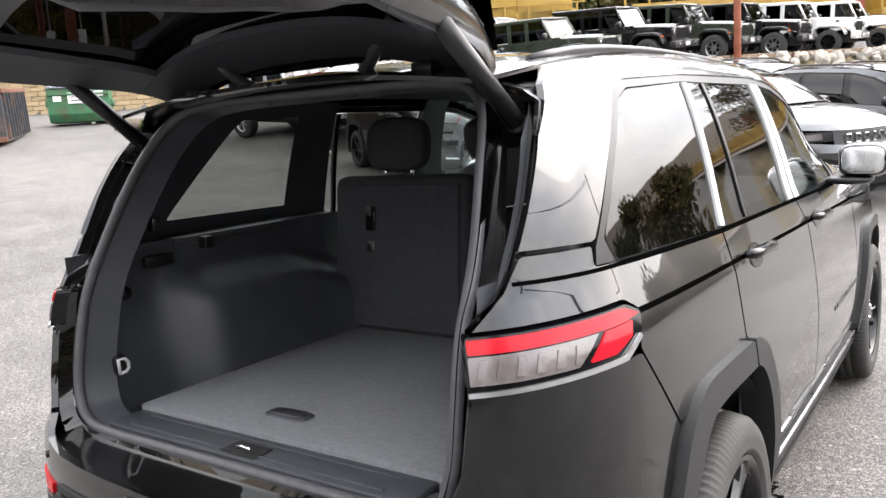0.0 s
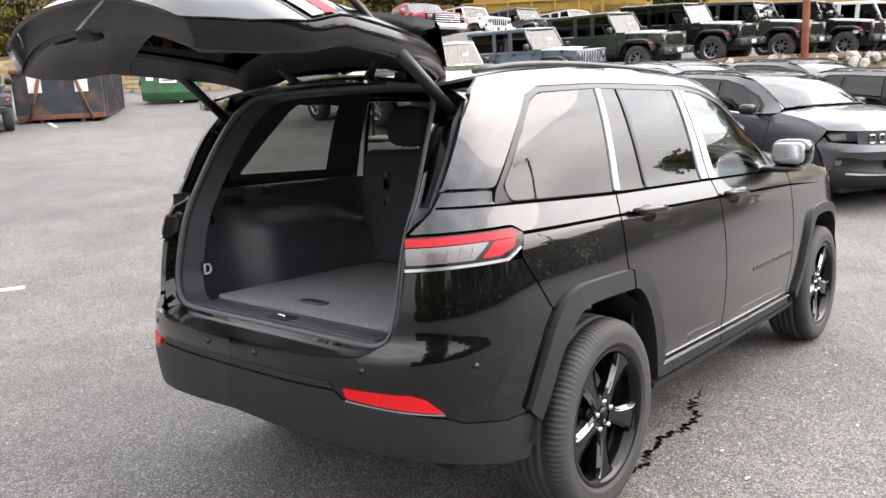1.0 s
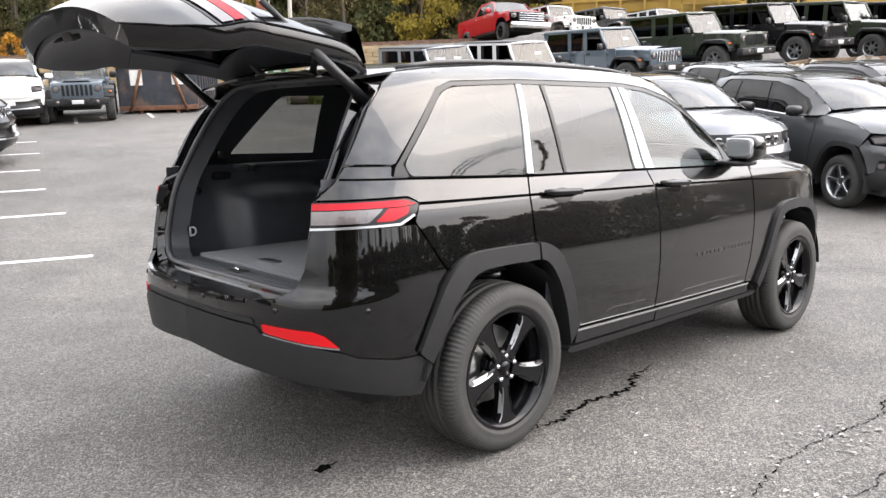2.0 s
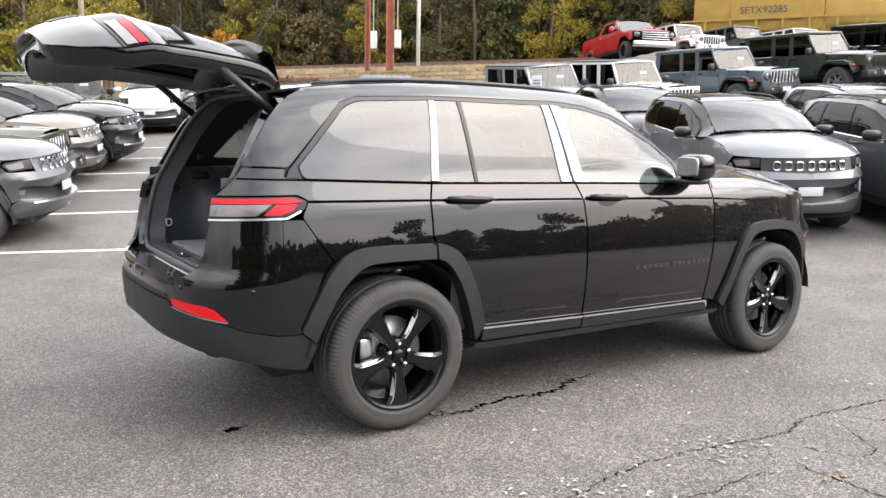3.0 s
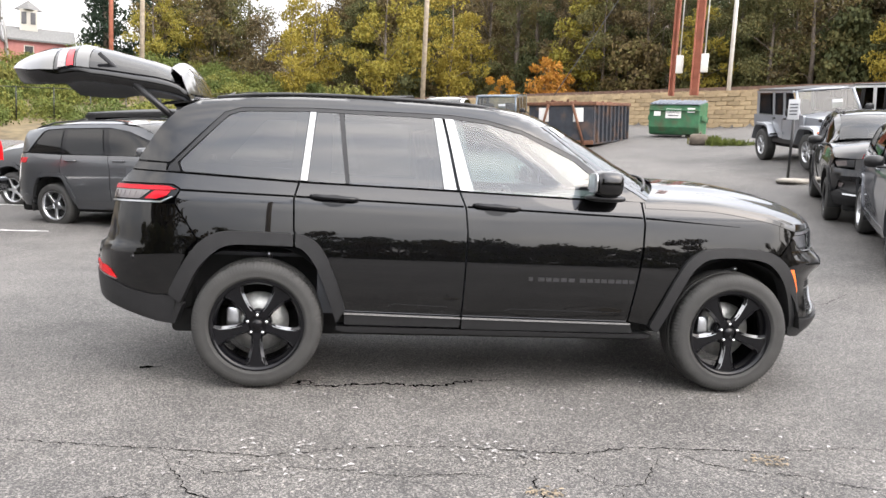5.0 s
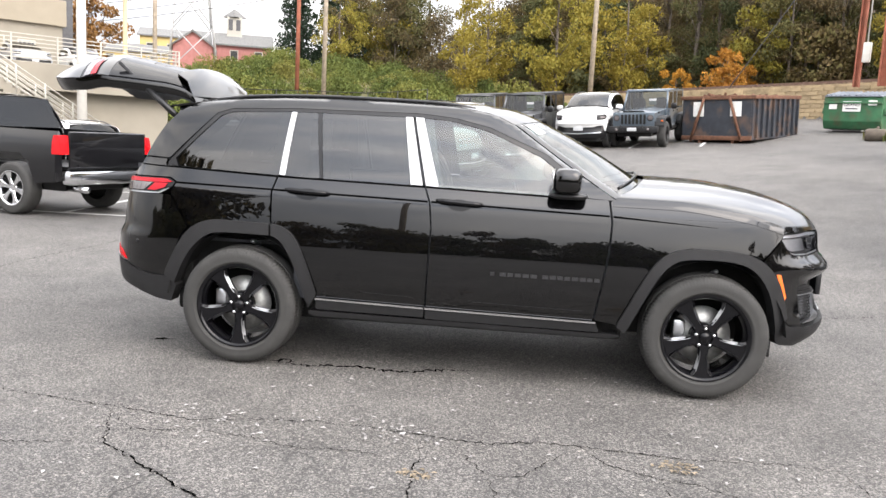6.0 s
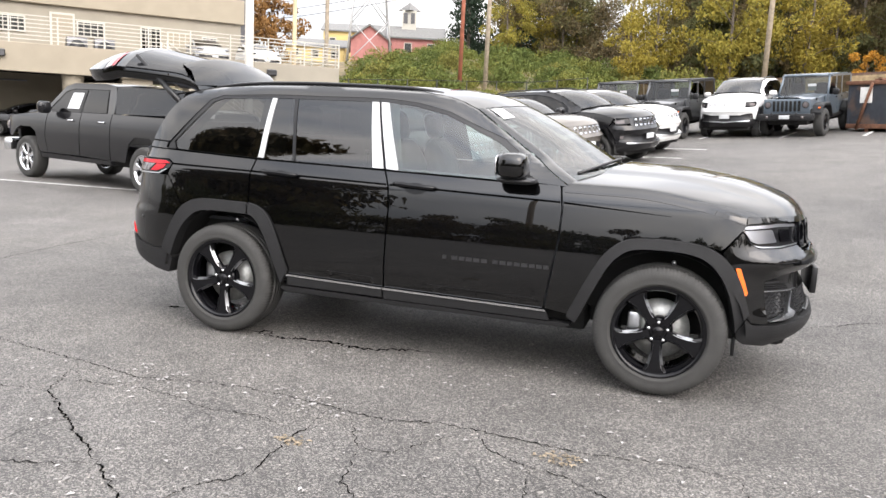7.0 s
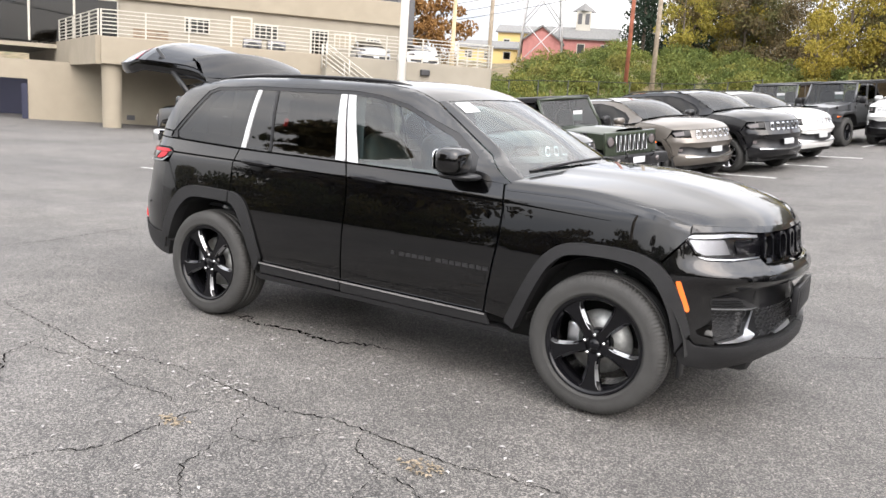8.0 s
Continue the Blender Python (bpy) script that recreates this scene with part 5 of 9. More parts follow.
# black painted jamb between the outer skin and the seal
def body_edge(z):
    """Where the body side ends beside the tailgate."""
    return smooth_steps([(0.79, -1.25), (0.805, -1.12), (0.85, -1.03), (0.92, -0.985), (1.07, -0.955), (1.18, -0.95), (1.25, -0.825), (1.318, -0.768), (1.532, -0.618), (1.64, -0.50), (1.685, -0.41)], z)


bm = bmesh.new()
rows = []
for k in range(121):
    p = opening((k % 120) / 120)
    side = 1 if p.y > 0 else -1
    low, high = ease(0.93, 0.81, p.z), ease(1.60, 1.665, p.z)
    flank = HERO.point(body_edge(p.z), p.z, 0.008, side)
    ledge = Vector((-1.03 + 0.10 * (abs(p.y) / 0.6) ** 2.5, p.y * 1.06, 0.789))
    brow = Vector((-0.60, p.y * 1.05, 1.695 - 0.045 * (p.y / 0.6) ** 2))
    d = flank.lerp(ledge, low).lerp(brow, high) - p
    deep = Vector((0.035 * (1 - low), 0, -0.008 * low))
    rows.append([p, p + d * 0.10 + Vector((-0.012, 0, 0.004)), p + d * 0.2 + deep, p + d * 0.62 + deep, p + d * 0.93, p + d, p + d + Vector((0.05, 0, -0.02 * low))])
bm_grid(bm, rows)
bmesh.ops.recalc_face_normals(bm, faces=bm.faces)
part("tailgate_jamb", bm, M_PAINT, hero, "black painted jamb and loading ledge")
bm = bmesh.new()
rows = []
for k in range(121):
    p = opening((k % 120) / 120)
    q = Vector((p.x + 0.10, p.y * 0.955, 1.23 + (p.z - 1.23) * (0.955 if p.z > 1.2 else 1.0)))
    q.z = max(q.z, 0.80)
    rows.append([p, p + (q - p) * 0.3 + Vector((0, 0, 0.0)), q])
bm_grid(bm, rows)
bmesh.ops.recalc_face_normals(bm, faces=bm.faces)
part("opening_trim", bm, M_PLASTIC, hero, "dark plastic opening trim")
# sill scuff plate with the latch striker
plate = part("scuff_plate", box(-0.835, -0.72, -0.52, 0.52, 0.797, 0.815, 0.006), M_PLASTIC, hero, "ribbed dark plastic sill plate")
for dx in (0.02, 0.085):
    part("rib", box(-0.835 + dx, -0.828 + dx, -0.44, 0.44, 0.814, 0.8185, 0.002), M_PLASTIC, plate)
latch = part("latch_pocket", box(-0.828, -0.765, -0.06, 0.06, 0.8155, 0.8195, 0.002), M_UNDER, plate)
part("striker", tube([(-0.805, -0.02, 0.815), (-0.805, -0.02, 0.828), (-0.805, 0.02, 0.828), (-0.805, 0.02, 0.815)], 0.005, 8), M_CHROME, latch, "bright metal latch loop")
# load floor
floor_ob = part("load_floor", box(-0.722, 0.24, -0.53, 0.53, 0.78, 0.83, 0.008), M_CARPET, hero, "flat dark grey carpeted load floor")
grip = part("floor_handle", blob((-0.60, 0.05, 0.831), (0.032, 0.075, 0.006), 4.0), M_PLASTIC, floor_ob, "recessed handle")
part("handle_dish", blob((-0.60, 0.05, 0.8355), (0.02, 0.06, 0.003), 4.0), M_SATINDARK, grip)
for side in (-1, 1):
    part("side_bin", box(-0.80, 0.34, min(side * 0.50, side * 0.66), max(side * 0.50, side * 0.66), 0.76, 0.782), M_PLASTIC, hero)
    # lower side trim with the wheel-house bulge
    bm = bmesh.new()
    rows = []
    for i in range(35):
        x = -0.80 + 1.16 * i / 34
        row = []
        for j in range(13):
            z = 0.782 + (1.262 - 0.782) * j / 12
            wall = 0.655 + 0.055 * ease(0.85, 1.25, z) - 0.02 * ease(-0.55, -0.8, x)
            bulge = ease(-0.52, -0.40, x) * ease(1.17, 1.08, z + 0.10 * ease(0.0, 0.3, x))
            wall -= 0.135 * bulge
            wall -= 0.03 * ease(0.05, 0.3, x)
            row.append(Vector((x, side * wall, z)))
        rows.append(row)
    bm_grid(bm, rows)
    bmesh.ops.recalc_face_normals(bm, faces=bm.faces)
    trim = part("cargo_side_trim", bm, M_PLASTIC, hero, "moulded dark plastic side trim", sharp=60)
    part("trim_ledge", box(-0.42, 0.34, min(side * 0.70, side * 0.79), max(side * 0.70, side * 0.79), 1.235, 1.262, 0.008), M_PLASTIC, trim)
    # pillar linings behind and ahead of the quarter window
    for outline in ([(-0.82, 1.235), (0.2, 1.235), (0.2, 1.305), (-0.40, 1.315), (-0.385, 1.335), (-0.14, 1.60), (-0.10, 1.632), (0.25, 1.64), (0.25, 1.70), (-0.3, 1.69), (-0.5, 1.63), (-0.618, 1.53)],
                    [(0.16, 1.25), (0.40, 1.25), (0.40, 1.69), (0.19, 1.69)], [(1.03, 1.24), (1.27, 1.24), (1.18, 1.70), (1.0, 1.70)]):
        bm = panel_bm(lambda a, b, d: HERO.point(a, b, d, side), rounded(outline, 0.01), 0.0, 0.08, 0.06, out=-0.045, flip=side > 0, extra_z=())
        part("pillar_lining", bm, M_PLASTIC, hero)
    bm = panel_bm(lambda a, b, d: HERO.point(a, b, d, side), [(0.34, 0.45), (2.4, 0.45), (2.4, 1.22), (0.34, 1.24)], 0.0, 0.15, 0.1, out=-0.07, flip=side > 0, extra_z=())
    part("door_lining", bm, M_PLASTIC, hero)
    d_hook = part("cargo_hook", box(-0.742, -0.70, min(side * 0.598, side * 0.63), max(side * 0.598, side * 0.63), 0.905, 0.965, 0.012), M_TRIM, trim)
    bm = tube([(-0.735 + 0.008 * 0, side * 0.592, 0.915), (-0.735, side * 0.592, 0.955), (-0.715, side * 0.592, 0.955), (-0.705, side * 0.592, 0.942), (-0.705, side * 0.592, 0.925), (-0.715, side * 0.592, 0.915), (-0.735, side * 0.592, 0.915)], 0.0055, 6)
    # pale diffuse colour stands in for the chrome ring's bright reflection
    part("hook_ring", bm, M_WHITEFILM, d_hook, "bright metal tie-down ring")
    # the tie-down's metallic glint is likewise put into a pale colour
    ring2 = part("tie_down", box(0.20, 0.245, min(side * 0.50, side * 0.52), max(side * 0.50, side * 0.52), 0.86, 0.90, 0.01), M_WHITEFILM, trim, "bright metal tie-down")
    part("button", tube([(-0.66, side * 0.66, 1.135), (-0.66, side * 0.632, 1.135)], 0.02, 16), M_TRIM, trim)
    part("socket_cover", box(-0.55, -0.44, min(side * 0.678, side * 0.70), max(side * 0.678, side * 0.70), 1.185, 1.225, 0.012), M_TRIM, trim)
    for x0, z0 in ((-0.52, 1.30), (-0.33, 1.215)):
        part("symbol_plate", box(x0, x0 + 0.035, min(side * 0.665, side * 0.70), max(side * 0.665, side * 0.70), z0, z0 + 0.042, 0.006), M_SATINDARK, trim)
# headlining
rows = []
for i in range(15):
    x = -0.45 + 2.05 * i / 14
    rows.append([Vector((x, v * (roof_y(x) + 0.03), hero_edge(x) - 0.045 + 0.03 * (1 - v * v))) for v in [-1 + j / 6 for j in range(13)]])
sheet(rows, "headlining", M_LINING)
part("cabin_floor", box(0.3, 2.5, -0.8, 0.8, 0.42, 0.46), M_UNDER, hero)

# rear seat: two backs with head restraints
tilt = pose(0.26, 0, 0.82, 0, 6, 0)
for y0, y1 in ((-0.62, -0.015), (0.0, 0.62)):
    back = part("rear_seat_back", box(-0.06, 0.07, y0, y1, 0.0, 0.585, 0.045, 3, m=tilt), M_FABRIC, hero, "upright dark seat back")
    part("seat_panel", box(-0.068, -0.05, y0 + 0.03, y1 - 0.03, 0.02, 0.55, 0.008, 2, m=tilt), M_FABRIC, back)
    yc = 0.42 if y1 > 0.1 else -0.42
    pull = part("release_pull", box(-0.075, -0.062, yc - 0.022, yc + 0.022, 0.38, 0.47, 0.005, 2, m=tilt), M_GLOSS, back)
    part("symbol_plate", box(-0.074, -0.066, yc - 0.017, yc + 0.017, 0.30, 0.34, 0.004, 2, m=tilt), M_SATINDARK, back)
for yc in (-0.35, 0.35):
    rest = part("head_restraint", blob((0.01, yc, 0.70), (0.055, 0.135, 0.10), 3.2, m=tilt), M_FABRIC, hero, "dark padded head restraint")
    for dy in (-0.06, 0.06):
        part("post", tube([tilt @ Vector((0.01, yc + dy, 0.56)), tilt @ Vector((0.01, yc + dy, 0.64))], 0.006, 8), M_CHROME, rest, "chrome post")
part("rear_seat_cushion", box(0.36, 0.88, -0.62, 0.62, 0.56, 0.80, 0.06, 3), M_FABRIC, hero)
# front seats, wheel and dashboard
for yc in (-0.38, 0.38):
    m = pose(1.30, yc, 0.72, 0, -14, 0)
    m2 = pose(1.28, yc, 0.74, 0, -16, 0)
    seat = part("front_seat", bm_blob(blob((0.25, 0, 0.02), (0.30, 0.27, 0.10), 3.4, m=pose(1.30, yc, 0.70)), (0.0, 0, 0.34), (0.085, 0.255, 0.36), 3.2, m=m2), M_LEATHER, hero, "dark grey leather front seat")
    rest = part("head_restraint", blob((0.0, 0, 0.80), (0.05, 0.13, 0.10), 3.0, m=m2), M_LEATHER, seat)
rows = [[Vector((x, v * 0.78, z - 0.02 * abs(v))) for v in [-1 + j / 6 for j in range(13)]] for x, z in ((1.95, 0.75), (1.93, 1.02), (1.97, 1.13), (2.1, 1.19), (2.45, 1.225))]
sheet(rows, "dashboard", M_PLASTIC)
bm = bmesh.new()
bm_tube(bm, [pose(1.80, 0.38, 1.04, 0, 65, 0) @ Vector((0.185 * math.cos(a), 0.185 * math.sin(a), 0)) for a in [2 * math.pi * k / 28 for k in range(29)]], 0.016, 8, caps=False)
wheel_rim = part("steering_wheel", bm, M_TRIM, hero)
part("spoke", tube([pose(1.80, 0.38, 1.04, 0, 65, 0) @ Vector((0, -0.18, 0)), pose(1.80, 0.38, 1.04, 0, 65, 0) @ Vector((0, 0.18, 0))], 0.02, 8), M_TRIM, wheel_rim)

# the tailgate, drawn closed and then swung up round its hinges
GATE_ANGLE = 66.0
gate_m = Matrix.Translation((-0.46, 0, 1.715)) @ Matrix.Rotation(radians(GATE_ANGLE), 4, "Y") @ Matrix.Translation((0.46, 0, -1.715))


def gate_part(name, bm, material, parent=None, label="", sharp=35):
    for v in bm.verts:
        v.co = gate_m @ v.co
    return part(name, bm, material, parent or hero, label, sharp=sharp)


def gate_x(y, z):
    """The tailgate's outer face: glass leaning above, an upright panel below."""
    mid = smooth_steps([(0.82, -1.06), (0.90, -1.07), (1.0, -1.065), (1.10, -1.04), (1.2, -1.02), (1.27, -0.975), (1.45, -0.85), (1.62, -0.72), (1.70, -0.62), (1.73, -0.50)], z)
    return mid + 0.20 * (abs(y) / 0.70) ** 2.6


def gate_half(z):
    return smooth_steps([(0.82, 0.52), (0.86, 0.58), (0.95, 0.66), (1.08, 0.70), (1.2, 0.70), (1.3, 0.68), (1.5, 0.63), (1.66, 0.575), (1.73, 0.55)], z)


def gate_sheet(z0, z1, y_part, n=11, ny=18, off=0.0, thick=0.012, y0=-1.0, half=None):
    bm = bmesh.new()
    rows = []
    for i in range(n + 1):
        z = z0 + (z1 - z0) * i / n
        w = (half or gate_half)(z) * y_part
        rows.append([Vector((gate_x(v * w, z) + off, v * w, z)) for v in [y0 + (1.0 - y0) * j / ny for j in range(ny + 1)]])
    bm_grid(bm, rows)
    bmesh.ops.recalc_face_normals(bm, faces=bm.faces)
    if sum(f.normal.x * f.calc_area() for f in bm.faces) > 0:
        bmesh.ops.reverse_faces(bm, faces=bm.faces[:])
    if thick:
        bmesh.ops.solidify(bm, geom=bm.faces[:], thickness=thick)
    return bm


gate = gate_part("tailgate", gate_sheet(0.825, 1.075, 1.0), M_PAINT, label="raised glossy black tailgate")
gate_part("upper_panel", gate_sheet(1.20, 1.262, 1.0, 3), M_PAINT, gate)
gate_part("gate_lamp", gate_sheet(1.08, 1.197, 1.0, 4), M_GLOSS, gate, "gloss black lamp band")
for side in (-1, 1):
    for name, z0, z1, mt in (("red_light_bar", 1.15, 1.188, M_REDLENS), ("clear_lens", 1.10, 1.146, M_CLEARLENS)):
        bm = bmesh.new()
        rows = [[Vector((gate_x(y, z) - 0.006, side * y, z)) for y in [0.47 + 0.225 * j / 8 for j in range(9)]] for z in (z0, (z0 + z1) / 2, z1)]
        bm_grid(bm, rows)
        bmesh.ops.recalc_face_normals(bm, faces=bm.faces)
        gate_part(name, bm, mt, gate, "red light bar" if mt is M_REDLENS else "clear lens")
    bm = bmesh.new()
    rows = [[Vector((gate_x(y, z) - 0.004, side * y, z)) for y in [gate_half(z) * (0.90 + 0.10 * j / 3) for j in range(4)]] for z in [1.265 + 0.42 * i / 8 for i in range(9)]]
    bm_grid(bm, rows)
    bmesh.ops.recalc_face_normals(bm, faces=bm.faces)
    bmesh.ops.solidify(bm, geom=bm.faces[:], thickness=0.03)
    gate_part("gate_pillar", bm, M_GLOSS, gate)
gate_part("rear_window", gate_sheet(1.265, 1.69, 0.93, 9, 16, thick=0), M_BACKGLASS, gate, "tinted rear window")
gate_part("number_recess", gate_sheet(0.925, 1.05, 0.42, 4, 8, off=-0.003, thick=0.004), M_TRIM, gate, "recess with a black plate holder")
# spoiler with its long lip
bm = bmesh.new()
rows = []
for j in range(17):
    v = -1 + j / 8
    w = 0.60
    back = -0.71 + 0.07 * abs(v) ** 2.2
    rows.append([Vector((-0.47, v * 0.57, 1.742 - 0.035 * v * v)), Vector((-0.58, v * 0.58, 1.745 - 0.03 * v * v)), Vector((back + 0.02, v * w, 1.725 - 0.03 * v * v)), Vector((back, v * w, 1.712 - 0.03 * v * v)), Vector((back + 0.02, v * w, 1.70 - 0.03 * v * v)), Vector((-0.62, v * 0.57, 1.69 - 0.03 * v * v)), Vector((-0.50, v * 0.56, 1.70 - 0.035 * v * v))])
bm_grid(bm, rows)
bmesh.ops.recalc_face_normals(bm, faces=bm.faces)
gate_part("spoiler", bm, M_PAINT, gate, "gloss black roof spoiler", sharp=45)
# inner lining of the tailgate, in two pans, with grip, latch and warning plate
gate_part("inner_lining", gate_sheet(0.84, 1.27, 0.97, 8, 18, off=0.085, thick=0.02), M_PLASTIC, gate, "moulded dark inner lining")
gate_part("lining_bar", gate_sheet(1.622, 1.706, 0.97, 4, 18, off=0.085, thick=0.02), M_PLASTIC, gate)
for side in (-1, 1):
    bm = bmesh.new()
    rows = [[Vector((gate_x(y, z) + 0.085, side * y, z)) for y in [gate_half(z) * (0.80 + 0.17 * j / 3) for j in range(4)]] for z in [1.272 + 0.348 * i / 8 for i in range(9)]]
    bm_grid(bm, rows)
    bmesh.ops.recalc_face_normals(bm, faces=bm.faces)
    bmesh.ops.solidify(bm, geom=bm.faces[:], thickness=0.02)
    gate_part("side_lining", bm, M_PLASTIC, gate)
rim_line = [(-gate_half(z), z) for z in [0.832 + 0.874 * i / 24 for i in range(25)]]
rim_line += [(gate_half(1.706) * (-1 + i / 6), 1.712) for i in range(1, 12)] + [(-y, z) for y, z in rim_line[::-1]]
rim_line += [(gate_half(0.832) * (1 - i / 6), 0.828) for i in range(1, 12)] + rim_line[:1]
bm = bmesh.new()
bm_grid(bm, [[Vector((gate_x(y, z) + d, y * g, z)) for d, g in ((0.008, 1.0), (0.03, 1.002), (0.06, 0.995), (0.084, 0.972))] for y, z in rim_line])
bmesh.ops.recalc_face_normals(bm, faces=bm.faces)
gate_part("gate_edge", bm, M_PAINT, gate)
gate_part("grip_recess", blob((-0.945, 0.28, 0.92), (0.012, 0.075, 0.035), 4), M_UNDER, gate, "recessed pull grip")
gate_part("gate_latch", box(-0.97, -0.93, -0.05, 0.05, 0.835, 0.875, 0.01), M_TRIM, gate)
gate_part("warning_plate", box(-0.932, -0.928, -0.30, -0.22, 0.90, 0.96, 0.002), M_SATINDARK, gate)
# lift struts, hinges and wiring boots
for side in (-1, 1):
    a, b = Vector((-0.52, side * 0.64, 1.555)), gate_m @ Vector((-0.86, side * 0.60, 1.33))
    strut = part("lift_strut", tube([a, a.lerp(b, 0.55)], 0.021, 12), M_TRIM, hero, "black power lift strut")
    part("rod", tube([a.lerp(b, 0.5), b], 0.0125, 10), M_TRIM, strut)
    part("strut_end", blob(tuple(a), (0.024, 0.024, 0.024), 2.2), M_TRIM, strut)
    hinge = part("hinge", box(-0.53, -0.42, side * 0.40 - 0.03, side * 0.40 + 0.03, 1.685, 1.712, 0.008), M_TRIM, hero)
    boot = [Vector((-0.47, side * (0.14 + 0.02 * k), 1.66 + 0.012 * math.sin(k))).lerp(gate_m @ Vector((-0.58, side * (0.14 + 0.02 * k), 1.68)), k / 10) for k in range(11)]
    part("wiring_boot", tube(boot, [0.014 if k % 2 else 0.017 for k in range(11)], 10), M_SEAL, hero, "ribbed rubber wiring boot")

# ---- parked vehicles ----
def car_panel(shell, car, name, outline, material, r=0.01, depth=0.015, out=0.0, label="", gap=0.003, parent=None, step=0.16, side_list=(-1, 1)):
    made = {}
    edge = inset_outline(rounded(outline, r, 3), gap) if gap else rounded(outline, r, 3)
    for side in side_list:
        bm = panel_bm(lambda a, b, d: shell.point(a, b, d, side), edge, depth, step, 0.10, out, flip=side > 0, extra_z=())
        bm.normal_update()
        f = max(bm.faces, key=lambda q: q.calc_area())
        if f.normal.y * side < -0.2:
            bmesh.ops.reverse_faces(bm, faces=bm.faces[:])
        made[side] = part(name, bm, material, parent[side] if isinstance(parent, dict) else (parent or car), label)
    return made


def sheet_of(car, rows, name, material, label="", parent=None):
    bm = bmesh.new()
    bm_grid(bm, rows)
    bmesh.ops.recalc_face_normals(bm, faces=bm.faces)
    if sum(f.normal.z * f.calc_area() for f in bm.faces) < 0:
        bmesh.ops.reverse_faces(bm, faces=bm.faces[:])
    return part(name, bm, material, parent or car, label, sharp=45)


def car_edge(x):
    """Height of a parked SUV's roof edge and windscreen pillar."""
    return smooth_steps([(-0.62, 1.655), (-0.45, 1.682), (-0.2, 1.715), (0.19, 1.742), (0.56, 1.75), (0.94, 1.748), (1.31, 1.742), (1.6, 1.722), (1.75, 1.678), (2.05, 1.547), (2.3, 1.418), (2.46, 1.325), (2.6, 1.27)], x)


def suv(label, m, body, roof_mat, clad, rim_mat, grille="rings", scale=(1, 1, 1), group="parked cars", plate=True, spokes=5, style="narrow", trim=None, window_trim=None):
    """A parked SUV, front bumper at the pose's origin, facing +x."""
    car = thing("suv", label, "car", m @ Matrix.Diagonal((*scale, 1)) @ Matrix.Translation((-3.865, 0, 0)), group)
    sh, hs = HERO, hS
    tail_s, nose_s = sh.tail, sh.nose
    rd = car_panel(sh, car, "rear_door", [(0.222, 1.237), (1.170, 1.224), (1.227, 0.973), (1.212, 0.458), (0.50, 0.472), (0.397, 0.736), (0.314, 0.878), (0.2, 0.951)], body)
    fd = car_panel(sh, car, "front_door", [(1.178, 1.224), (2.322, 1.205), (2.343, 1.065), (2.27, 0.44), (1.218, 0.458), (1.233, 0.973)], body)
    car_panel(sh, car, "front_wing", [(2.33, 1.207), (2.46, 1.262), (2.8, 1.235), (3.2, 1.172), (3.40, 1.10), (3.27, 0.90), (3.2, 0.922), (2.787, 0.93), (2.689, 0.892), (2.592, 0.79), (2.43, 0.43), (2.28, 0.452), (2.352, 1.065)], body)
    car_panel(sh, car, "rear_quarter", [(tail_s, 1.235), (-0.55, 1.264), (0.215, 1.237), (0.194, 0.951), (0.205, 0.932), (-0.232, 0.934), (-0.40, 0.84), (-0.474, 0.654), (-0.511, 0.566), (tail_s, 0.622)], body)
    car_panel(sh, car, "body_side_frame", [(2.46, 1.262), (2.46, 1.318), (2.05, 1.54), (1.75, 1.672), (1.31, 1.736), (0.56, 1.744), (-0.2, 1.709), (hs(-0.72), 1.64), (hs(-0.92), 1.285), (-0.56, 1.275), (-0.24, 1.622), (-0.14, 1.655), (0.27, 1.674), (1.15, 1.677), (1.56, 1.612), (1.93, 1.462), (2.10, 1.335), (2.13, 1.225)], roof_mat if grille == "rings" else body)
    car_panel(sh, car, "window_pillar_panel", [(-0.53, 1.262), (-0.24, 1.622), (-0.14, 1.655), (0.27, 1.674), (1.15, 1.677), (1.56, 1.612), (1.93, 1.462), (2.10, 1.335), (2.128, 1.21)], M_GLOSS, r=0, out=-0.016, depth=0.0, gap=0)
    for name, o, par in (("quarter_window", [(-0.484, 1.285, 0.05), (-0.212, 1.60), (-0.139, 1.63), (0.20, 1.648), (0.16, 1.25)], None), ("rear_side_window", [(0.30, 1.65), (1.01, 1.654), (1.078, 1.232), (0.26, 1.246)], rd),
                         ("front_side_window", [(1.133, 1.651), (1.331, 1.634), (1.55, 1.585), (1.90, 1.44), (2.04, 1.335), (2.048, 1.214), (1.23, 1.228)], fd)):
        car_panel(sh, car, name, o, M_DIMGLASS, out=-0.006, depth=0, gap=0, parent=par)
    if window_trim:
        car_panel(sh, car, "window_trim", [(-0.53, 1.262), (2.1, 1.21), (2.1, 1.198), (-0.53, 1.25)], window_trim, r=0, out=0.006, depth=0.01, gap=0)
    car_panel(sh, car, "wheel_arch_trim", arc_strip([(-0.511, 0.562), (-0.404, 0.837), (-0.232, 0.938), (0.22, 0.935), (0.314, 0.88), (0.49, 0.49)], [(-0.44, 0.50), (-0.30, 0.815), (-0.19, 0.870), (0.2, 0.872), (0.268, 0.832), (0.455, 0.40)]), clad, out=0.02, depth=0.06)
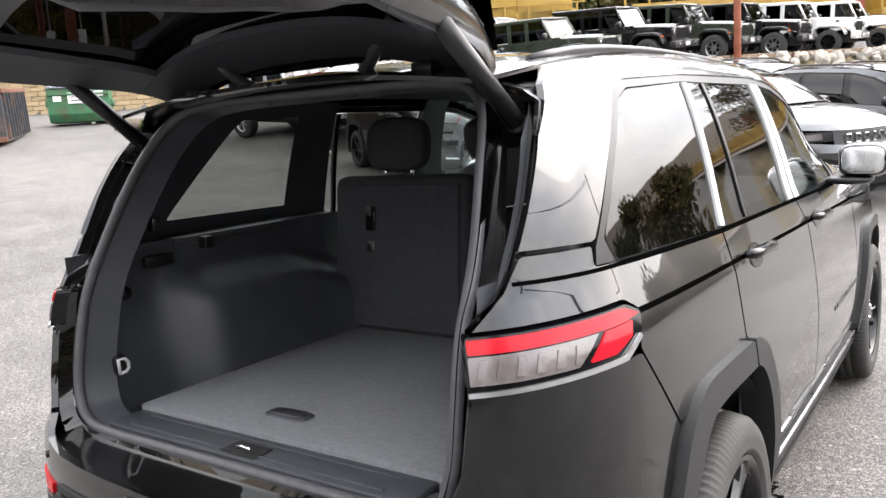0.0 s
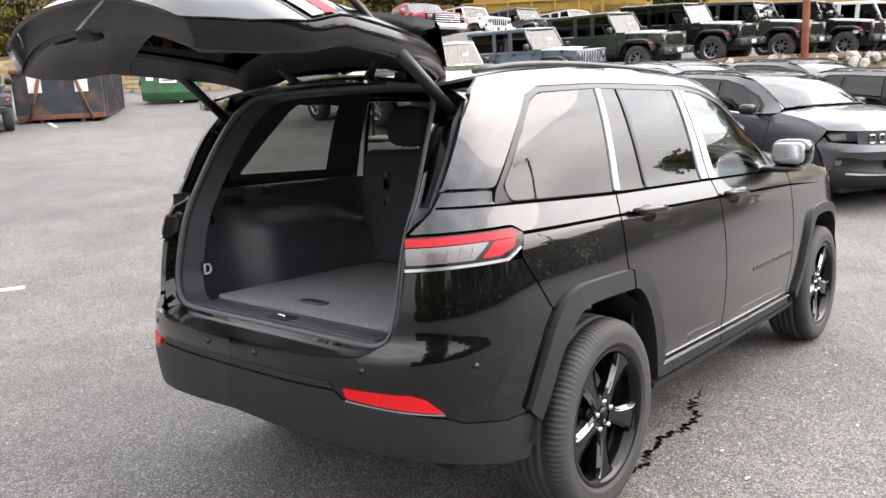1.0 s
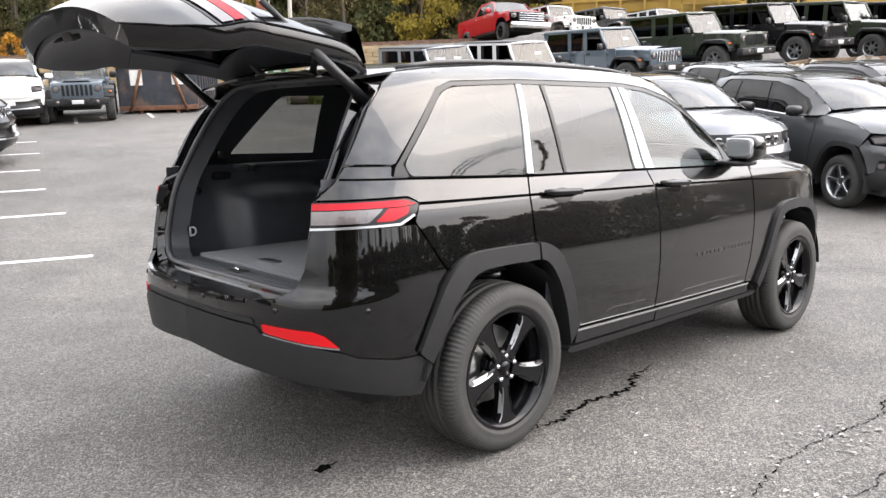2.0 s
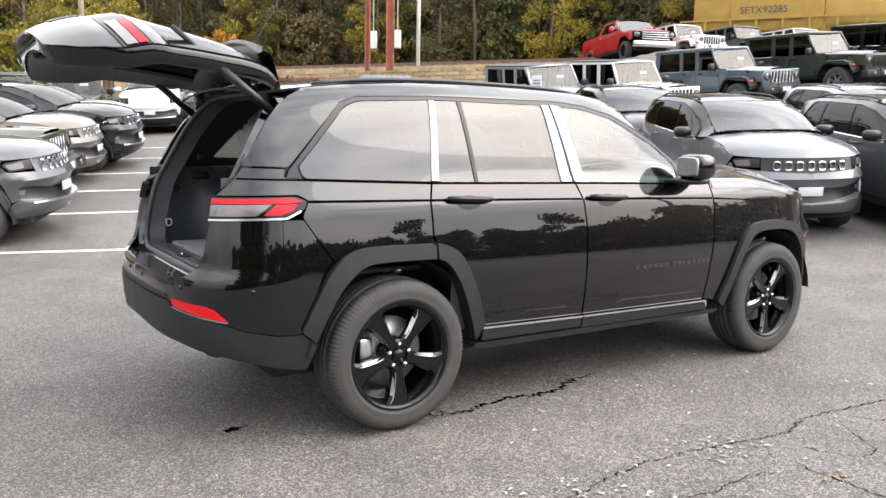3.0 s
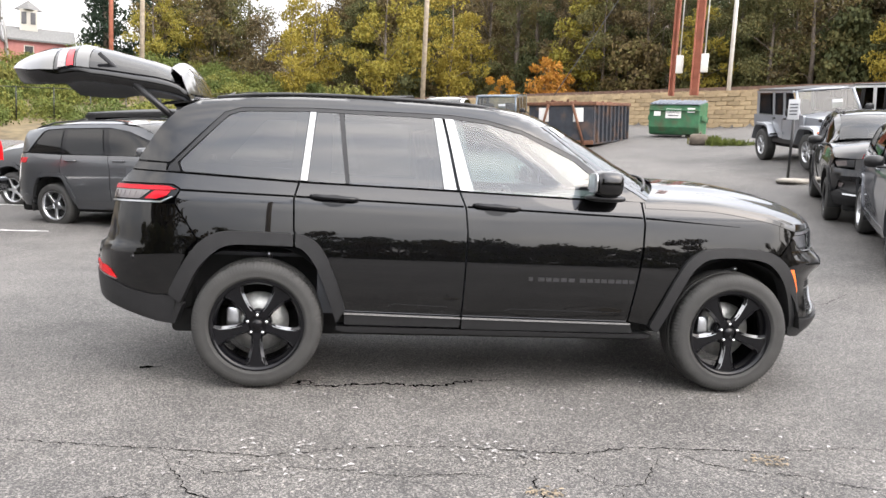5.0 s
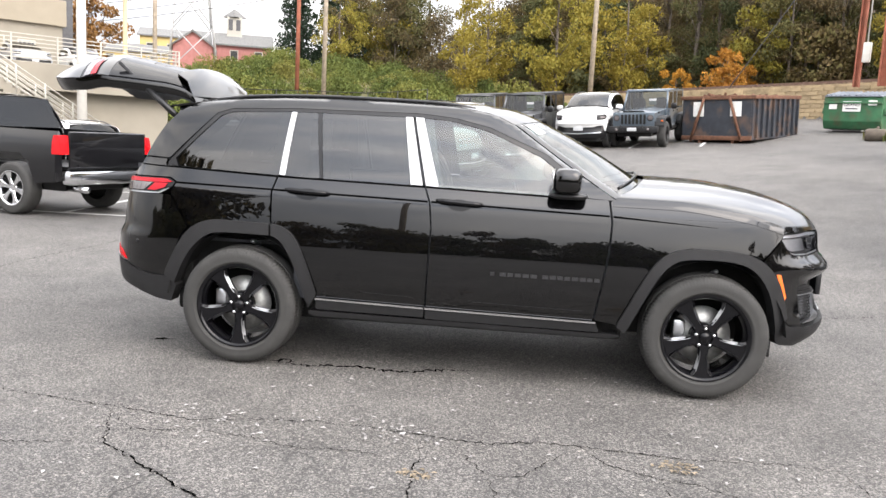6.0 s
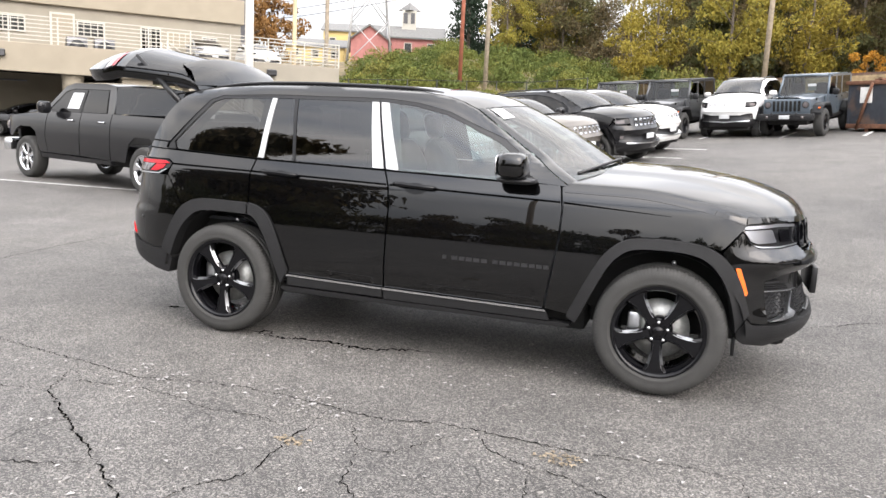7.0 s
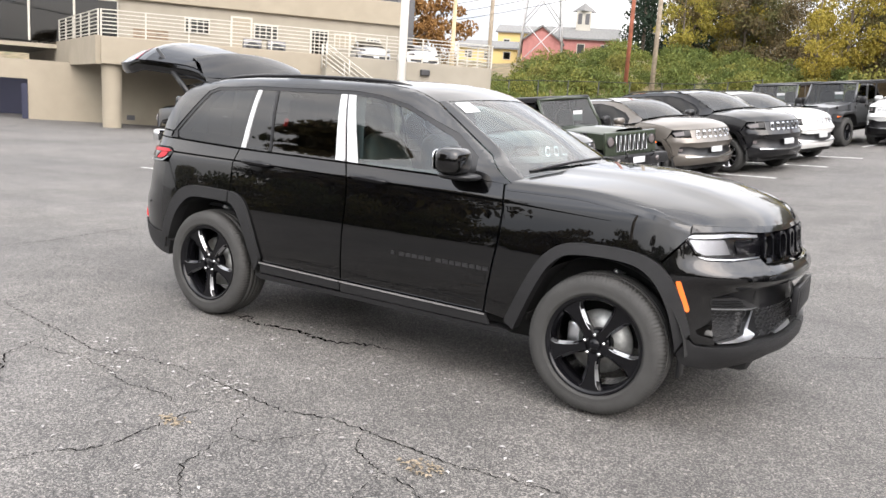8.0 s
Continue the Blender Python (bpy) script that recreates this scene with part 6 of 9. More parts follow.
    car_panel(sh, car, "wheel_arch_trim", arc_strip([(2.42, 0.42), (2.592, 0.795), (2.787, 0.934), (3.09, 0.938), (3.256, 0.896), (3.442, 0.567)], [(2.475, 0.38), (2.640, 0.752), (2.80, 0.876), (3.07, 0.880), (3.21, 0.84), (3.385, 0.43)]), clad, out=0.02, depth=0.06)
    car_panel(sh, car, "sill", [(0.44, 0.484), (2.35, 0.45), (2.45, 0.345), (2.40, 0.318), (0.5, 0.318)], clad, out=0.012, depth=0.1)
    car_panel(sh, car, "rear_bumper", [(tail_s, 0.619), (-0.62, 0.583), (-0.514, 0.562), (-0.43, 0.49), (-0.494, 0.36), (tail_s, 0.40)], clad, out=0.012, depth=0.1)
    car_panel(sh, car, "tail_lamp", [(hs(-1.0), 1.20), (-0.52, 1.19), (-0.55, 1.10), (hs(-1.0), 1.08)], M_REDLENS, out=0.004, depth=0.01)
    # nose
    car_panel(sh, car, "front_bumper", [(3.272, 0.896), (3.378, 1.016), (3.44, 0.945), (hs(3.70), 0.93), (nose_s, 0.90), (nose_s, 0.70), (hs(3.80), 0.70), (hs(3.70), 0.74), (hs(3.55), 0.74), (hs(3.52), 0.58), (3.45, 0.545), (3.37, 0.772)], body, r=0.015)
    car_panel(sh, car, "front_lower_bumper", [(3.392, 0.43), (3.45, 0.54), (hs(3.52), 0.58), (hs(3.55), 0.60), (nose_s, 0.50), (nose_s, 0.36), (hs(3.6), 0.33), (3.42, 0.335)], clad, r=0.02, out=0.008, depth=0.06)
    car_panel(sh, car, "lower_intake", [(hs(3.5), 0.76), (nose_s, 0.72), (nose_s, 0.48), (hs(3.5), 0.56)], M_TRIM, out=-0.04, depth=0.02)
    car_panel(sh, car, "bumper_strip", [(hs(3.66), 0.545), (nose_s, 0.51), (nose_s, 0.485), (hs(3.66), 0.52)], trim or M_SATIN, r=0, out=0.02, depth=0.02, gap=0, label="bright bumper strip")
    car_panel(sh, car, "fog_lamp", [(hs(3.53), 0.70), (hs(3.62), 0.70), (hs(3.60), 0.63), (hs(3.54), 0.64)], M_CLEARLENS, out=-0.02, depth=0.01, gap=0)
    hl = car_panel(sh, car, "headlamp", [(3.385, 1.035), (3.43, 1.066), (hs(3.715), 1.085), (hs(3.725), 0.965), (3.47, 0.952)], M_TRIM, out=-0.02, depth=0.03, gap=0)
    car_panel(sh, car, "lamp_lens", [(3.42, 1.035), (hs(3.62), 1.065), (hs(3.64), 0.985), (3.48, 0.97)], M_CLEARLENS, out=-0.008, depth=0.01, gap=0, parent=hl)
    car_panel(sh, car, "grille", [(hs(3.72), 1.095), (nose_s, 1.095), (nose_s, 0.90), (hs(3.74), 0.90)], M_TRIM if grille == "rings" else body, r=0, out=-0.02, depth=0.02, gap=0)
    span = nose_s - hs(3.735)
    for k in range(4):
        for side in ((-1, 1) if k else (-1,)):
            centre = nose_s - span * k / (4.4 if grille == "rings" else 4.0)
            bm = bmesh.new()
            rows = []
            for a in range(17):
                ang = 2 * math.pi * a / 16
                ca, sa = math.copysign(abs(math.cos(ang)) ** 0.6, math.cos(ang)), math.copysign(abs(math.sin(ang)) ** 0.6, math.sin(ang))
                def at(s, z, d):
                    return sh.point(2 * nose_s - s, z, d, -side) if s > nose_s else sh.point(s, z, d, side)
                wide = 0.052 if grille == "rings" else 0.042
                rows.append([at(centre + wide * ca * g, 0.997 + (0.062 if grille == "rings" else 0.08) * sa * g, d) for g, d in ((1.0, 0.02), (1.0, -0.006), (0.74, -0.006), (0.70, 0.02))])
            bm_grid(bm, rows)
            bmesh.ops.recalc_face_normals(bm, faces=bm.faces)
            part("grille_slot", bm, M_CHROME, car, "bright ringed grille slot")
    if plate:
        p = sh.point(nose_s, 0.66, -0.03)
        part("plate_holder", box(p.x - 0.015, p.x + 0.008, -0.16, 0.16, 0.60, 0.72, 0.004), M_WHITEFILM, car, "blank white plate")
    # bonnet, screen, roof, tailgate
    rows = []
    for i in range(13):
        w = i / 12
        row = []
        for j in range(17):
            v = -1 + j / 8
            fr = sh.point(hs(3.40) + (nose_s - hs(3.40)) * (1 - abs(v)), 1.10, 0.0)
            xr, yr = 2.47 + 0.20 * (1 - v * v), 0.862 * abs(v)
            y = yr + (abs(fr.y) - yr) * w ** 3
            zc = smooth_steps([(0, 1.335), (0.3, 1.325), (0.6, 1.285), (0.82, 1.225), (0.93, 1.18), (1, 1.098)], w)
            ze = smooth_steps([(0, 1.265), (0.35, 1.24), (0.78, 1.172), (1, 1.102)], w)
            row.append(Vector((xr + (fr.x - xr) * w, math.copysign(y, v), ze + (zc - ze) * (1 - abs(v) ** 3.2) + 0.014 * ease(0.6, 0.5, abs(v)) * ease(1, 0.7, w))))
        rows.append(row)
    sheet_of(car, rows, "bonnet", body)
    rows = [[Vector((2.36 + 0.24 * (1 - v * v) + dx, v * 0.80, 1.272 + 0.05 * (1 - v * v) + dz)) for v in [-1 + j / 6 for j in range(13)]] for dx, dz in ((0.0, 0.0), (0.12, -0.02))]
    cowl = sheet_of(car, rows, "windscreen_cowl", M_TRIM)
    for y0, y1 in ((-0.65, -0.05), (0.0, 0.58)):
        part("wiper", tube([(2.50 + 0.15 * (1 - (y / 0.8) ** 2), y, 1.338 + 0.035 * (1 - (y / 0.8) ** 2)) for y in [y0 + (y1 - y0) * k / 4 for k in range(5)]], 0.010, 5), M_TRIM, cowl)
    rows = []
    for i in range(11):
        w = i / 10
        row = []
        for j in range(13):
            v = -1 + j / 6
            x = -0.62 + (2.22 + 0.16 * (1 - v * v)) * w
            row.append(Vector((x, v * roof_y(min(x, 1.6)), car_edge(min(x, 1.6)) - 0.002 + 0.045 * (1 - v * v) - 0.16 * max(0, x - 1.6))))
        rows.append(row)
    sheet_of(car, rows, "roof", roof_mat)
    rows = []
    for i in range(7):
        w = i / 6
        xx = 1.60 + 0.84 * w
        rows.append([Vector((1.60 + 0.16 * (1 - v * v) + (0.84 + 0.06 * (1 - v * v)) * w, v * abs(sh.point(xx, car_edge(xx), 0.002).y), car_edge(xx) - 0.006 + (0.045 + 0.03 * math.sin(math.pi * w)) * (1 - v * v) - 0.0256 * (1 - v * v) * (1 - w))) for v in [-1 + j / 6 for j in range(13)]])
    sheet_of(car, rows, "windscreen", M_CARGLASS, "clear curved windscreen")
    rows = [[Vector((gate_x(v * gate_half(z), z), v * gate_half(z), z)) for v in [-1 + j / 6 for j in range(13)]] for z in (1.24, 1.3, 1.5, 1.66, 1.72)]
    sheet_of(car, rows, "rear_window", M_DIMGLASS)
    for side in (-1, 1):
        part("roof_rail", tube([(x, side * (roof_y(x) - 0.06), car_edge(x) + 0.012 + (0.03 if 0 < k < 8 else 0)) for k, x in enumerate([-0.35 + 1.75 * k / 8 for k in range(9)])], 0.014, 6), M_TRIM, car)
        arm = part("mirror", blob((2.055, side * 1.06, 1.30), (0.10, 0.12, 0.08), 3.0, rings=8, sides=12), body if grille != "rings" else M_TRIM, fd[side])
        part("mirror_foot", blob((2.075, side * 0.96, 1.235), (0.10, 0.11, 0.02), 3.0, rings=6, sides=10), M_TRIM, arm)
        for a, b, par in ((0.31, 0.55, rd), (1.29, 1.53, fd)):
            part("door_handle", tube([sh.point(a + (b - a) * k / 4, 1.14, -0.012 - 0.02 * (0 < k < 4), side) for k in range(5)], 0.014, 6), body, par[side])
    part("underbody", box(-0.9, 3.6, -0.72, 0.72, 0.24, 0.60, 0.04), M_UNDER, car)
    part("cabin", box(-0.5, 2.3, -0.70, 0.70, 0.60, 1.16, 0.05), M_UNDER, car)
    for yc in (-0.38, 0.38):
        part("seat", blob((1.25, yc, 1.24), (0.10, 0.24, 0.30), 3.0, rings=8, sides=12), M_TRIM, car)
    for x in (0.0, 2.964):
        for side in (-1, 1):
            bm = bmesh.new()
            angs = [math.pi * k / 10 * 1.15 - 0.22 for k in range(11)]
            bm_grid(bm, [[(x + 0.485 * math.cos(a), side * yy, 0.385 + 0.485 * math.sin(a)) for yy in (0.92, 0.60)] for a in angs])
            bm.faces.new([bm.verts.new((x + 0.485 * math.cos(a), side * 0.60, 0.385 + 0.485 * math.sin(a))) for a in angs])
            part("wheel_house", bm, M_UNDER, car)
            wheel(car, x, side * 0.81, 0.375, 0.375, 0.24, 0.25, spokes, rim_mat, side, style, False, None, turn=17 * x)
    return car


def wrangler(label, m, body, top=None, rim_mat=None, flare=None, long_bed=False, bright=False, group="parked cars"):
    """A boxy four-door off-roader, front bumper at the pose's origin, facing +x."""
    top, rim_mat, flare = top or M_CLAD, rim_mat or M_GLOSS, flare or M_CLAD
    car = thing("off_roader", label, "car", m, group)
    W = 0.79
    xr, xc, xw = -4.25, -1.62, -1.58
    # tub side: doors and rear quarter, with cut wheel openings
    def plate(name, outline, y, thick, mt, parent=None, label_="", bevel=0.0):
        for side in (-1, 1):
            bm = bmesh.new()
            bm_prism(bm, rounded(outline, 0.03, 3), thick, m=Matrix.Translation((0, -y if side < 0 else y - thick, 0)))
            bmesh.ops.recalc_face_normals(bm, faces=bm.faces)
            out[side] = part(name, bm, mt, (parent or {}).get(side, car) if parent else car, label_)
        return dict(out)
    out = {}
    rd = plate("rear_door", [(-3.05, 1.16), (-2.47, 1.17), (-2.47, 0.62), (-2.62, 0.60), (-3.02, 0.93)], W, 0.05, body)
    fd = plate("front_door", [(-2.455, 1.17), (-1.66, 1.18), (-1.60, 0.95), (-1.60, 0.60), (-2.455, 0.60)], W, 0.05, body)
    plate("rear_quarter", [(-4.25, 1.16), (-3.065, 1.16), (-3.04, 0.98), (-3.12, 0.90), (-3.82, 0.90), (-3.98, 0.62), (-4.25, 0.62)], W, 0.05, body)
    plate("front_cowl_side", [(-1.63, 1.20), (-1.30, 1.19), (-1.30, 0.62), (-1.585, 0.60)], W - 0.01, 0.05, body)
    plate("rock_rail", [(-3.0, 0.60), (-1.35, 0.60), (-1.35, 0.50), (-3.0, 0.50)], W + 0.02, 0.08, M_TRIM)
    # bonnet side, bonnet, grille
    rows = []
    for x, half, z, zc in ((-1.62, 0.74, 1.19, 1.225), (-1.0, 0.70, 1.17, 1.215), (-0.45, 0.655, 1.135, 1.185), (-0.22, 0.635, 1.11, 1.16)):
        rows.append([Vector((x, v * half, zz)) for v, zz in ((-1, z - 0.30), (-1, z - 0.03), (-0.94, z), (-0.55, z + (zc - z) * 0.5), (-0.5, zc), (0, zc + 0.01), (0.5, zc), (0.55, z + (zc - z) * 0.5), (0.94, z), (1, z - 0.03), (1, z - 0.30))])
    bonnet = sheet_of(car, rows, "bonnet", body)
    for side in (-1, 1):
        part("bonnet_latch", box(-0.72, -0.62, side * 0.69 - 0.02, side * 0.69 + 0.02, 1.06, 1.13, 0.01), M_TRIM, bonnet)
    face = part("grille", box(-0.24, -0.17, -0.66, 0.66, 0.66, 1.125, 0.03, 2), body, car)
    for k in range(7):
        y = (k - 3) * 0.118
        slot = part("grille_slot", box(-0.176, -0.164, y - 0.036, y + 0.036, 0.76, 1.06, 0.02, 2), M_UNDER, face)
        if bright:
            part("slot_rim", tube([(-0.162, y - 0.04, 0.77), (-0.162, y - 0.04, 1.05), (-0.162, y + 0.04, 1.05), (-0.162, y + 0.04, 0.77), (-0.162, y - 0.04, 0.77)], 0.008, 5), M_SATIN, slot)
    for side in (-1, 1):
        bm = bmesh.new()
        lathe(bm, [(0.0, -0.012), (0.07, -0.008), (0.088, 0.0), (0.095, 0.03)], 18, m=pose(-0.165, side * 0.53, 0.95, 0, 0, 90))
        lamp = part("headlamp", bm, M_CLEARLENS, car, "round headlamp")
        bm = bmesh.new()
        lathe(bm, [(0.084, -0.014), (0.098, -0.014), (0.10, 0.02)], 18, m=pose(-0.165, side * 0.53, 0.95, 0, 0, 90))
        part("lamp_ring", bm, M_TRIM, lamp)
    # bumper, tow hooks, lower body
    bump = part("front_bumper", box(-0.20, 0.0, -0.80, 0.80, 0.50, 0.70, 0.035, 2), flare, car, "stout front bumper")
    part("winch_plate", box(-0.02, 0.012, -0.28, 0.28, 0.53, 0.68, 0.01), M_TRIM, bump)
    for side in (-1, 1):
        part("fog_lamp", tube([(-0.01, side * 0.50, 0.60), (0.01, side * 0.50, 0.60)], 0.045, 14), M_CLEARLENS, bump)
        part("tow_hook", tube([(0.0, side * 0.34, 0.66), (0.06, side * 0.34, 0.68), (0.07, side * 0.34, 0.73), (0.0, side * 0.34, 0.74)], 0.012, 6), M_TRIM, bump)
    part("plate_holder", box(0.012, 0.02, -0.15, 0.15, 0.55, 0.66, 0.004), M_WHITEFILM, bump, "blank white plate")
    part("rear_bumper", box(-4.42, -4.25, -0.78, 0.78, 0.50, 0.70, 0.035, 2), M_TRIM, car)
    part("chassis", box(-4.2, -0.3, -0.56, 0.56, 0.36, 0.66, 0.04), M_UNDER, car)
    part("tub", box(-4.23, -1.5, -0.73, 0.73, 0.60, 1.12, 0.04), M_UNDER, car)
    part("rear_panel", box(-4.27, -4.22, -0.76, 0.76, 0.62, 1.16, 0.02), body, car)
    # flares: a flat-topped arch over each wheel
    for x, w0, w1 in ((-0.86, 0.50, 0.42), (-3.47, 0.46, 0.46)):
        for side in (-1, 1):
            bm = bmesh.new()
            path = [(x - w0 - 0.10, 0.62), (x - w0 + 0.08, 0.92), (x - w0 + 0.2, 0.985), (x + w1 - 0.2, 0.985), (x + w1 - 0.02, 0.93), (x + w1 + 0.10, 0.72)]
            rows = []
            for px, pz in path:
                rows.append([Vector((px, side * 0.62, pz - 0.005)), Vector((px, side * 0.90, pz)), Vector((px, side * 0.935, pz - 0.02)), Vector((px, side * 0.935, pz - 0.075)), Vector((px, side * 0.90, pz - 0.08)), Vector((px, side * 0.62, pz - 0.06))])
            bm_grid(bm, rows, close=True)
            bmesh.ops.recalc_face_normals(bm, faces=bm.faces)
            fl = part("wheel_flare", bm, flare, car)
            if x > -2:
                part("turn_lamp", box(x + w1 + 0.02, x + w1 + 0.09, side * 0.85 - 0.03, side * 0.85 + 0.03, 0.83, 0.87, 0.008), M_AMBER, fl, "amber turn lamp")
            bm = bmesh.new()
            bm_grid(bm, [[Vector((px, side * yy, pz - 0.03)) for yy in (0.9, 0.5)] for px, pz in path])
            part("wheel_house", bm, M_UNDER, car)
    # windscreen frame, roof, side windows
    for side in (-1, 1):
        part("screen_pillar", tube([(-1.66, side * 0.72, 1.17), (-1.98, side * 0.66, 1.74)], 0.035, 8), body, car)
    part("screen_frame", tube([(-1.98, -0.66, 1.74), (-1.96, 0, 1.755), (-1.98, 0.66, 1.74)], 0.035, 8), body, car)
    sheet_of(car, [[Vector((-1.66, y, 1.19)) for y in (-0.70, 0, 0.70)], [Vector((-1.97, y * 0.93, 1.735)) for y in (-0.70, 0, 0.70)]], "windscreen", M_FLATGLASS)
    part("dashboard", box(-1.95, -1.62, -0.68, 0.68, 1.0, 1.2, 0.04), M_TRIM, car)
    part("paper", box(-1.80, -1.795, 0.10, 0.34, 1.30, 1.50, m=Matrix.Translation((0.0, 0, 0)) @ pose(0, 0, 0)), M_WHITEFILM, car, "white paper behind the windscreen")
    for yc in (-0.36, 0.36):
        part("seat", blob((-2.35, yc, 1.22), (0.10, 0.23, 0.32), 3.0, rings=8, sides=12), M_TRIM, car)
    end = -4.22
    roof = part("hard_top", box(end, -1.95, -0.70, 0.70, 1.72, 1.80, 0.035, 2), top, car, "flat hard top")
    frame_mt = body if top is M_TRIM else top
    plate("top_rear_pillar", [(end, 1.16), (-4.04, 1.16), (-3.99, 1.74), (end + 0.06, 1.74)], 0.735, 0.06, frame_mt)
    for a in (-3.10, -2.47):
        plate("top_pillar", [(a - 0.07, 1.16), (a + 0.07, 1.16), (a + 0.07, 1.74), (a - 0.07, 1.74)], 0.735, 0.05, body if a > -3 else frame_mt)
    plate("top_rail", [(end, 1.70), (-1.98, 1.70), (-1.98, 1.755), (end, 1.755)], 0.735, 0.05, frame_mt)
    for name, a, b in (("quarter_window", -4.08, -3.14), ("rear_side_window", -3.06, -2.51), ("front_side_window", -2.43, -1.74)):
        o = [(a, 1.18), (b, 1.18), (b - (0.26 if b > -2 else 0.0), 1.70), (a, 1.70)]
        plate(name, o, 0.73, 0.006, M_DIMGLASS)
    for side in (-1, 1):
        arm = part("mirror", blob((-1.72, side * 0.93, 1.26), (0.05, 0.10, 0.10), 3.2, rings=8, sides=12), M_TRIM, fd[side])
        for xx, par in ((-2.3, fd), (-2.93, rd)):
            part("door_handle", box(xx - 0.07, xx + 0.07, side * 0.80 - 0.018, side * 0.80 + 0.018, 1.07, 1.11, 0.01), M_TRIM, par[side])
        for xx, par in ((-1.62, fd), (-2.46, rd)):
            for zz in (0.72, 1.06):
                part("hinge", box(xx - 0.03, xx + 0.07, side * 0.795 - 0.014, side * 0.795 + 0.014, zz, zz + 0.05, 0.006), body, par[side])
        for x in (-0.86, -3.47):
            wheel(car, x, side * 0.79, 0.405, 0.405, 0.25, 0.235, 7, rim_mat, side, "narrow", False, None, turn=11 * x)
    return car


def pickup(label, m, body, rim_mat, group="parked cars", front=True):
    """A crew-cab pickup, front bumper at the pose's origin, facing +x."""
    car = thing("pickup_truck", label, "car", m, group)
    sec = lambda s, x, z: smooth_steps([(0.4, 0.05), (0.55, 0.01), (0.8, -0.005), (1.0, 0.0), (1.15, 0.01), (1.3, 0.05), (1.85, 0.26)], z)
    sh = Shell([(-5.85, 0.0), (-5.84, -0.6), (-5.80, -0.9), (-5.65, -0.985), (-4.0, -0.995), (-2.0, -1.0), (-0.8, -0.985), (-0.25, -0.92), (-0.06, -0.7), (0.0, 0.0)], sec)
    # the strip's zero lies at the nose, so its parameter is set off by the outline's length there
    off = sh.nose
    S = lambda x: sh.s(x)
    def pan(name, outline, mt, **kw):
        return car_panel(sh, car, name, [(S(p[0]), *p[1:]) for p in outline], mt, **kw)
    pan("bed_side", [(-5.80, 1.34), (-3.86, 1.36), (-3.86, 0.52), (-4.30, 0.52), (-4.42, 0.85), (-4.60, 0.98), (-5.02, 0.98), (-5.20, 0.85), (-5.32, 0.52), (-5.80, 0.58)], body)
    rd = pan("rear_door", [(-3.845, 1.36), (-2.90, 1.35), (-2.90, 0.55), (-3.845, 0.52)], body)
    fd = pan("front_door", [(-2.885, 1.35), (-1.78, 1.34), (-1.72, 0.9), (-1.80, 0.55), (-2.885, 0.55)], body)
    pan("front_wing", [(-1.765, 1.34), (-0.30, 1.22), (-0.22, 0.85), (-0.45, 0.80), (-0.62, 0.96), (-0.80, 1.02), (-1.18, 1.02), (-1.36, 0.94), (-1.52, 0.55), (-1.79, 0.55), (-1.705, 0.9)], body)
    pan("cab_frame", [(-3.90, 1.355), (-3.84, 1.60), (-3.70, 1.86), (-3.4, 1.90), (-2.4, 1.90), (-2.1, 1.84), (-1.62, 1.36), (-1.74, 1.345), (-2.16, 1.74), (-2.4, 1.79), (-3.55, 1.79), (-3.70, 1.42), (-3.70, 1.355)], body)
    pan("pillar_back", [(-3.75, 1.35), (-3.60, 1.80), (-2.4, 1.80), (-1.72, 1.345)], M_GLOSS, out=-0.015, depth=0, gap=0)
    pan("rear_side_window", [(-3.66, 1.37), (-3.52, 1.77), (-2.95, 1.78), (-2.93, 1.36)], M_DIMGLASS, out=-0.004, depth=0, gap=0, parent=rd)
    pan("front_side_window", [(-2.85, 1.36), (-2.85, 1.78), (-2.42, 1.775), (-2.18, 1.73), (-1.82, 1.38)], M_DIMGLASS, out=-0.004, depth=0, gap=0, parent=fd)
    pan("sill", [(-3.85, 0.52), (-1.55, 0.54), (-1.55, 0.44), (-3.85, 0.44)], M_TRIM, out=0.01, depth=0.1)
    if body is P_BLACK:
        pan("paper", [(-2.78, 1.42), (-2.78, 1.72), (-2.42, 1.72), (-2.38, 1.42)], M_WHITEFILM, out=0.004, depth=0, gap=0, parent=fd, label="white paper in the window", side_list=(1,))
    pan("tail_lamp", [(-5.835, 1.28), (-5.69, 1.28), (-5.69, 0.99), (-5.835, 0.99)], M_REDREFL, out=0.012, depth=0.02, gap=0)
    part("tailgate", box(-5.86, -5.81, -0.80, 0.80, 0.78, 1.34, 0.02), body, car)
    part("rear_bumper", box(-5.98, -5.78, -0.90, 0.90, 0.52, 0.74, 0.04), M_CHROME, car, "chrome rear bumper")
    part("bed_floor", box(-5.8, -3.9, -0.8, 0.8, 0.75, 0.80), M_TRIM, car)
    part("front_bumper", box(-0.25, 0.06, -0.92, 0.92, 0.50, 0.76, 0.06), M_CHROME, car, "chrome front bumper")
    gr = part("grille", box(-0.10, 0.01, -0.62, 0.62, 0.76, 1.18, 0.04), M_TRIM, car)
    for k in range(4):
        part("grille_bar", box(0.0, 0.02, -0.58, 0.58, 0.82 + 0.09 * k, 0.845 + 0.09 * k, 0.006), M_CHROME, gr)
    for side in (-1, 1):
        part("headlamp", blob((-0.14, side * 0.76, 1.02), (0.10, 0.13, 0.10), 3.0, rings=8, sides=12), M_CLEARLENS, car)
        part("mirror", blob((-1.95, side * 1.13, 1.42), (0.07, 0.13, 0.12), 3.2, rings=8, sides=12), body, fd[side])
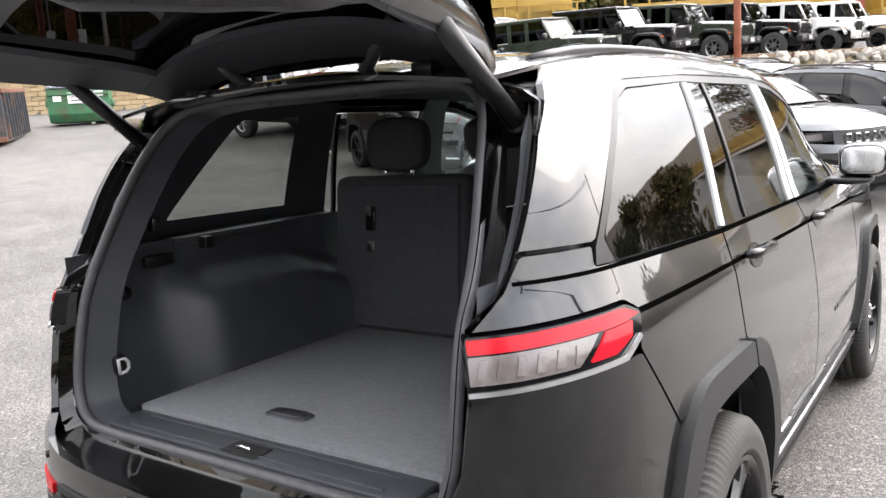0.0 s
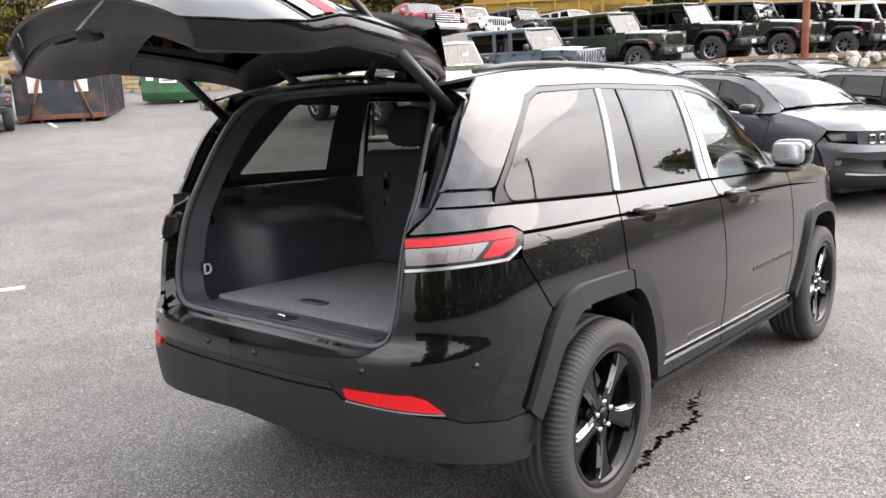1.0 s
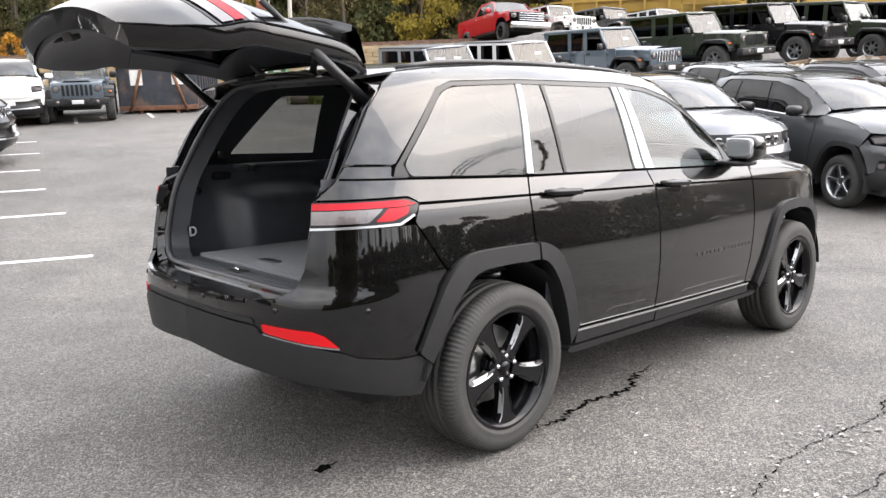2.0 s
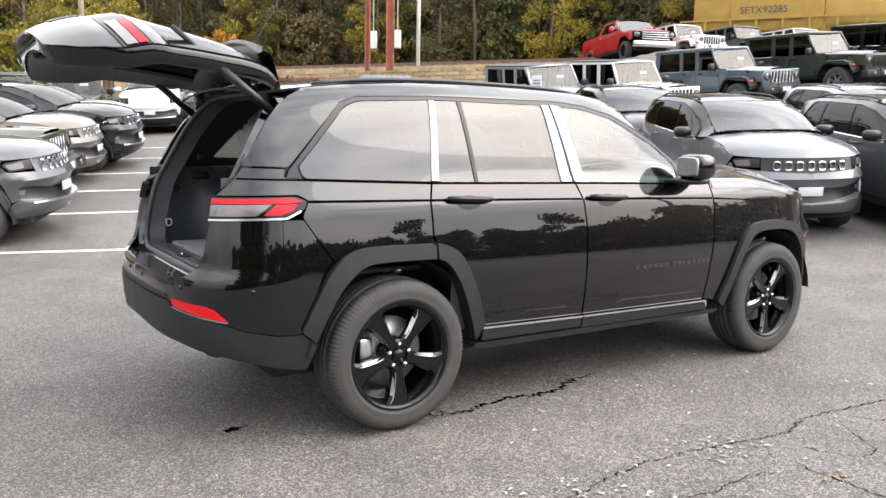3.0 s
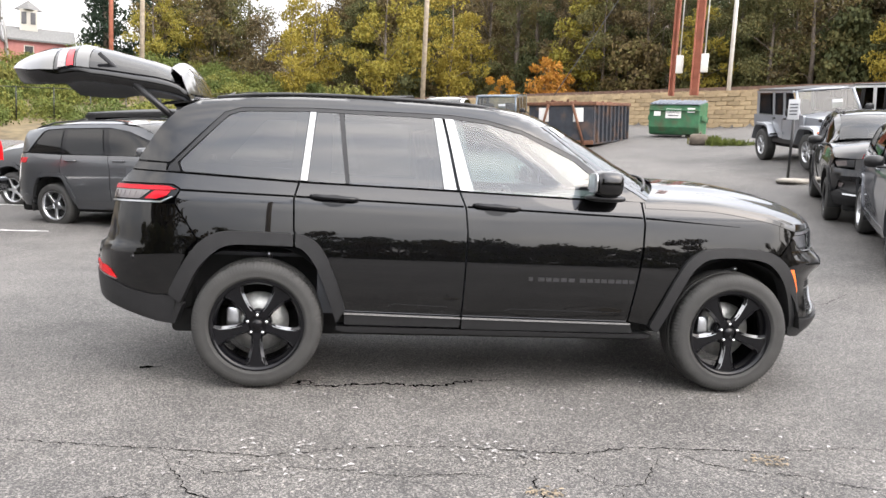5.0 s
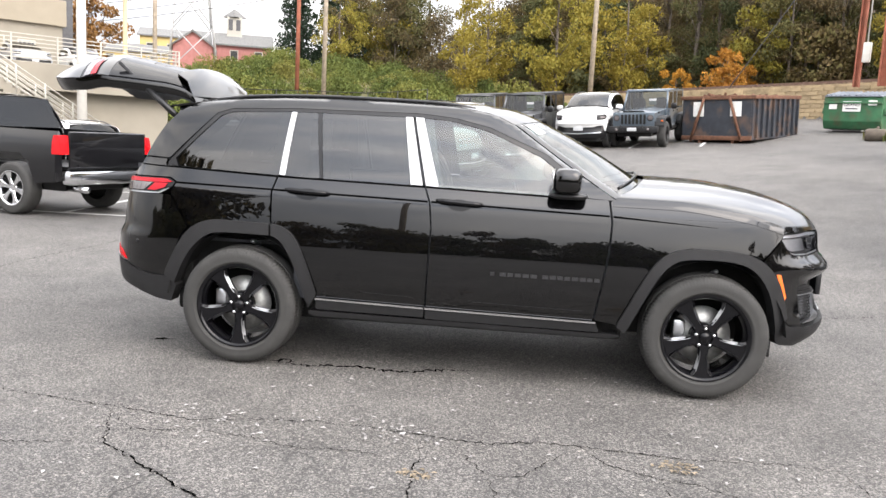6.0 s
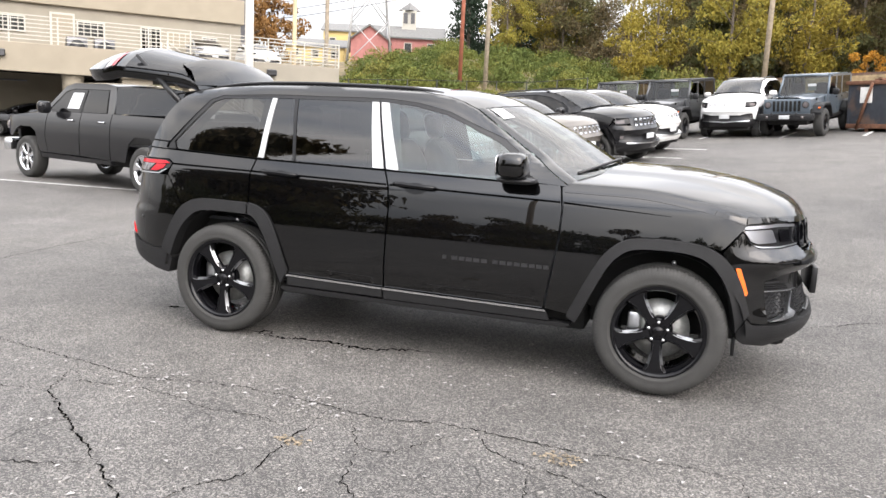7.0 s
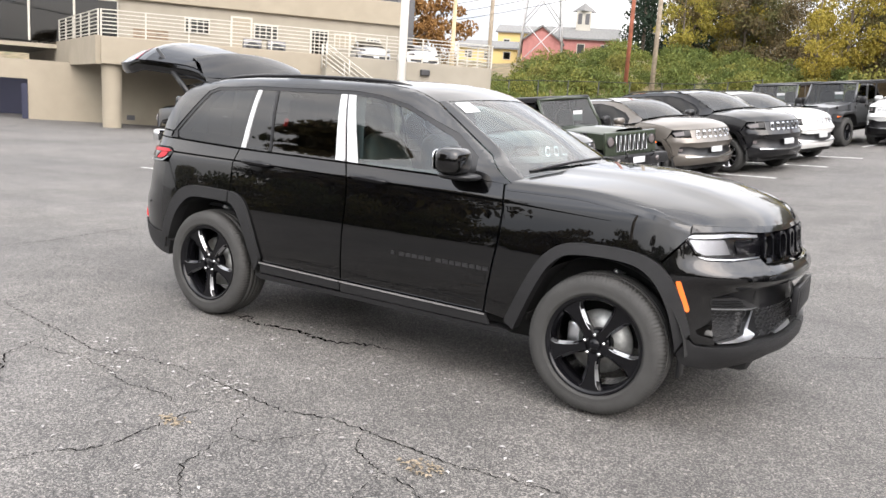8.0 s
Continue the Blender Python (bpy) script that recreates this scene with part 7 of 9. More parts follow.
        for xx, par in ((-3.1, rd), (-2.1, fd)):
            part("door_handle", tube([sh.point(S(xx - 0.6 + 0.05 * k), 1.2, -0.025, side) for k in range(5)], 0.016, 6), M_CHROME, par[side])
        part("exhaust", tube([(-6.0, side * 0.6, 0.44), (-5.6, side * 0.6, 0.46)], 0.05, 12), M_CHROME, car)
        for x in (-0.98, -4.81):
            wheel(car, x, side * 0.86, 0.415, 0.415, 0.27, 0.27, 6, rim_mat, side, "wide", False, None, turn=9 * x)
    sheet_of(car, [[Vector((x, v * w, z + (zc - z) * (1 - v * v))) for v in [-1 + j / 6 for j in range(13)]] for x, w, z, zc in ((-1.64, 0.93, 1.335, 1.40), (-0.9, 0.92, 1.28, 1.36), (-0.25, 0.86, 1.20, 1.28), (-0.06, 0.66, 1.17, 1.20))], "bonnet", body)
    sheet_of(car, [[Vector((-1.62 - 0.05 * v * v, v * 0.86, 1.36)) for v in (-1, -0.5, 0, 0.5, 1)], [Vector((-2.12 - 0.05 * v * v, v * 0.72, 1.86)) for v in (-1, -0.5, 0, 0.5, 1)]], "windscreen", M_CARGLASS)
    sheet_of(car, [[Vector((x, v * w, z + 0.04 * (1 - v * v))) for v in (-1, -0.5, 0, 0.5, 1)] for x, w, z in ((-2.12, 0.73, 1.865), (-2.5, 0.74, 1.90), (-3.4, 0.74, 1.90), (-3.72, 0.74, 1.86))], "roof", body)
    sheet_of(car, [[Vector((-3.72, v * 0.73, 1.86)) for v in (-1, 0, 1)], [Vector((-3.88, v * 0.88, 1.36)) for v in (-1, 0, 1)]], "rear_window", M_DIMGLASS)
    part("underbody", box(-5.6, -0.3, -0.7, 0.7, 0.40, 0.75, 0.04), M_UNDER, car)
    part("cabin", box(-3.8, -1.8, -0.8, 0.8, 0.75, 1.30, 0.05), M_UNDER, car)
    part("sticker", box(-2.75, -2.45, -0.905, -0.90, 1.46, 1.66, m=pose(0, 0.03, 0)), M_WHITEFILM, car, "white price sheet in the window")
    return car


def at_slot(x, y, heading, flat=False):
    """On the ground, with the slope taken over the car's own length."""
    h = radians(heading)
    f, s = Vector((math.cos(h), math.sin(h))), Vector((-math.sin(h), math.cos(h)))
    c = Vector((x, y)) - f * 2.2
    def g(p):
        return terrain(p.x, p.y)
    gx = (g(c + f * 1.4) - g(c - f * 1.4)) / 2.8
    gy = (g(c + s * 0.75) - g(c - s * 0.75)) / 1.5
    if flat:
        gx, gy = max(-0.09, min(0.09, gx)), max(-0.09, min(0.09, gy))
    z = (g(c + f * 1.4 + s * 0.75) + g(c - f * 1.4 + s * 0.75) + g(c + f * 1.4 - s * 0.75) + g(c - f * 1.4 - s * 0.75)) / 4
    base = Matrix.Translation((c.x, c.y, z)) @ pose(0, 0, 0, 0, 0, heading) @ pose(0, 0, 0, math.degrees(math.atan(gy)), -math.degrees(math.atan(gx)), 0)
    return base @ Matrix.Translation((2.2, 0, 0))


SMALL = (0.89, 0.975, 0.925)
suv("silver-grey compact SUV with a black roof and ringed grille", at_slot(7.15, 1.42, -118), P_SILVER, P_BLACK, P_SILVER, M_SATIN, "rings", SMALL, style="narrow", window_trim=M_CHROME)
suv("granite grey compact SUV with ringed grille, parked", at_slot(8.75, -0.35, -118), P_GREY, P_GREY, M_CLAD, M_SATIN, "rings", SMALL, window_trim=M_CHROME)
suv("dark grey compact SUV parked beside another", at_slot(10.4, -2.2, -118), P_GREY, P_GREY, M_CLAD, M_SATIN, "rings", SMALL)
suv("black compact SUV parked beside a sign", at_slot(8.6, 4.9, -118), P_BLACK, P_BLACK, M_CLAD, M_GLOSS, "rings", SMALL)
suv("pale silver compact SUV below the rock wall", at_slot(12.2, 2.3, -118), P_PALE, P_PALE, M_CLAD, M_SATIN, "rings", SMALL)
suv("granite grey compact SUV below the rock wall", at_slot(13.8, 0.5, -118), P_GREY, P_GREY, M_CLAD, M_SATIN, "rings", SMALL)
MID = (0.93, 0.99, 0.935)
suv("granite grey mid-size SUV with bright fog lamp rims", at_slot(-0.35, 7.1, -25), P_GREY, P_GREY, P_GREY, M_SATIN, "slots", MID)
wrangler("dark green off-roader with grey flares", at_slot(0.0, 9.3, -25), P_GREEN, M_CLAD, M_GLOSS, bright=True)
suv("taupe grey mid-size SUV in a marked bay", at_slot(0.85, 11.7, -25), P_BROWN, P_BROWN, P_BROWN, M_SATIN, "slots", MID)
suv("glossy black SUV with polished alloy wheels", at_slot(1.95, 13.4, -25), P_BLACK, P_BLACK, P_BLACK, M_CHROME, "slots", (0.98, 1, 0.99), spokes=9)
suv("white SUV in a marked bay", at_slot(2.35, 15.8, -25), P_WHITE, P_WHITE, P_WHITE, M_SATIN, "slots", MID)
suv("dark grey SUV behind another", at_slot(-6.2, 12.2, 155), P_GREY, P_GREY, P_GREY, M_SATIN, "slots", MID)
wrangler("dark grey off-roader facing the lot", at_slot(-0.1, 20.2, -100), P_GREY, M_CLAD, M_GLOSS)
wrangler("dark charcoal off-roader facing the lot", at_slot(1.35, 19.6, -108), P_GREY, M_CLAD, M_GLOSS)
suv("white boxy compact SUV with black trim", at_slot(3.6, 20.0, -108), P_WHITE, P_WHITE, M_TRIM, M_SATIN, "slots", (0.84, 0.95, 0.98))
wrangler("steel blue off-roader with a black bumper", at_slot(5.25, 19.7, -112), P_STEEL, P_STEEL, M_GLOSS)
wrangler("silver off-roader with a black top", at_slot(11.75, 10.05, -98), P_PALE, M_TRIM, M_SATIN, P_PALE)
wrangler("white off-roader with white flares", at_slot(13.85, 9.1, -96, True), P_WHITE, M_TRIM, M_SATIN, P_WHITE)
wrangler("steel blue off-roader on the terrace", at_slot(17.0, 8.45, -97, True), P_STEEL, P_STEEL, M_SATIN, bright=True)
terrace = [("dark green", P_GREEN, M_SATIN), ("black", P_BLACK, M_SATIN), ("olive green", P_GREEN, M_SATIN), ("black", P_BLACK, M_SATIN), ("white", P_WHITE, M_GLOSS), ("white", P_WHITE, M_GLOSS)]
for k, (word, colour, rim) in enumerate(terrace):
    wrangler(word + " off-roader in the terrace row", at_slot(19.4 + 2.33 * k, 7.15 - 1.25 * k, -97, True), colour, colour, rim, colour if k > 3 else None)
for k, colour in enumerate((P_WHITE, P_GREY, P_WHITE, P_WHITE, P_WHITE, P_GREY, P_WHITE)):
    wrangler(("white" if colour is P_WHITE else "dark grey") + " off-roader in the row before the train", at_slot(26.2 + 2.4 * k, 18.2 - 1.3 * k, -104, True), colour, colour if colour is P_GREY else M_TRIM, M_GLOSS, colour)
pickup("red pickup truck by the railway", at_slot(23.7, 19.2, -112, True), P_RED, M_GLOSS)
pickup("black crew-cab pickup truck with chrome wheels", at_slot(-10.5, 8.1, 164), P_BLACK, M_CHROME)

# ---- stone wall, railway, rock wall, terrace ----
M_STONE = mat("tan_wall_block", (0.36, 0.27, 0.16), rough=0.9, var=0.25, scale=3, bump=0.9, bump_scale=14, rand=0.22, island=0.22, dirt=(0.18, 0.14, 0.09), dirt_amount=0.5, dirt_scale=1.2)
M_ROCK = mat("grey_rock", (0.26, 0.24, 0.21), rough=0.9, var=0.3, scale=4, bump=0.8, bump_scale=12, island=0.35)
M_BALLAST = mat("track_ballast", (0.17, 0.14, 0.115), rough=0.95, var=0.4, scale=9, bump=1.0, bump_scale=25)
M_TIMBER = mat("weathered_timber", (0.17, 0.12, 0.08), rough=0.9, var=0.3, scale=6, bump=0.4, bump_scale=30)
M_RAIL = mat("rail_steel", (0.16, 0.10, 0.075), rough=0.6, metal=0.4, var=0.2)
LINE_P, LINE_D, LINE_N = Vector((17.5, 30.5)), Vector((-0.523, 0.852)), Vector((0.852, 0.523))


def along_line(s, d):
    p = LINE_P + LINE_D * s + LINE_N * d
    return p


def stone_wall():
    wall = thing("stone_wall", "tan split-block retaining wall below the railway", "wall", kind="structure")
    rng = random.Random(3)
    ang = math.degrees(math.atan2(LINE_D.y, LINE_D.x))
    mesh_list = []
    for k in range(6):
        bm = box(-0.30, 0.30, -0.15, 0.15, -0.1, 0.1, 0.018, 1)
        for v in bm.verts:
            v.co += Vector((rng.uniform(-1, 1) * 0.006, rng.uniform(-1, 1) * 0.02, rng.uniform(-1, 1) * 0.006))
        mesh_list.append(link(bm, "block", M_STONE, smooth=False))
    count = 0
    rest = bmesh.new()
    for row in range(16):
        z = 4.88 - 0.2 * (row + 0.5)
        for k in range(-28, 62):
            s = k * 0.61 + (0.305 if row % 2 else 0)
            p = along_line(s, 0.12 + 0.012 * row * 0 + rng.uniform(-0.01, 0.01))
            if terrain(p.x - 0.6 * LINE_N.x, p.y - 0.6 * LINE_N.y) > z + 0.15:
                continue
            m = Matrix.Translation((p.x, p.y, z)) @ pose(0, 0, 0, 0, 0, ang + 180)
            if count < 290 and -12 < s < 6:
                ob = new("block", mesh_list[rng.randrange(6)])
                ob.parent = wall
                ob.matrix_local = m
                count += 1
            else:
                bm_box(rest, -0.30, 0.30, -0.15, 0.15, -0.097, 0.097, m=m @ Matrix.Translation((0, rng.uniform(-0.015, 0.015), 0)))
    ob = part("wall_blocks", rest, M_STONE, wall, smooth=False)
    tagged(ob, kind="stuff")
    # backing and capping
    for s0, s1 in ((-18, 40),):
        a = along_line(s0, 0.30)
        b = along_line(s1, 0.30)
        part("backing", box(0, (b - a).length, -0.14, 0.10, 0, 3.6, m=Matrix.Translation((a.x, a.y, 1.25)) @ pose(0, 0, 0, 0, 0, ang)), M_TIMBER, wall)
        part("capping", box(0, (b - a).length, -0.05, 0.32, 3.62, 3.70, 0.02, m=Matrix.Translation((a.x, a.y, 1.25)) @ pose(0, 0, 0, 0, 0, ang)), M_STONE, wall)


stone_wall()


def railway():
    ang = math.degrees(math.atan2(LINE_D.y, LINE_D.x))
    for n, d in (("near", 3.0), ("far", 7.0)):
        track = thing("railway_track", "rusty railway track on ballast above the wall", "railway", kind="structure")
        a = along_line(-90, d)
        m = Matrix.Translation((a.x, a.y, 4.86)) @ pose(0, 0, 0, 0, 0, ang)
        bm = bmesh.new()
        rows = [[Vector((x, y, z)) for y, z in ((-1.9, 0.0), (-1.3, 0.28), (1.3, 0.28), (1.9, 0.0))] for x in (0, 60, 120, 220)]
        bm_grid(bm, rows)
        bmesh.ops.recalc_face_normals(bm, faces=bm.faces)
        for v in bm.verts:
            v.co = m @ v.co
        part("ballast", bm, M_BALLAST, track)
        for y in (-0.72, 0.72):
            part("rail", box(0, 220, y - 0.035, y + 0.035, 0.36, 0.52, m=m), M_RAIL, track)
        sleepers = bmesh.new()
        for k in range(0, 200):
            bm_box(sleepers, 20 + 0.65 * k, 20.24 + 0.65 * k, -1.25, 1.25, 0.22, 0.36, m=m)
        tagged(part("sleepers", sleepers, M_TIMBER, track, smooth=False), kind="stuff")


railway()


def rock_heap():
    """The rock-faced edge of the terrace."""
    rng = random.Random(8)
    d, n = Vector((0.88, -0.475)), Vector((0.475, 0.88))
    base = Vector((16.3, 8.2))
    wall = thing("rock_wall", "rough grey rock wall holding up the terrace", "wall", kind="structure")
    def rock(bm, c, r):
        made = bmesh.ops.create_icosphere(bm, subdivisions=1, radius=1.0)["verts"]
        q = Euler((rng.uniform(0, 3), rng.uniform(0, 3), rng.uniform(0, 3))).to_matrix()
        s = Vector((r * rng.uniform(0.8, 1.5), r * rng.uniform(0.7, 1.2), r * rng.uniform(0.5, 0.9)))
        for v in made:
            v.co = c + q @ Vector((v.co.x * s.x, v.co.y * s.y, v.co.z * s.z)) * rng.uniform(0.85, 1.12)
    rest = bmesh.new()
    count = 0
    for k in range(700):
        s = rng.uniform(-1.5, 24)
        t = rng.uniform(-0.75, 0.38)
        p = base + d * s + n * t
        z = terrain(p.x, p.y)
        r = rng.uniform(0.09, 0.24)
        if count < 200 and 2 < s < 12 and t > -0.5:
            bm = bmesh.new()
            rock(bm, Vector((p.x, p.y, z + r * 0.15)), r)
            part("rock", bm, M_ROCK, wall, smooth=False)
            count += 1
        else:
            rock(rest, Vector((p.x, p.y, z + r * 0.15)), r)
    tagged(part("rubble", rest, M_ROCK, wall, smooth=False), kind="stuff")
    for k in range(9):
        a, b = base + d * (k * 2.7 - 0.5) + n * 0.55, base + d * (k * 2.7 + 2.1) + n * 0.55
        bm = box(0, (b - a).length, -0.09, 0.09, 0, 0.18, 0.012, 1, m=Matrix.Translation((a.x, a.y, terrain(a.x, a.y))) @ pose(0, 0, 0, 0, -math.degrees(math.atan2(terrain(b.x, b.y) - terrain(a.x, a.y), (b - a).length)), math.degrees(math.atan2(d.y, d.x))))
        solo("kerb_timber", bm, M_TIMBER, "weathered timber kerb on the terrace edge", "timber", "terrace kerb timbers")


rock_heap()

# ---- bins ----
M_GREENBIN = mat("green_bin_paint", (0.035, 0.13, 0.06), rough=0.55, var=0.2, scale=4, dirt=(0.10, 0.07, 0.04), dirt_amount=0.6, dirt_scale=3, bump=0.1)
M_BLUEBIN = mat("dark_skip_paint", (0.028, 0.032, 0.04), rough=0.6, var=0.25, scale=4, dirt=(0.14, 0.08, 0.05), dirt_amount=0.8, dirt_scale=2.2, bump=0.15)
M_PAPER = mat("faded_notice", (0.7, 0.69, 0.66), rough=0.8, var=0.08)
M_INK = mat("dark_print", (0.05, 0.05, 0.06), rough=0.8)
M_LID = mat("grey_bin_lid", (0.16, 0.18, 0.21), rough=0.5, var=0.15)


def words(text, size, m, material, parent, depth=0.004):
    cu = bpy.data.curves.new("lettering", "FONT")
    cu.body, cu.size, cu.extrude, cu.align_x, cu.align_y = text, size, depth, "CENTER", "CENTER"
    ob = new("lettering", cu)
    dg = bpy.context.evaluated_depsgraph_get()
    me = bpy.data.meshes.new_from_object(ob.evaluated_get(dg))
    bpy.data.objects.remove(ob)
    me.materials.clear()
    me.materials.append(material)
    o = new("lettering", me)
    o.parent = parent
    o.matrix_local = m
    return o


def green_bin():
    m = Matrix.Translation((0, 0, 0)) @ stand(13.9, 24.6, -38)
    m = Matrix.Translation((13.9, 24.6, terrain(13.9, 24.6))) @ pose(0, 0, 0, 0, 0, -38)
    bin_ = thing("waste_bin", "dented green metal waste bin with a grey lid", "bin", m)
    bm = bmesh.new()
    rows = [[Vector((-0.95, -0.55, z0)), Vector((0.95, -0.55, z0)), Vector((0.95, 0.75, z0)), Vector((-0.95, 0.75, z0))] for z0 in (0.10, 0.16)]
    prof = [(-0.45, 0.08), (-0.62, 0.35), (-0.66, 1.15), (-0.66, 1.20), (0.70, 1.42), (0.70, 0.08)]
    a = [bm.verts.new((-0.98, y, z)) for y, z in prof]
    b = [bm.verts.new((0.98, y, z)) for y, z in prof]
    bm.faces.new(a), bm.faces.new(b[::-1])
    for i in range(len(prof)):
        j = (i + 1) % len(prof)
        bm.faces.new((a[j], a[i], b[i], b[j]))
    bmesh.ops.recalc_face_normals(bm, faces=bm.faces)
    bmesh.ops.bevel(bm, geom=bm.edges[:], offset=0.02, segments=1, affect="EDGES")
    body = part("body", bm, M_GREENBIN, bin_, smooth=False)
    for side in (-1, 1):
        part("fork_pocket", box(side * 0.98 - 0.08, side * 0.98 + 0.08, -0.50, 0.55, 0.62, 0.82, 0.01), M_GREENBIN, body)
    part("front_rib", box(-0.98, 0.98, -0.72, -0.65, 0.98, 1.04, 0.008), M_GREENBIN, body)
    for x0 in (-0.97, 0.01):
        lid = part("lid", box(x0, x0 + 0.96, -0.72, 0.70, 0, 0.035, 0.01, m=Matrix.Translation((0, 0, 1.335)) @ pose(0, 0, 0, 9.5, 0, 0)), M_LID, bin_, "grey plastic lid")
        for k in range(6):
            part("lid_rib", box(x0 + 0.06 + 0.15 * k, x0 + 0.12 + 0.15 * k, -0.72, 0.68, 0.035, 0.075, 0.01, m=Matrix.Translation((0, 0, 1.335)) @ pose(0, 0, 0, 9.5, 0, 0)), M_LID, lid)
    sign = part("sign", box(-0.32, 0.28, -0.685, -0.665, 0.70, 1.06), M_PAPER, body, "white sign")
    words("GRAND", 0.15, pose(-0.02, -0.69, 0.93, 90, 0, 0), M_INK, sign)
    part("printed_bar", box(-0.22, 0.18, -0.690, -0.684, 0.78, 0.82), M_INK, sign)
    part("label", box(-0.78, -0.52, -0.685, -0.665, 0.78, 0.96), M_PAPER, body)
    part("label", box(0.52, 0.80, -0.685, -0.665, 0.92, 1.10), M_PAPER, body)


green_bin()


def skip():
    x, y = 8.15, 21.1
    m = Matrix.Translation((x, y, terrain(x, y) + 0.02)) @ pose(0, 0, 0, -1.5, -4.0, 55)
    ob = thing("skip", "long dark steel roll-off skip, rusty at the foot", "skip", m)
    L, W, H = 4.6, 2.35, 1.45
    for name, b in (("side_wall", (0, L, -W / 2, -W / 2 + 0.06, 0.15, H)), ("side_wall", (0, L, W / 2 - 0.06, W / 2, 0.15, H)), ("end_wall", (0, 0.06, -W / 2 + 0.06, W / 2 - 0.06, 0.15, H)), ("end_wall", (L - 0.06, L, -W / 2 + 0.06, W / 2 - 0.06, 0.15, H)), ("base", (0, L, -W / 2, W / 2, 0.08, 0.15))):
        part(name, box(*b, 0.008, 1), M_BLUEBIN, ob)
    for k in range(9):
        xx = 0.25 + 0.51 * k
        for s in (-1, 1):
            part("rib", box(xx - 0.04, xx + 0.04, min(s * W / 2, s * (W / 2 + 0.08)), max(s * W / 2, s * (W / 2 + 0.08)), 0.15, H - 0.05, 0.008, 1), M_BLUEBIN, ob)
    for s in (-1, 1):
        part("top_rail", box(-0.05, L, s * W / 2 - 0.07, s * W / 2 + 0.07, H - 0.06, H + 0.06, 0.015), M_RUST, ob, "rusty top rail")
        part("end_brace", tube([(-0.06, s * 0.85, 0.05), (-0.08, s * 0.42, H)], 0.045, 6), M_RUST, ob)
        part("notice", box(-0.02, -0.006, s * 0.62 - 0.18, s * 0.62 + 0.18, 0.85, 1.32), M_PAPER, ob, "white notice")
        part("runner", box(0, L, s * 0.55 - 0.05, s * 0.55 + 0.05, -0.08, 0.08), M_RUST, ob)
    part("end_rail", box(-0.06, 0.06, -W / 2, W / 2, H - 0.06, H + 0.06, 0.015), M_RUST, ob)
    part("end_rail", box(-0.06, 0.0, -W / 2, W / 2, 0.08, 0.22, 0.015), M_RUST, ob)
    # scrap on top
    rng = random.Random(5)
    load = bmesh.new()
    for k in range(40):
        bm_box(load, -0.3, 0.3, -0.04, 0.04, -0.03, 0.03, m=Matrix.Translation((rng.uniform(0.4, L - 0.4), rng.uniform(-0.9, 0.9), H - 0.05 + rng.uniform(0, 0.12))) @ Euler((rng.uniform(-0.3, 0.3), rng.uniform(-0.3, 0.3), rng.uniform(0, 3))).to_matrix().to_4x4())
    solo("scrap_load", load, M_RUST, "tangled rusty scrap lying in the skip", "scrap", kind="stuff", smooth=False, m=m)


skip()

# ---- poles and wires ----
M_WOODPOLE = mat("pole_wood", (0.30, 0.25, 0.19), rough=0.9, var=0.25, scale=5, bump=0.4, bump_scale=30)
M_REDSTEEL = mat("red_oxide_steel", (0.30, 0.10, 0.06), rough=0.8, var=0.25, scale=3, dirt=(0.16, 0.08, 0.05), dirt_amount=0.6)
M_PALEPOLE = mat("pale_pole_paint", (0.62, 0.60, 0.55), rough=0.6, var=0.08, scale=3)
M_LAMPPOLE = mat("buff_pole_paint", (0.42, 0.33, 0.20), rough=0.6, var=0.1, scale=3)
M_CABLE = mat("cable", (0.02, 0.02, 0.022), rough=0.7)


def pole(name, x, y, z0, z1, r, mt, label, arms=0, turn=0.0, lean=0.0):
    ob = thing(name, label, "pole", Matrix.Translation((x, y, z0)) @ pose(0, 0, 0, 0, lean, turn))
    part("shaft", tube([(0, 0, -0.4), (0, 0, (z1 - z0) * 0.5), (0, 0, z1 - z0)], [r, r * 0.92, r * 0.8], 10), mt, ob)
    for k in range(arms):
        arm = part("crossarm", box(-0.06, 0.06, -1.25, 1.25, z1 - z0 - 0.5 - 0.9 * k, z1 - z0 - 0.38 - 0.9 * k, 0.01), M_TIMBER, ob)
        for yy in (-1.1, -0.4, 0.4, 1.1):
            part("insulator", tube([(0, yy, z1 - z0 - 0.38 - 0.9 * k), (0, yy, z1 - z0 - 0.2 - 0.9 * k)], 0.04, 8), M_CLAD, arm)
    return ob


pole("utility_pole", 6.1, 47.5, terrain(6.1, 47.5), 17.0, 0.17, M_WOODPOLE, "pale wooden utility pole behind the railway", 2, 120)
pole("utility_pole", -12.9, 52.0, terrain(-12.9, 52), 16.5, 0.17, M_WOODPOLE, "pale wooden utility pole on the vine bank", 2, 120)
pole("steel_pole", -15.2, 53.0, terrain(-15.2, 53.0), 17.0, 0.16, M_REDSTEEL, "rust-red steel pole on the vine bank")
pole("light_pole", -15.2, 23.6, terrain(-15.2, 23.6), 11.5, 0.19, M_PALEPOLE, "tall white light pole beside the deck")
pole("steel_pole", 22.8, 4.75, terrain(22.8, 4.75), 9.5, 0.11, M_REDSTEEL, "brown steel post on the terrace edge")
pole("thin_pole", 18.6, 29.8, 4.9, 13.0, 0.10, M_PALEPOLE, "thin pale pole beside the red posts")
pole("utility_pole", -22.0, 44.0, terrain(-22, 44), 14.0, 0.15, M_WOODPOLE, "wooden utility pole beyond the deck", 1, 60)
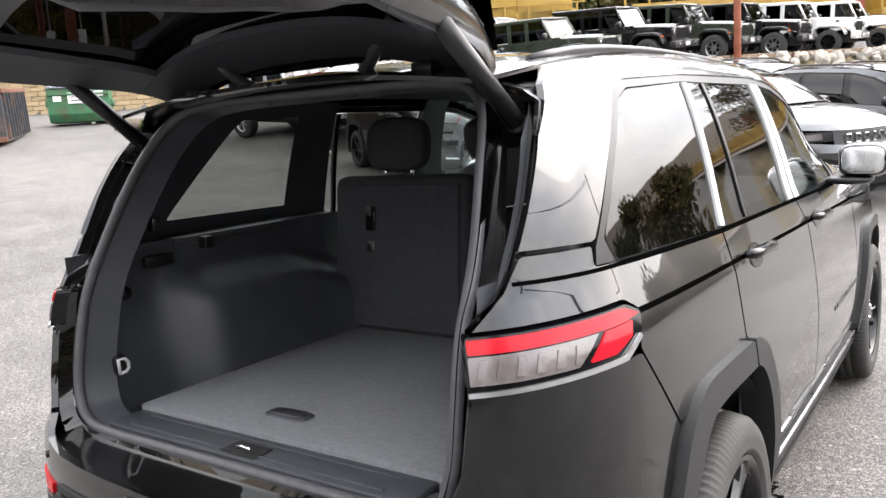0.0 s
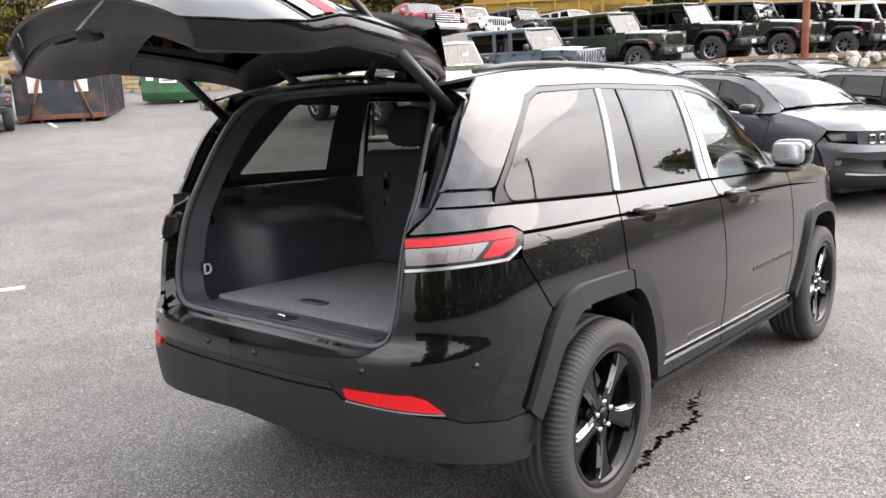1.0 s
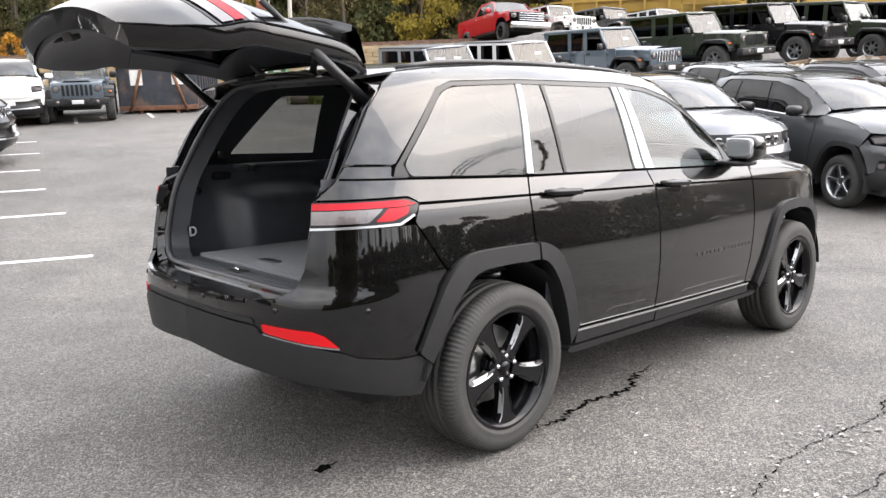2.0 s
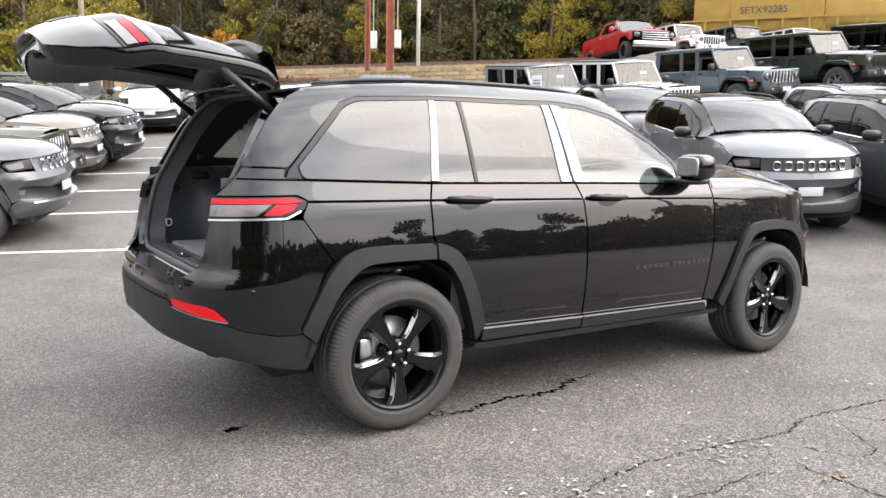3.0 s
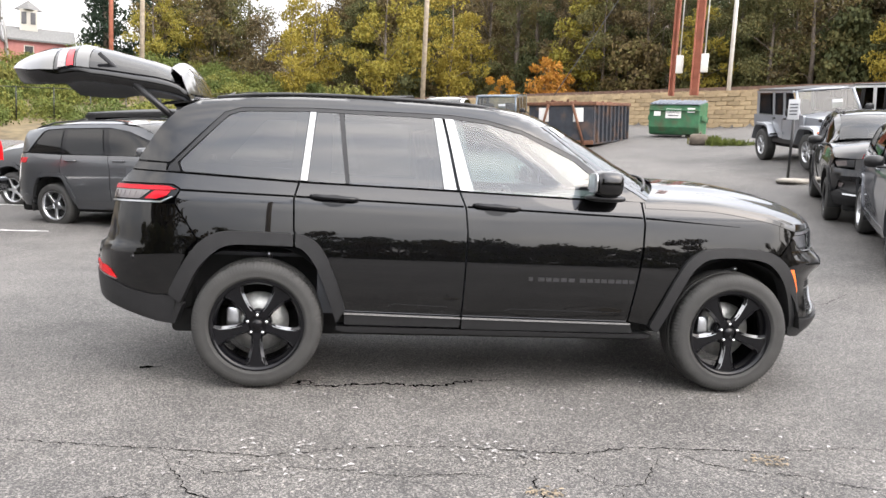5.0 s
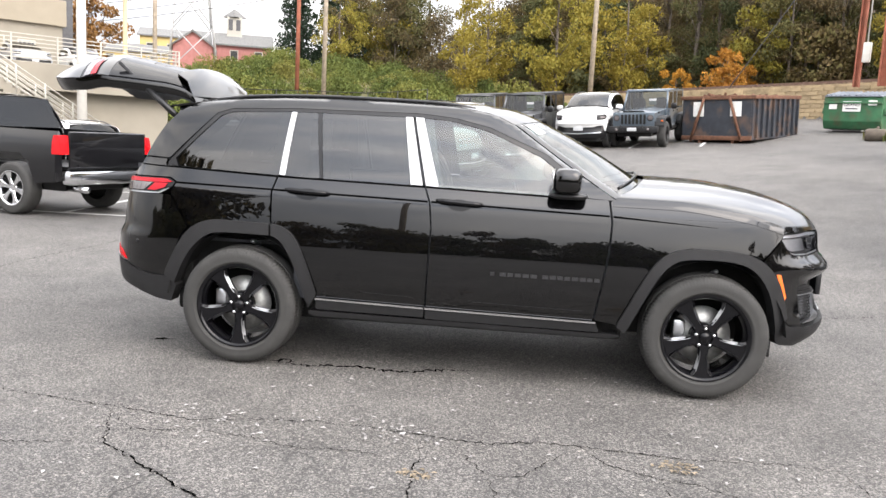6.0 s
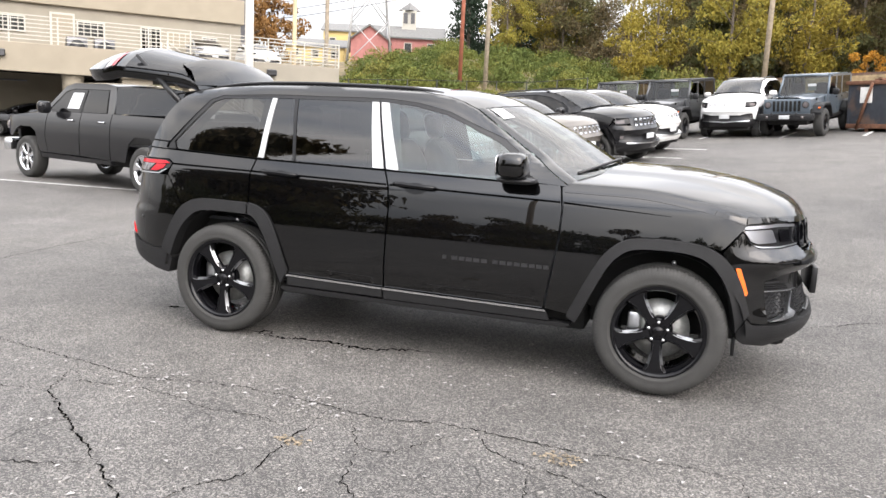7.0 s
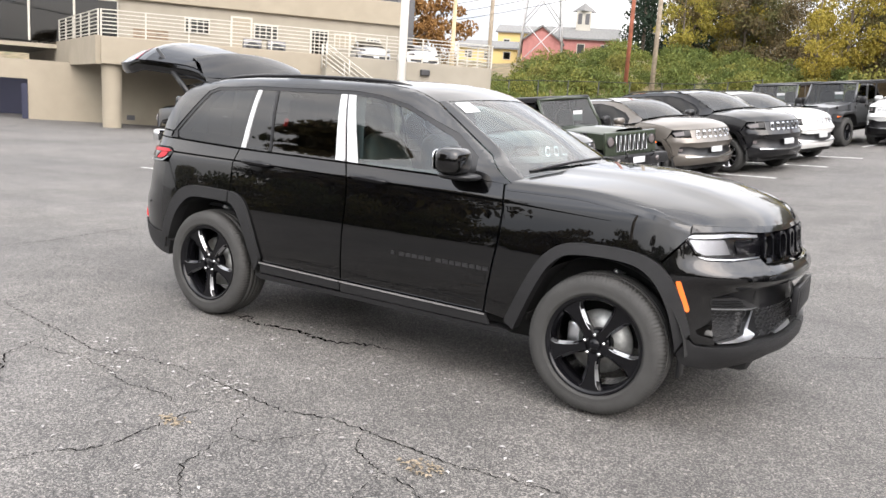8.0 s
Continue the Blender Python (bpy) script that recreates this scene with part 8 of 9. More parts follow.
for x, y, w in ((16.35, 28.6, 0.30), (15.7, 29.6, 0.18)):
    post = thing("signal_post", "rust-red lattice steel post by the track", "post", Matrix.Translation((x, y, 4.9)) @ pose(0, 0, 0, 0, 0, -32))
    for dx in (-w / 2, w / 2):
        part("flange", box(dx - 0.03, dx + 0.03, -0.16, 0.16, -0.3, 9.0), M_REDSTEEL, post)
    part("web", box(-w / 2 + 0.03, w / 2 - 0.03, -0.03, 0.03, -0.3, 9.0), M_REDSTEEL, post)
    part("cabinet", box(w / 2 + 0.06, w / 2 + 0.36, -0.30, -0.05, 0.7, 1.5, 0.02), M_PALEPOLE, post, "pale grey box")
    part("conduit", tube([(w / 2 + 0.2, -0.2, 1.5), (w / 2 + 0.2, -0.2, 9.0)], 0.03, 6), M_PALEPOLE, post)
lamp = pole("street_lamp", -18.0, 32.4, terrain(-18.0, 32.4), 7.9, 0.13, M_LAMPPOLE, "buff lamp pole with two lamp heads")
for s in (-1, 1):
    part("lamp_head", blob((0.0, s * 0.55, 7.9 - terrain(-18.0, 32.4) - 0.05), (0.3, 0.32, 0.10), 3), M_LAMPPOLE, lamp)
    part("lamp_arm", tube([(0, 0, 7.7 - terrain(-18.0, 32.4)), (0, s * 0.5, 7.85 - terrain(-18.0, 32.4))], 0.04, 6), M_LAMPPOLE, lamp)


def wire(a, b, sag, r=0.022):
    pts = [Vector(a).lerp(Vector(b), k / 16) - Vector((0, 0, sag * 4 * (k / 16) * (1 - k / 16))) for k in range(17)]
    solo("overhead_wire", tube(pts, r, 5), M_CABLE, "black overhead wire slung between poles", "wire", "overhead wires")


for dz, dy in ((16.6, 0.0), (16.6, 1.1), (15.7, 0.4), (15.7, -0.9), (13.6, 0.0), (12.9, 0.1), (12.2, 0.0)):
    wire((6.1 + dy * 0.5, 47.5 + dy * 0.87, dz), (-12.9 + dy * 0.5, 52.0 + dy * 0.87, dz - 0.4), 0.8)
    wire((-12.9 + dy * 0.5, 52.0 + dy * 0.87, dz - 0.4), (-60 + dy, 66 + dy, dz - 2.5), 1.2)
    wire((6.1 + dy * 0.5, 47.5 + dy * 0.87, dz), (32 + dy, 40 + dy, dz + 3), 0.9)
wire((-15.2, 53.0, 13.5), (-60, 40, 11), 1.5)
wire((13.2, 41.0, 5.0), (20.5, 43.5, 16.0), 0.0, 0.03)

# small sign on a thin post before the silver off-roader
x, y = 10.15, 10.35
sg = thing("bay_sign", "small white sign on a thin dark post", "sign", Matrix.Translation((x, y, terrain(x, y))) @ pose(0, 0, 0, 0, 0, -62))
part("post", tube([(0, 0, -0.1), (0, 0, 1.75)], 0.03, 8), M_TRIM, sg)
plate_ob = part("plate", box(-0.13, 0.13, -0.045, -0.03, 1.35, 1.78, 0.004), M_WHITEFILM, sg)
for k in range(4):
    part("printed_bar", box(-0.09, 0.09, -0.050, -0.044, 1.45 + 0.07 * k, 1.475 + 0.07 * k), M_INK, plate_ob)
bm = bmesh.new()
bm_blob(bm, (0, 0, 0), (0.8, 0.32, 0.07), 3.0)
solo("planting_kerb", bm, M_ROCK, "low stone island at the sign's foot", "kerb", m=Matrix.Translation((x + 0.4, y + 0.1, terrain(x + 0.4, y + 0.1))) @ pose(0, 0, 0, 0, 0, 30))

# ---- the dealership building with its parking deck ----
M_STUCCO = mat("buff_stucco", (0.27, 0.235, 0.18), rough=0.9, var=0.06, scale=1.5, bump=0.25, bump_scale=60, dirt=(0.28, 0.24, 0.185), dirt_amount=0.35, dirt_scale=0.5)
M_PALESTUCCO = mat("pale_stucco", (0.26, 0.235, 0.19), rough=0.9, var=0.06, scale=1.5, bump=0.25, bump_scale=60)
# the shade under the deck is put into this dark colour
M_DECK_SHADE = mat("shade_under_deck", (0.10, 0.085, 0.07), rough=0.9, var=0.2)
M_RAILING = mat("cream_railing", (0.42, 0.40, 0.35), rough=0.5, var=0.05)
M_WINDOW = glass_material("building_glass", (0.10, 0.11, 0.12), 1.6)
M_NAVY = mat("navy_blind", (0.014, 0.016, 0.038), rough=0.6)
M_DARKWALL = mat("dark_cladding_wall", (0.09, 0.09, 0.095), rough=0.7, var=0.15)
FC0, FC1 = Vector((-24.7, 15.9)), Vector((-13.6, 28.6))
F_ANG = math.degrees(math.atan2(FC1.y - FC0.y, FC1.x - FC0.x))
F_LEN = (FC1 - FC0).length
fm = Matrix.Translation((FC0.x, FC0.y, 0)) @ pose(0, 0, 0, 0, 0, F_ANG)
DECK = 3.66


def fbox(name, x0, x1, y0, y1, z0, z1, mt, parent, bevel=0.0, label=""):
    return part(name, box(x0, x1, y0, y1, z0, z1, bevel, 1), mt, parent, label, smooth=False)


house = thing("dealership_building", "buff stucco dealership building with an upper parking deck", "building", fm)
fbox("deck_slab", 0, F_LEN, 0.0, 11.0, DECK - 0.35, DECK - 0.1, M_STUCCO, house)
fbox("deck_fascia", 0, 9.3, -0.25, 0.0, DECK - 1.08, DECK + 0.02, M_STUCCO, house, 0.02)
fbox("deck_fascia", 9.3, F_LEN, -0.25, 0.0, DECK - 1.05, DECK + 0.02, M_PALESTUCCO, house, 0.02)
fbox("deck_end", F_LEN - 0.3, F_LEN, 0.0, 11.0, DECK - 1.05, DECK + 0.02, M_STUCCO, house)
fbox("soffit", 0.0, F_LEN - 0.3, 0.0, 11.0, DECK - 1.0, DECK - 0.8, M_DECK_SHADE, house)
# the deck's left part, turned back towards the showroom
side_ang = math.degrees(math.atan2(22.8 - 15.9, -40.5 + 24.7)) - F_ANG
sm = pose(0, 0, 0, 0, 0, side_ang)
part("deck_fascia", box(-0.1, 17.2, 0.0, 0.25, DECK - 1.08, DECK + 0.02, 0.02, 1, m=sm), M_STUCCO, house, smooth=False)
part("deck_slab", box(0.0, 17.0, -6.0, 0.0, DECK - 0.35, DECK - 0.1, m=sm), M_STUCCO, house, smooth=False)
part("soffit", box(0.0, 17.0, -6.0, 0.0, DECK - 1.0, DECK - 0.8, m=sm), M_DECK_SHADE, house, smooth=False)
for x, r in ((0.35, 0.40), (5.6, 0.40)):
    bm = bmesh.new()
    lathe(bm, [(r * 0.82, -3.0), (r * 0.86, -1.6), (r, DECK - 1.3), (r * 1.08, DECK - 1.08)], 20, axis="z", m=Matrix.Translation((x, 0.35, 0)))
    part("column", bm, M_STUCCO, house)
fbox("pier", 7.4, 8.6, -0.05, 0.6, -3, DECK - 1.08, M_STUCCO, house)
fbox("back_wall", -3.6, 6.4, 5.0, 5.25, -3, DECK - 1.0, M_STUCCO, house)
fbox("side_wall", 8.3, 8.6, 0.6, 8.0, -3, DECK - 1.0, M_STUCCO, house)
# back of the recess, its shade painted in with the same dark colour
fbox("recess_wall", 6.4, 8.3, 7.6, 7.9, -3, DECK - 1.0, M_DECK_SHADE, house)
fbox("lower_wall", 10.4, F_LEN - 0.3, 0.35, 0.6, -3, DECK - 1.05, M_PALESTUCCO, house)
fbox("wall_vent", 0.6, 0.95, 4.93, 5.0, 0.2, 0.42, M_DARKWALL, house)
fbox("strip_light", 2.8, 4.2, 4.85, 5.0, DECK - 1.35, DECK - 1.28, M_SATINDARK, house)
for x in (3.0, 13.6):
    fbox("wall_lamp", x - 0.22, x + 0.22, -0.42, -0.25, DECK - 0.55, DECK - 0.28, M_SATINDARK, house, 0.03, "box lamp on the fascia")
# workshop door with dark interior beyond the left end of the wall
fbox("workshop_wall", -12.5, -3.6, 5.0, 5.25, 1.8, DECK - 1.0, M_STUCCO, house)
fbox("workshop_floor", -12.5, -3.35, 5.25, 11.0, -1.9, -1.75, M_DARKWALL, house)
fbox("workshop_back", -12.5, -3.35, 10.8, 11.0, -1.9, 2.6, M_NAVY, house)
fbox("workshop_side", -3.6, -3.35, 5.25, 11.0, -1.9, 2.6, M_NAVY, house)
fbox("door_post", -3.85, -3.6, 4.95, 5.2, -3, 1.6, M_NAVY, house)


def railing(m, length, posts=9):
    r = thing("deck_railing", "cream metal railing with horizontal bars on the deck edge", "railing", m, "deck railings")
    for k in range(posts + 1):
        x = length * k / posts
        part("post", box(x - 0.03, x + 0.03, -0.03, 0.03, 0, 1.06), M_RAILING, r, smooth=False)
    for k in range(7):
        z = 0.14 + 0.15 * k
        part("rail", box(0, length, -0.018, 0.018, z - 0.018, z + 0.018), M_RAILING, r, smooth=False)
    return r


railing(fm @ Matrix.Translation((0.0, -0.12, DECK + 0.02)), F_LEN, 10)
railing(fm @ sm @ Matrix.Translation((0.0, 0.12, DECK + 0.02)), 17.0, 10)
railing(fm @ Matrix.Translation((F_LEN - 0.1, 0.0, DECK + 0.02)) @ pose(0, 0, 0, 0, 0, 90), 10.8, 7)
# stairs down beside the pier
stair = thing("outside_stair", "cream concrete outside stair with metal rails", "stairs", fm)
for k in range(14):
    part("step", box(8.9 + 0.28 * k, 9.2 + 0.28 * k, -1.5, -0.28, DECK - 0.55 - 0.18 * (k + 1) - 0.25, DECK - 0.55 - 0.18 * k), M_PALESTUCCO, stair, smooth=False)
for y in (-1.5, -0.32):
    for k in range(5):
        part("rail", tube([(8.9, y, DECK - 0.35 + 0.19 * k), (12.9, y, DECK - 2.92 + 0.19 * k)], 0.022, 6), M_RAILING, stair)
    for k in range(5):
        part("post", tube([(8.9 + k, y, DECK - 0.6 - 0.64 * k), (8.9 + k, y, DECK + 0.45 - 0.64 * k)], 0.03, 6), M_RAILING, stair)
# upper storey
fbox("upper_wall", 0.0, 14.6, 8.0, 8.4, DECK - 0.1, DECK + 2.35, M_PALESTUCCO, house)
fbox("parapet", 0.0, 14.75, 7.8, 8.4, DECK + 2.35, DECK + 3.6, M_STUCCO, house, 0.03)
fbox("upper_side", 14.3, 14.6, 8.4, 14.0, DECK - 0.1, DECK + 3.6, M_DARKWALL, house)
fbox("back_block", 14.6, 15.6, 9.5, 14.0, DECK - 0.1, DECK + 4.4, M_DARKWALL, house)
for x, w, z0, z1, mt in ((3.75, 1.25, 1.0, 1.75, M_WINDOW), (7.2, 1.25, 1.0, 1.75, M_WINDOW), (10.0, 1.0, 0.4, 1.75, M_WINDOW), (11.4, 1.2, 0.85, 1.65, M_STUCCO), (12.95, 0.8, 0.6, 1.55, M_NAVY)):
    win = fbox("window", x - w / 2, x + w / 2, 7.94, 8.0, DECK + z0, DECK + z1, M_RAILING, house, 0.0)
    part("pane", box(x - w / 2 + 0.07, x + w / 2 - 0.07, 7.925, 7.94, DECK + z0 + 0.07, DECK + z1 - 0.07), mt, win)
    for k in range(1, 4):
        part("glazing_bar", box(x - w / 2 + w * k / 4 - 0.02, x - w / 2 + w * k / 4 + 0.02, 7.915, 7.93, DECK + z0 + 0.05, DECK + z1 - 0.05), M_RAILING, win)
door = fbox("door", 5.4, 6.5, 7.93, 8.0, DECK, DECK + 2.05, M_RAILING, house)
part("door_panel", box(5.5, 6.4, 7.915, 7.93, DECK + 0.1, DECK + 1.95), M_STUCCO, door)
# glazed showroom at the left end
fbox("showroom_floor", -14.0, 0.0, 8.0, 18.0, DECK - 0.3, DECK - 0.1, M_STUCCO, house)
fbox("showroom_roof", -14.0, 0.0, 7.2, 18.0, DECK + 3.2, DECK + 3.8, M_STUCCO, house)
fbox("showroom_back", -14.0, 0.0, 17.8, 18.0, DECK - 0.1, DECK + 3.2, M_DARKWALL, house)
fbox("showroom_glass", -14.0, 0.0, 8.1, 8.12, DECK, DECK + 3.2, M_WINDOW, house)
for k in range(8):
    fbox("mullion", -14.0 + 2 * k - 0.05, -14.0 + 2 * k + 0.05, 8.0, 8.12, DECK, DECK + 3.2, M_RAILING, house)
fbox("transom", -14.0, 0.0, 8.0, 8.12, DECK + 2.2, DECK + 2.3, M_RAILING, house)
M_TUBE = mat("ceiling_tube", (0.9, 0.9, 0.9), emit=(1.0, 0.97, 0.9), emit_strength=6.0)
for k in range(6):
    fbox("ceiling_lamp", -13.0 + 2.2 * k, -12.0 + 2.2 * k, 10.0, 10.25, DECK + 3.1, DECK + 3.18, M_TUBE, house, 0, "glowing ceiling lamp")
# things on the deck and below it
suv("dark car parked under the deck", Matrix.Translation(((fm @ Vector((2.2, 3.0, 0))).x, (fm @ Vector((2.2, 3.0, 0))).y, terrain((fm @ Vector((4.2, 3.0, 0))).x, (fm @ Vector((4.2, 3.0, 0))).y))) @ pose(0, 0, 0, 0, 0, F_ANG + 165), P_BLACK, P_BLACK, P_BLACK, M_SATIN, "slots", (0.93, 0.93, 0.80))
drum = solo("oil_drum", tube([(0, 0, 0), (0, 0, 0.88)], 0.29, 18), mat("blue_drum_paint", (0.03, 0.10, 0.32), rough=0.5, var=0.1), "blue steel drum in the workshop doorway", "drum", m=fm @ Matrix.Translation((-4.5, 5.9, -1.75)))
bm = bmesh.new()
rng_rag = random.Random(4)
for k in range(7):
    bm_blob(bm, (rng_rag.uniform(-0.15, 0.15), rng_rag.uniform(-0.15, 0.15), 0.9 + 0.05 * k), (0.16, 0.13, 0.07), 2.2, 6, 10)
solo("rag_heap", bm, M_PAPER, "heap of pale rags on a drum", "rags", m=fm @ Matrix.Translation((-4.5, 5.9, -1.75)))
for k, x in enumerate((6.4, 7.6)):
    unit = thing("cooling_unit", "grey rooftop cooling unit standing on the deck", "cooling unit", fm @ Matrix.Translation((x, 6.6, DECK - 0.1)))
    part("casing", box(-0.45, 0.45, -0.4, 0.4, 0, 0.95, 0.04), M_SATINDARK, unit)
    part("fan_ring", tube([(0, -0.41, 0.5), (0, -0.44, 0.5)], 0.33, 20), M_TRIM, unit)
bench = thing("bench", "brown slatted bench on the deck", "bench", fm @ Matrix.Translation((1.6, 6.0, DECK - 0.1)))
for k in range(4):
    part("slat", box(-0.8, 0.8, -0.25 + 0.12 * k, -0.16 + 0.12 * k, 0.42, 0.46), M_TIMBER, bench)
    part("slat", box(-0.8, 0.8, 0.24, 0.28, 0.55 + 0.11 * k, 0.63 + 0.11 * k), M_TIMBER, bench)
for x in (-0.6, 0.6):
    part("leg", box(x - 0.03, x + 0.03, -0.25, 0.25, 0, 0.42), M_TRIM, bench)
suv("white car parked on the upper deck", fm @ Matrix.Translation((15.2, 5.2, DECK - 0.1)) @ pose(0, 0, 0, 0, 0, -90), P_WHITE, P_WHITE, P_WHITE, M_SATIN, "slots", (0.9, 0.93, 0.82))
suv("silver car parked on the upper deck", fm @ Matrix.Translation((12.6, 5.4, DECK - 0.1)) @ pose(0, 0, 0, 0, 0, -90), P_PALE, P_PALE, P_PALE, M_SATIN, "slots", (0.9, 0.93, 0.82))
suv("white hatchback beside the light pole", at_slot(-11.4, 13.6, 150), P_WHITE, P_WHITE, P_WHITE, M_SATIN, "slots", (0.86, 0.93, 0.85))

# ---- the pink house, yellow houses and lattice tower on the hill ----
M_PINK = mat("pink_brick_paint", (0.383, 0.165, 0.151), rough=0.85, var=0.12, scale=2)
M_SLATE = mat("grey_shingle", (0.16, 0.16, 0.155), rough=0.9, var=0.25, scale=6)
M_YELLOW = mat("pale_yellow_wall", (0.55, 0.42, 0.18), rough=0.85, var=0.08)
M_GALV = mat("galvanised_steel", (0.42, 0.42, 0.42), rough=0.5, metal=0.6, var=0.15)


def gable_house(name, label, x, y, z, turn, w, d, h, roof_h, wall_mt, windows=3, cupola=False):
    hs_ = thing(name, label, "house", Matrix.Translation((x, y, z)) @ pose(0, 0, 0, 0, 0, turn))
    part("wall", box(-w / 2, w / 2, -d / 2, d / 2, -3, h), wall_mt, hs_, smooth=False)
    bm = bmesh.new()
    o = 0.35
    pr = [(-d / 2 - o, h - 0.1), (0, h + roof_h), (d / 2 + o, h - 0.1), (d / 2 + o, h - 0.3), (0, h + roof_h - 0.25), (-d / 2 - o, h - 0.3)]
    a = [bm.verts.new((-w / 2 - o, p, q)) for p, q in pr]
    b = [bm.verts.new((w / 2 + o, p, q)) for p, q in pr]
    for k in range(6):
        bm.faces.new((a[k], a[(k + 1) % 6], b[(k + 1) % 6], b[k]))
    bm.faces.new(a), bm.faces.new(b)
    bmesh.ops.recalc_face_normals(bm, faces=bm.faces)
    part("roof", bm, M_SLATE, hs_, smooth=False)
    for sgn in (-1, 1):
        bm = bmesh.new()
        bm.faces.new([bm.verts.new((sgn * w / 2, p, q)) for p, q in ((-d / 2, h - 0.05), (0, h + roof_h - 0.2), (d / 2, h - 0.05))])
        part("gable", bm, wall_mt, hs_, smooth=False)
    for k in range(windows):
        xx = -w / 2 + w * (k + 0.5) / windows
        win = part("window", box(xx - 0.5, xx + 0.5, -d / 2 - 0.06, -d / 2, h * 0.40, h * 0.78), M_RAILING, hs_)
        part("pane", box(xx - 0.4, xx + 0.4, -d / 2 - 0.08, -d / 2 - 0.06, h * 0.43, h * 0.75), M_WINDOW, win)
    if cupola:
        cu = part("cupola", box(-0.9, 0.9, -0.9, 0.9, h + roof_h - 0.6, h + roof_h + 1.9), M_RAILING, hs_)
        for yy in (-0.45, 0.45):
            part("louvre", box(yy - 0.25, yy + 0.25, -0.95, -0.9, h + roof_h + 0.3, h + roof_h + 1.6), M_DARKWALL, cu)
        bm = bmesh.new()
        lathe(bm, [(1.5, h + roof_h + 1.9), (0.0, h + roof_h + 3.0)], 4, axis="z")
        part("cap", bm, M_SLATE, cu, smooth=False)
    return hs_


gable_house("house", "pink painted house with a grey gable roof and cupola", -34.2, 91.0, 8.2, 20, 8.6, 6.0, 3.3, 1.5, M_PINK, 3, True)
gable_house("house_wing", "low pink gabled wing beside the house", -37.2, 86.0, 7.8, 110, 6.0, 4.4, 2.8, 1.8, M_PINK, 1)
gable_house("house", "low yellow house on the hill", -46.5, 90.0, 7.6, 20, 7.5, 6, 2.6, 1.0, M_YELLOW, 3)
gable_house("house", "two-storey pale yellow house on the hill", -48.0, 104.0, 8.6, 20, 8.0, 7, 5.0, 1.2, M_YELLOW, 3)
tower = thing("lattice_tower", "tall galvanised lattice power tower", "tower", Matrix.Translation((-36.6, 84.0, 7.6)) @ pose(0, 0, 0, 0, 0, 25))
lv = [(0, 2.6), (5, 2.2), (10, 1.8), (15, 1.4), (20, 1.05), (26, 0.8), (32, 0.6)]
for sx in (-1, 1):
    for sy in (-1, 1):
        part("leg", tube([(sx * w, sy * w, z) for z, w in lv], 0.13, 6), M_GALV, tower)
for (z0, w0), (z1, w1) in zip(lv, lv[1:]):
    for (ax, ay), (bx, by) in (((-1, -1), (1, -1)), ((1, -1), (1, 1)), ((1, 1), (-1, 1)), ((-1, 1), (-1, -1))):
        part("brace", tube([(ax * w0, ay * w0, z0), (bx * w1, by * w1, z1)], 0.06, 5), M_GALV, tower)
        part("brace", tube([(bx * w0, by * w0, z0), (ax * w1, ay * w1, z1)], 0.06, 5), M_GALV, tower)
fence = thing("chain_fence", "thin dark chain-link fence along the vine bank", "fence")
for k in range(12):
    x, y = -17.5 + 1.9 * k - 8, 41.5 + 0.5 * k
    z = terrain(x, y)
    part("post", tube([(x, y, z - 0.2), (x, y, z + 2.0)], 0.04, 6), M_TRIM, fence)
    if k:
        part("rail", tube([(px, py, pz + 1.95), (x, y, z + 1.95)], 0.025, 5), M_TRIM, fence)
    px, py, pz = x, y, z

# ---- the yellow train beyond the terrace ----
M_TRAIN = mat("train_yellow", (0.32, 0.2, 0.035), rough=0.5, var=0.12, scale=2, dirt=(0.25, 0.16, 0.06), dirt_amount=0.5, dirt_scale=0.8)
M_BRICKRED = mat("red_brick", (0.30, 0.09, 0.06), rough=0.9, var=0.2, scale=3)


def rail_wagon(s, length, label, cab=False):
    p = along_line(s, 9.2)
    wg = thing("rail_crane" if cab else "rail_wagon", label, "train", Matrix.Translation((p.x, p.y, 5.1)) @ pose(0, 0, 0, 0, 0, math.degrees(math.atan2(-LINE_D.y, -LINE_D.x))))
    part("frame", box(0, length, -1.4, 1.4, 0.75, 1.2, 0.03), M_TRAIN, wg)
    for k in range(4):
        x = (1.2, 2.9, length - 2.9, length - 1.2)[k]
        for y in (-0.75, 0.75):
            part("wheel", tube([(x, y - 0.07, 0.45), (x, y + 0.07, 0.45)], 0.45, 16), M_RUST, wg)
    for k in range(int(length / 1.2) + 1):
        part("stanchion", box(1.2 * k - 0.05, 1.2 * k + 0.05, -1.45, -1.38, 1.2, 2.5), M_TRAIN, wg)
    part("hand_rail", box(0, length, -1.44, -1.39, 2.45, 2.52), M_TRAIN, wg)
    part("load_side", box(0.4, length - 0.4, -1.2, 1.2, 1.2, 2.2, 0.03), M_TRAIN, wg)
    if cab:
        body = part("cab", box(0.6, 6.6, -1.3, 1.3, 1.9, 4.6, 0.08), M_TRAIN, wg)
        part("engine_hood", box(6.6, 9.4, -1.2, 1.2, 1.2, 3.6, 0.08), M_TRAIN, wg)
        for k in range(3):
            part("cab_window", box(0.9 + 1.5 * k, 2.0 + 1.5 * k, -1.33, -1.29, 3.55, 4.3), M_DIMGLASS, body)
        panel = part("number_panel", box(2.4, 5.6, -1.36, -1.32, 2.45, 3.4), M_TRAIN, body)
        words("SETX92285", 0.46, pose(3.9, -1.37, 2.9, 90, 0, 0), M_INK, panel)
    return wg


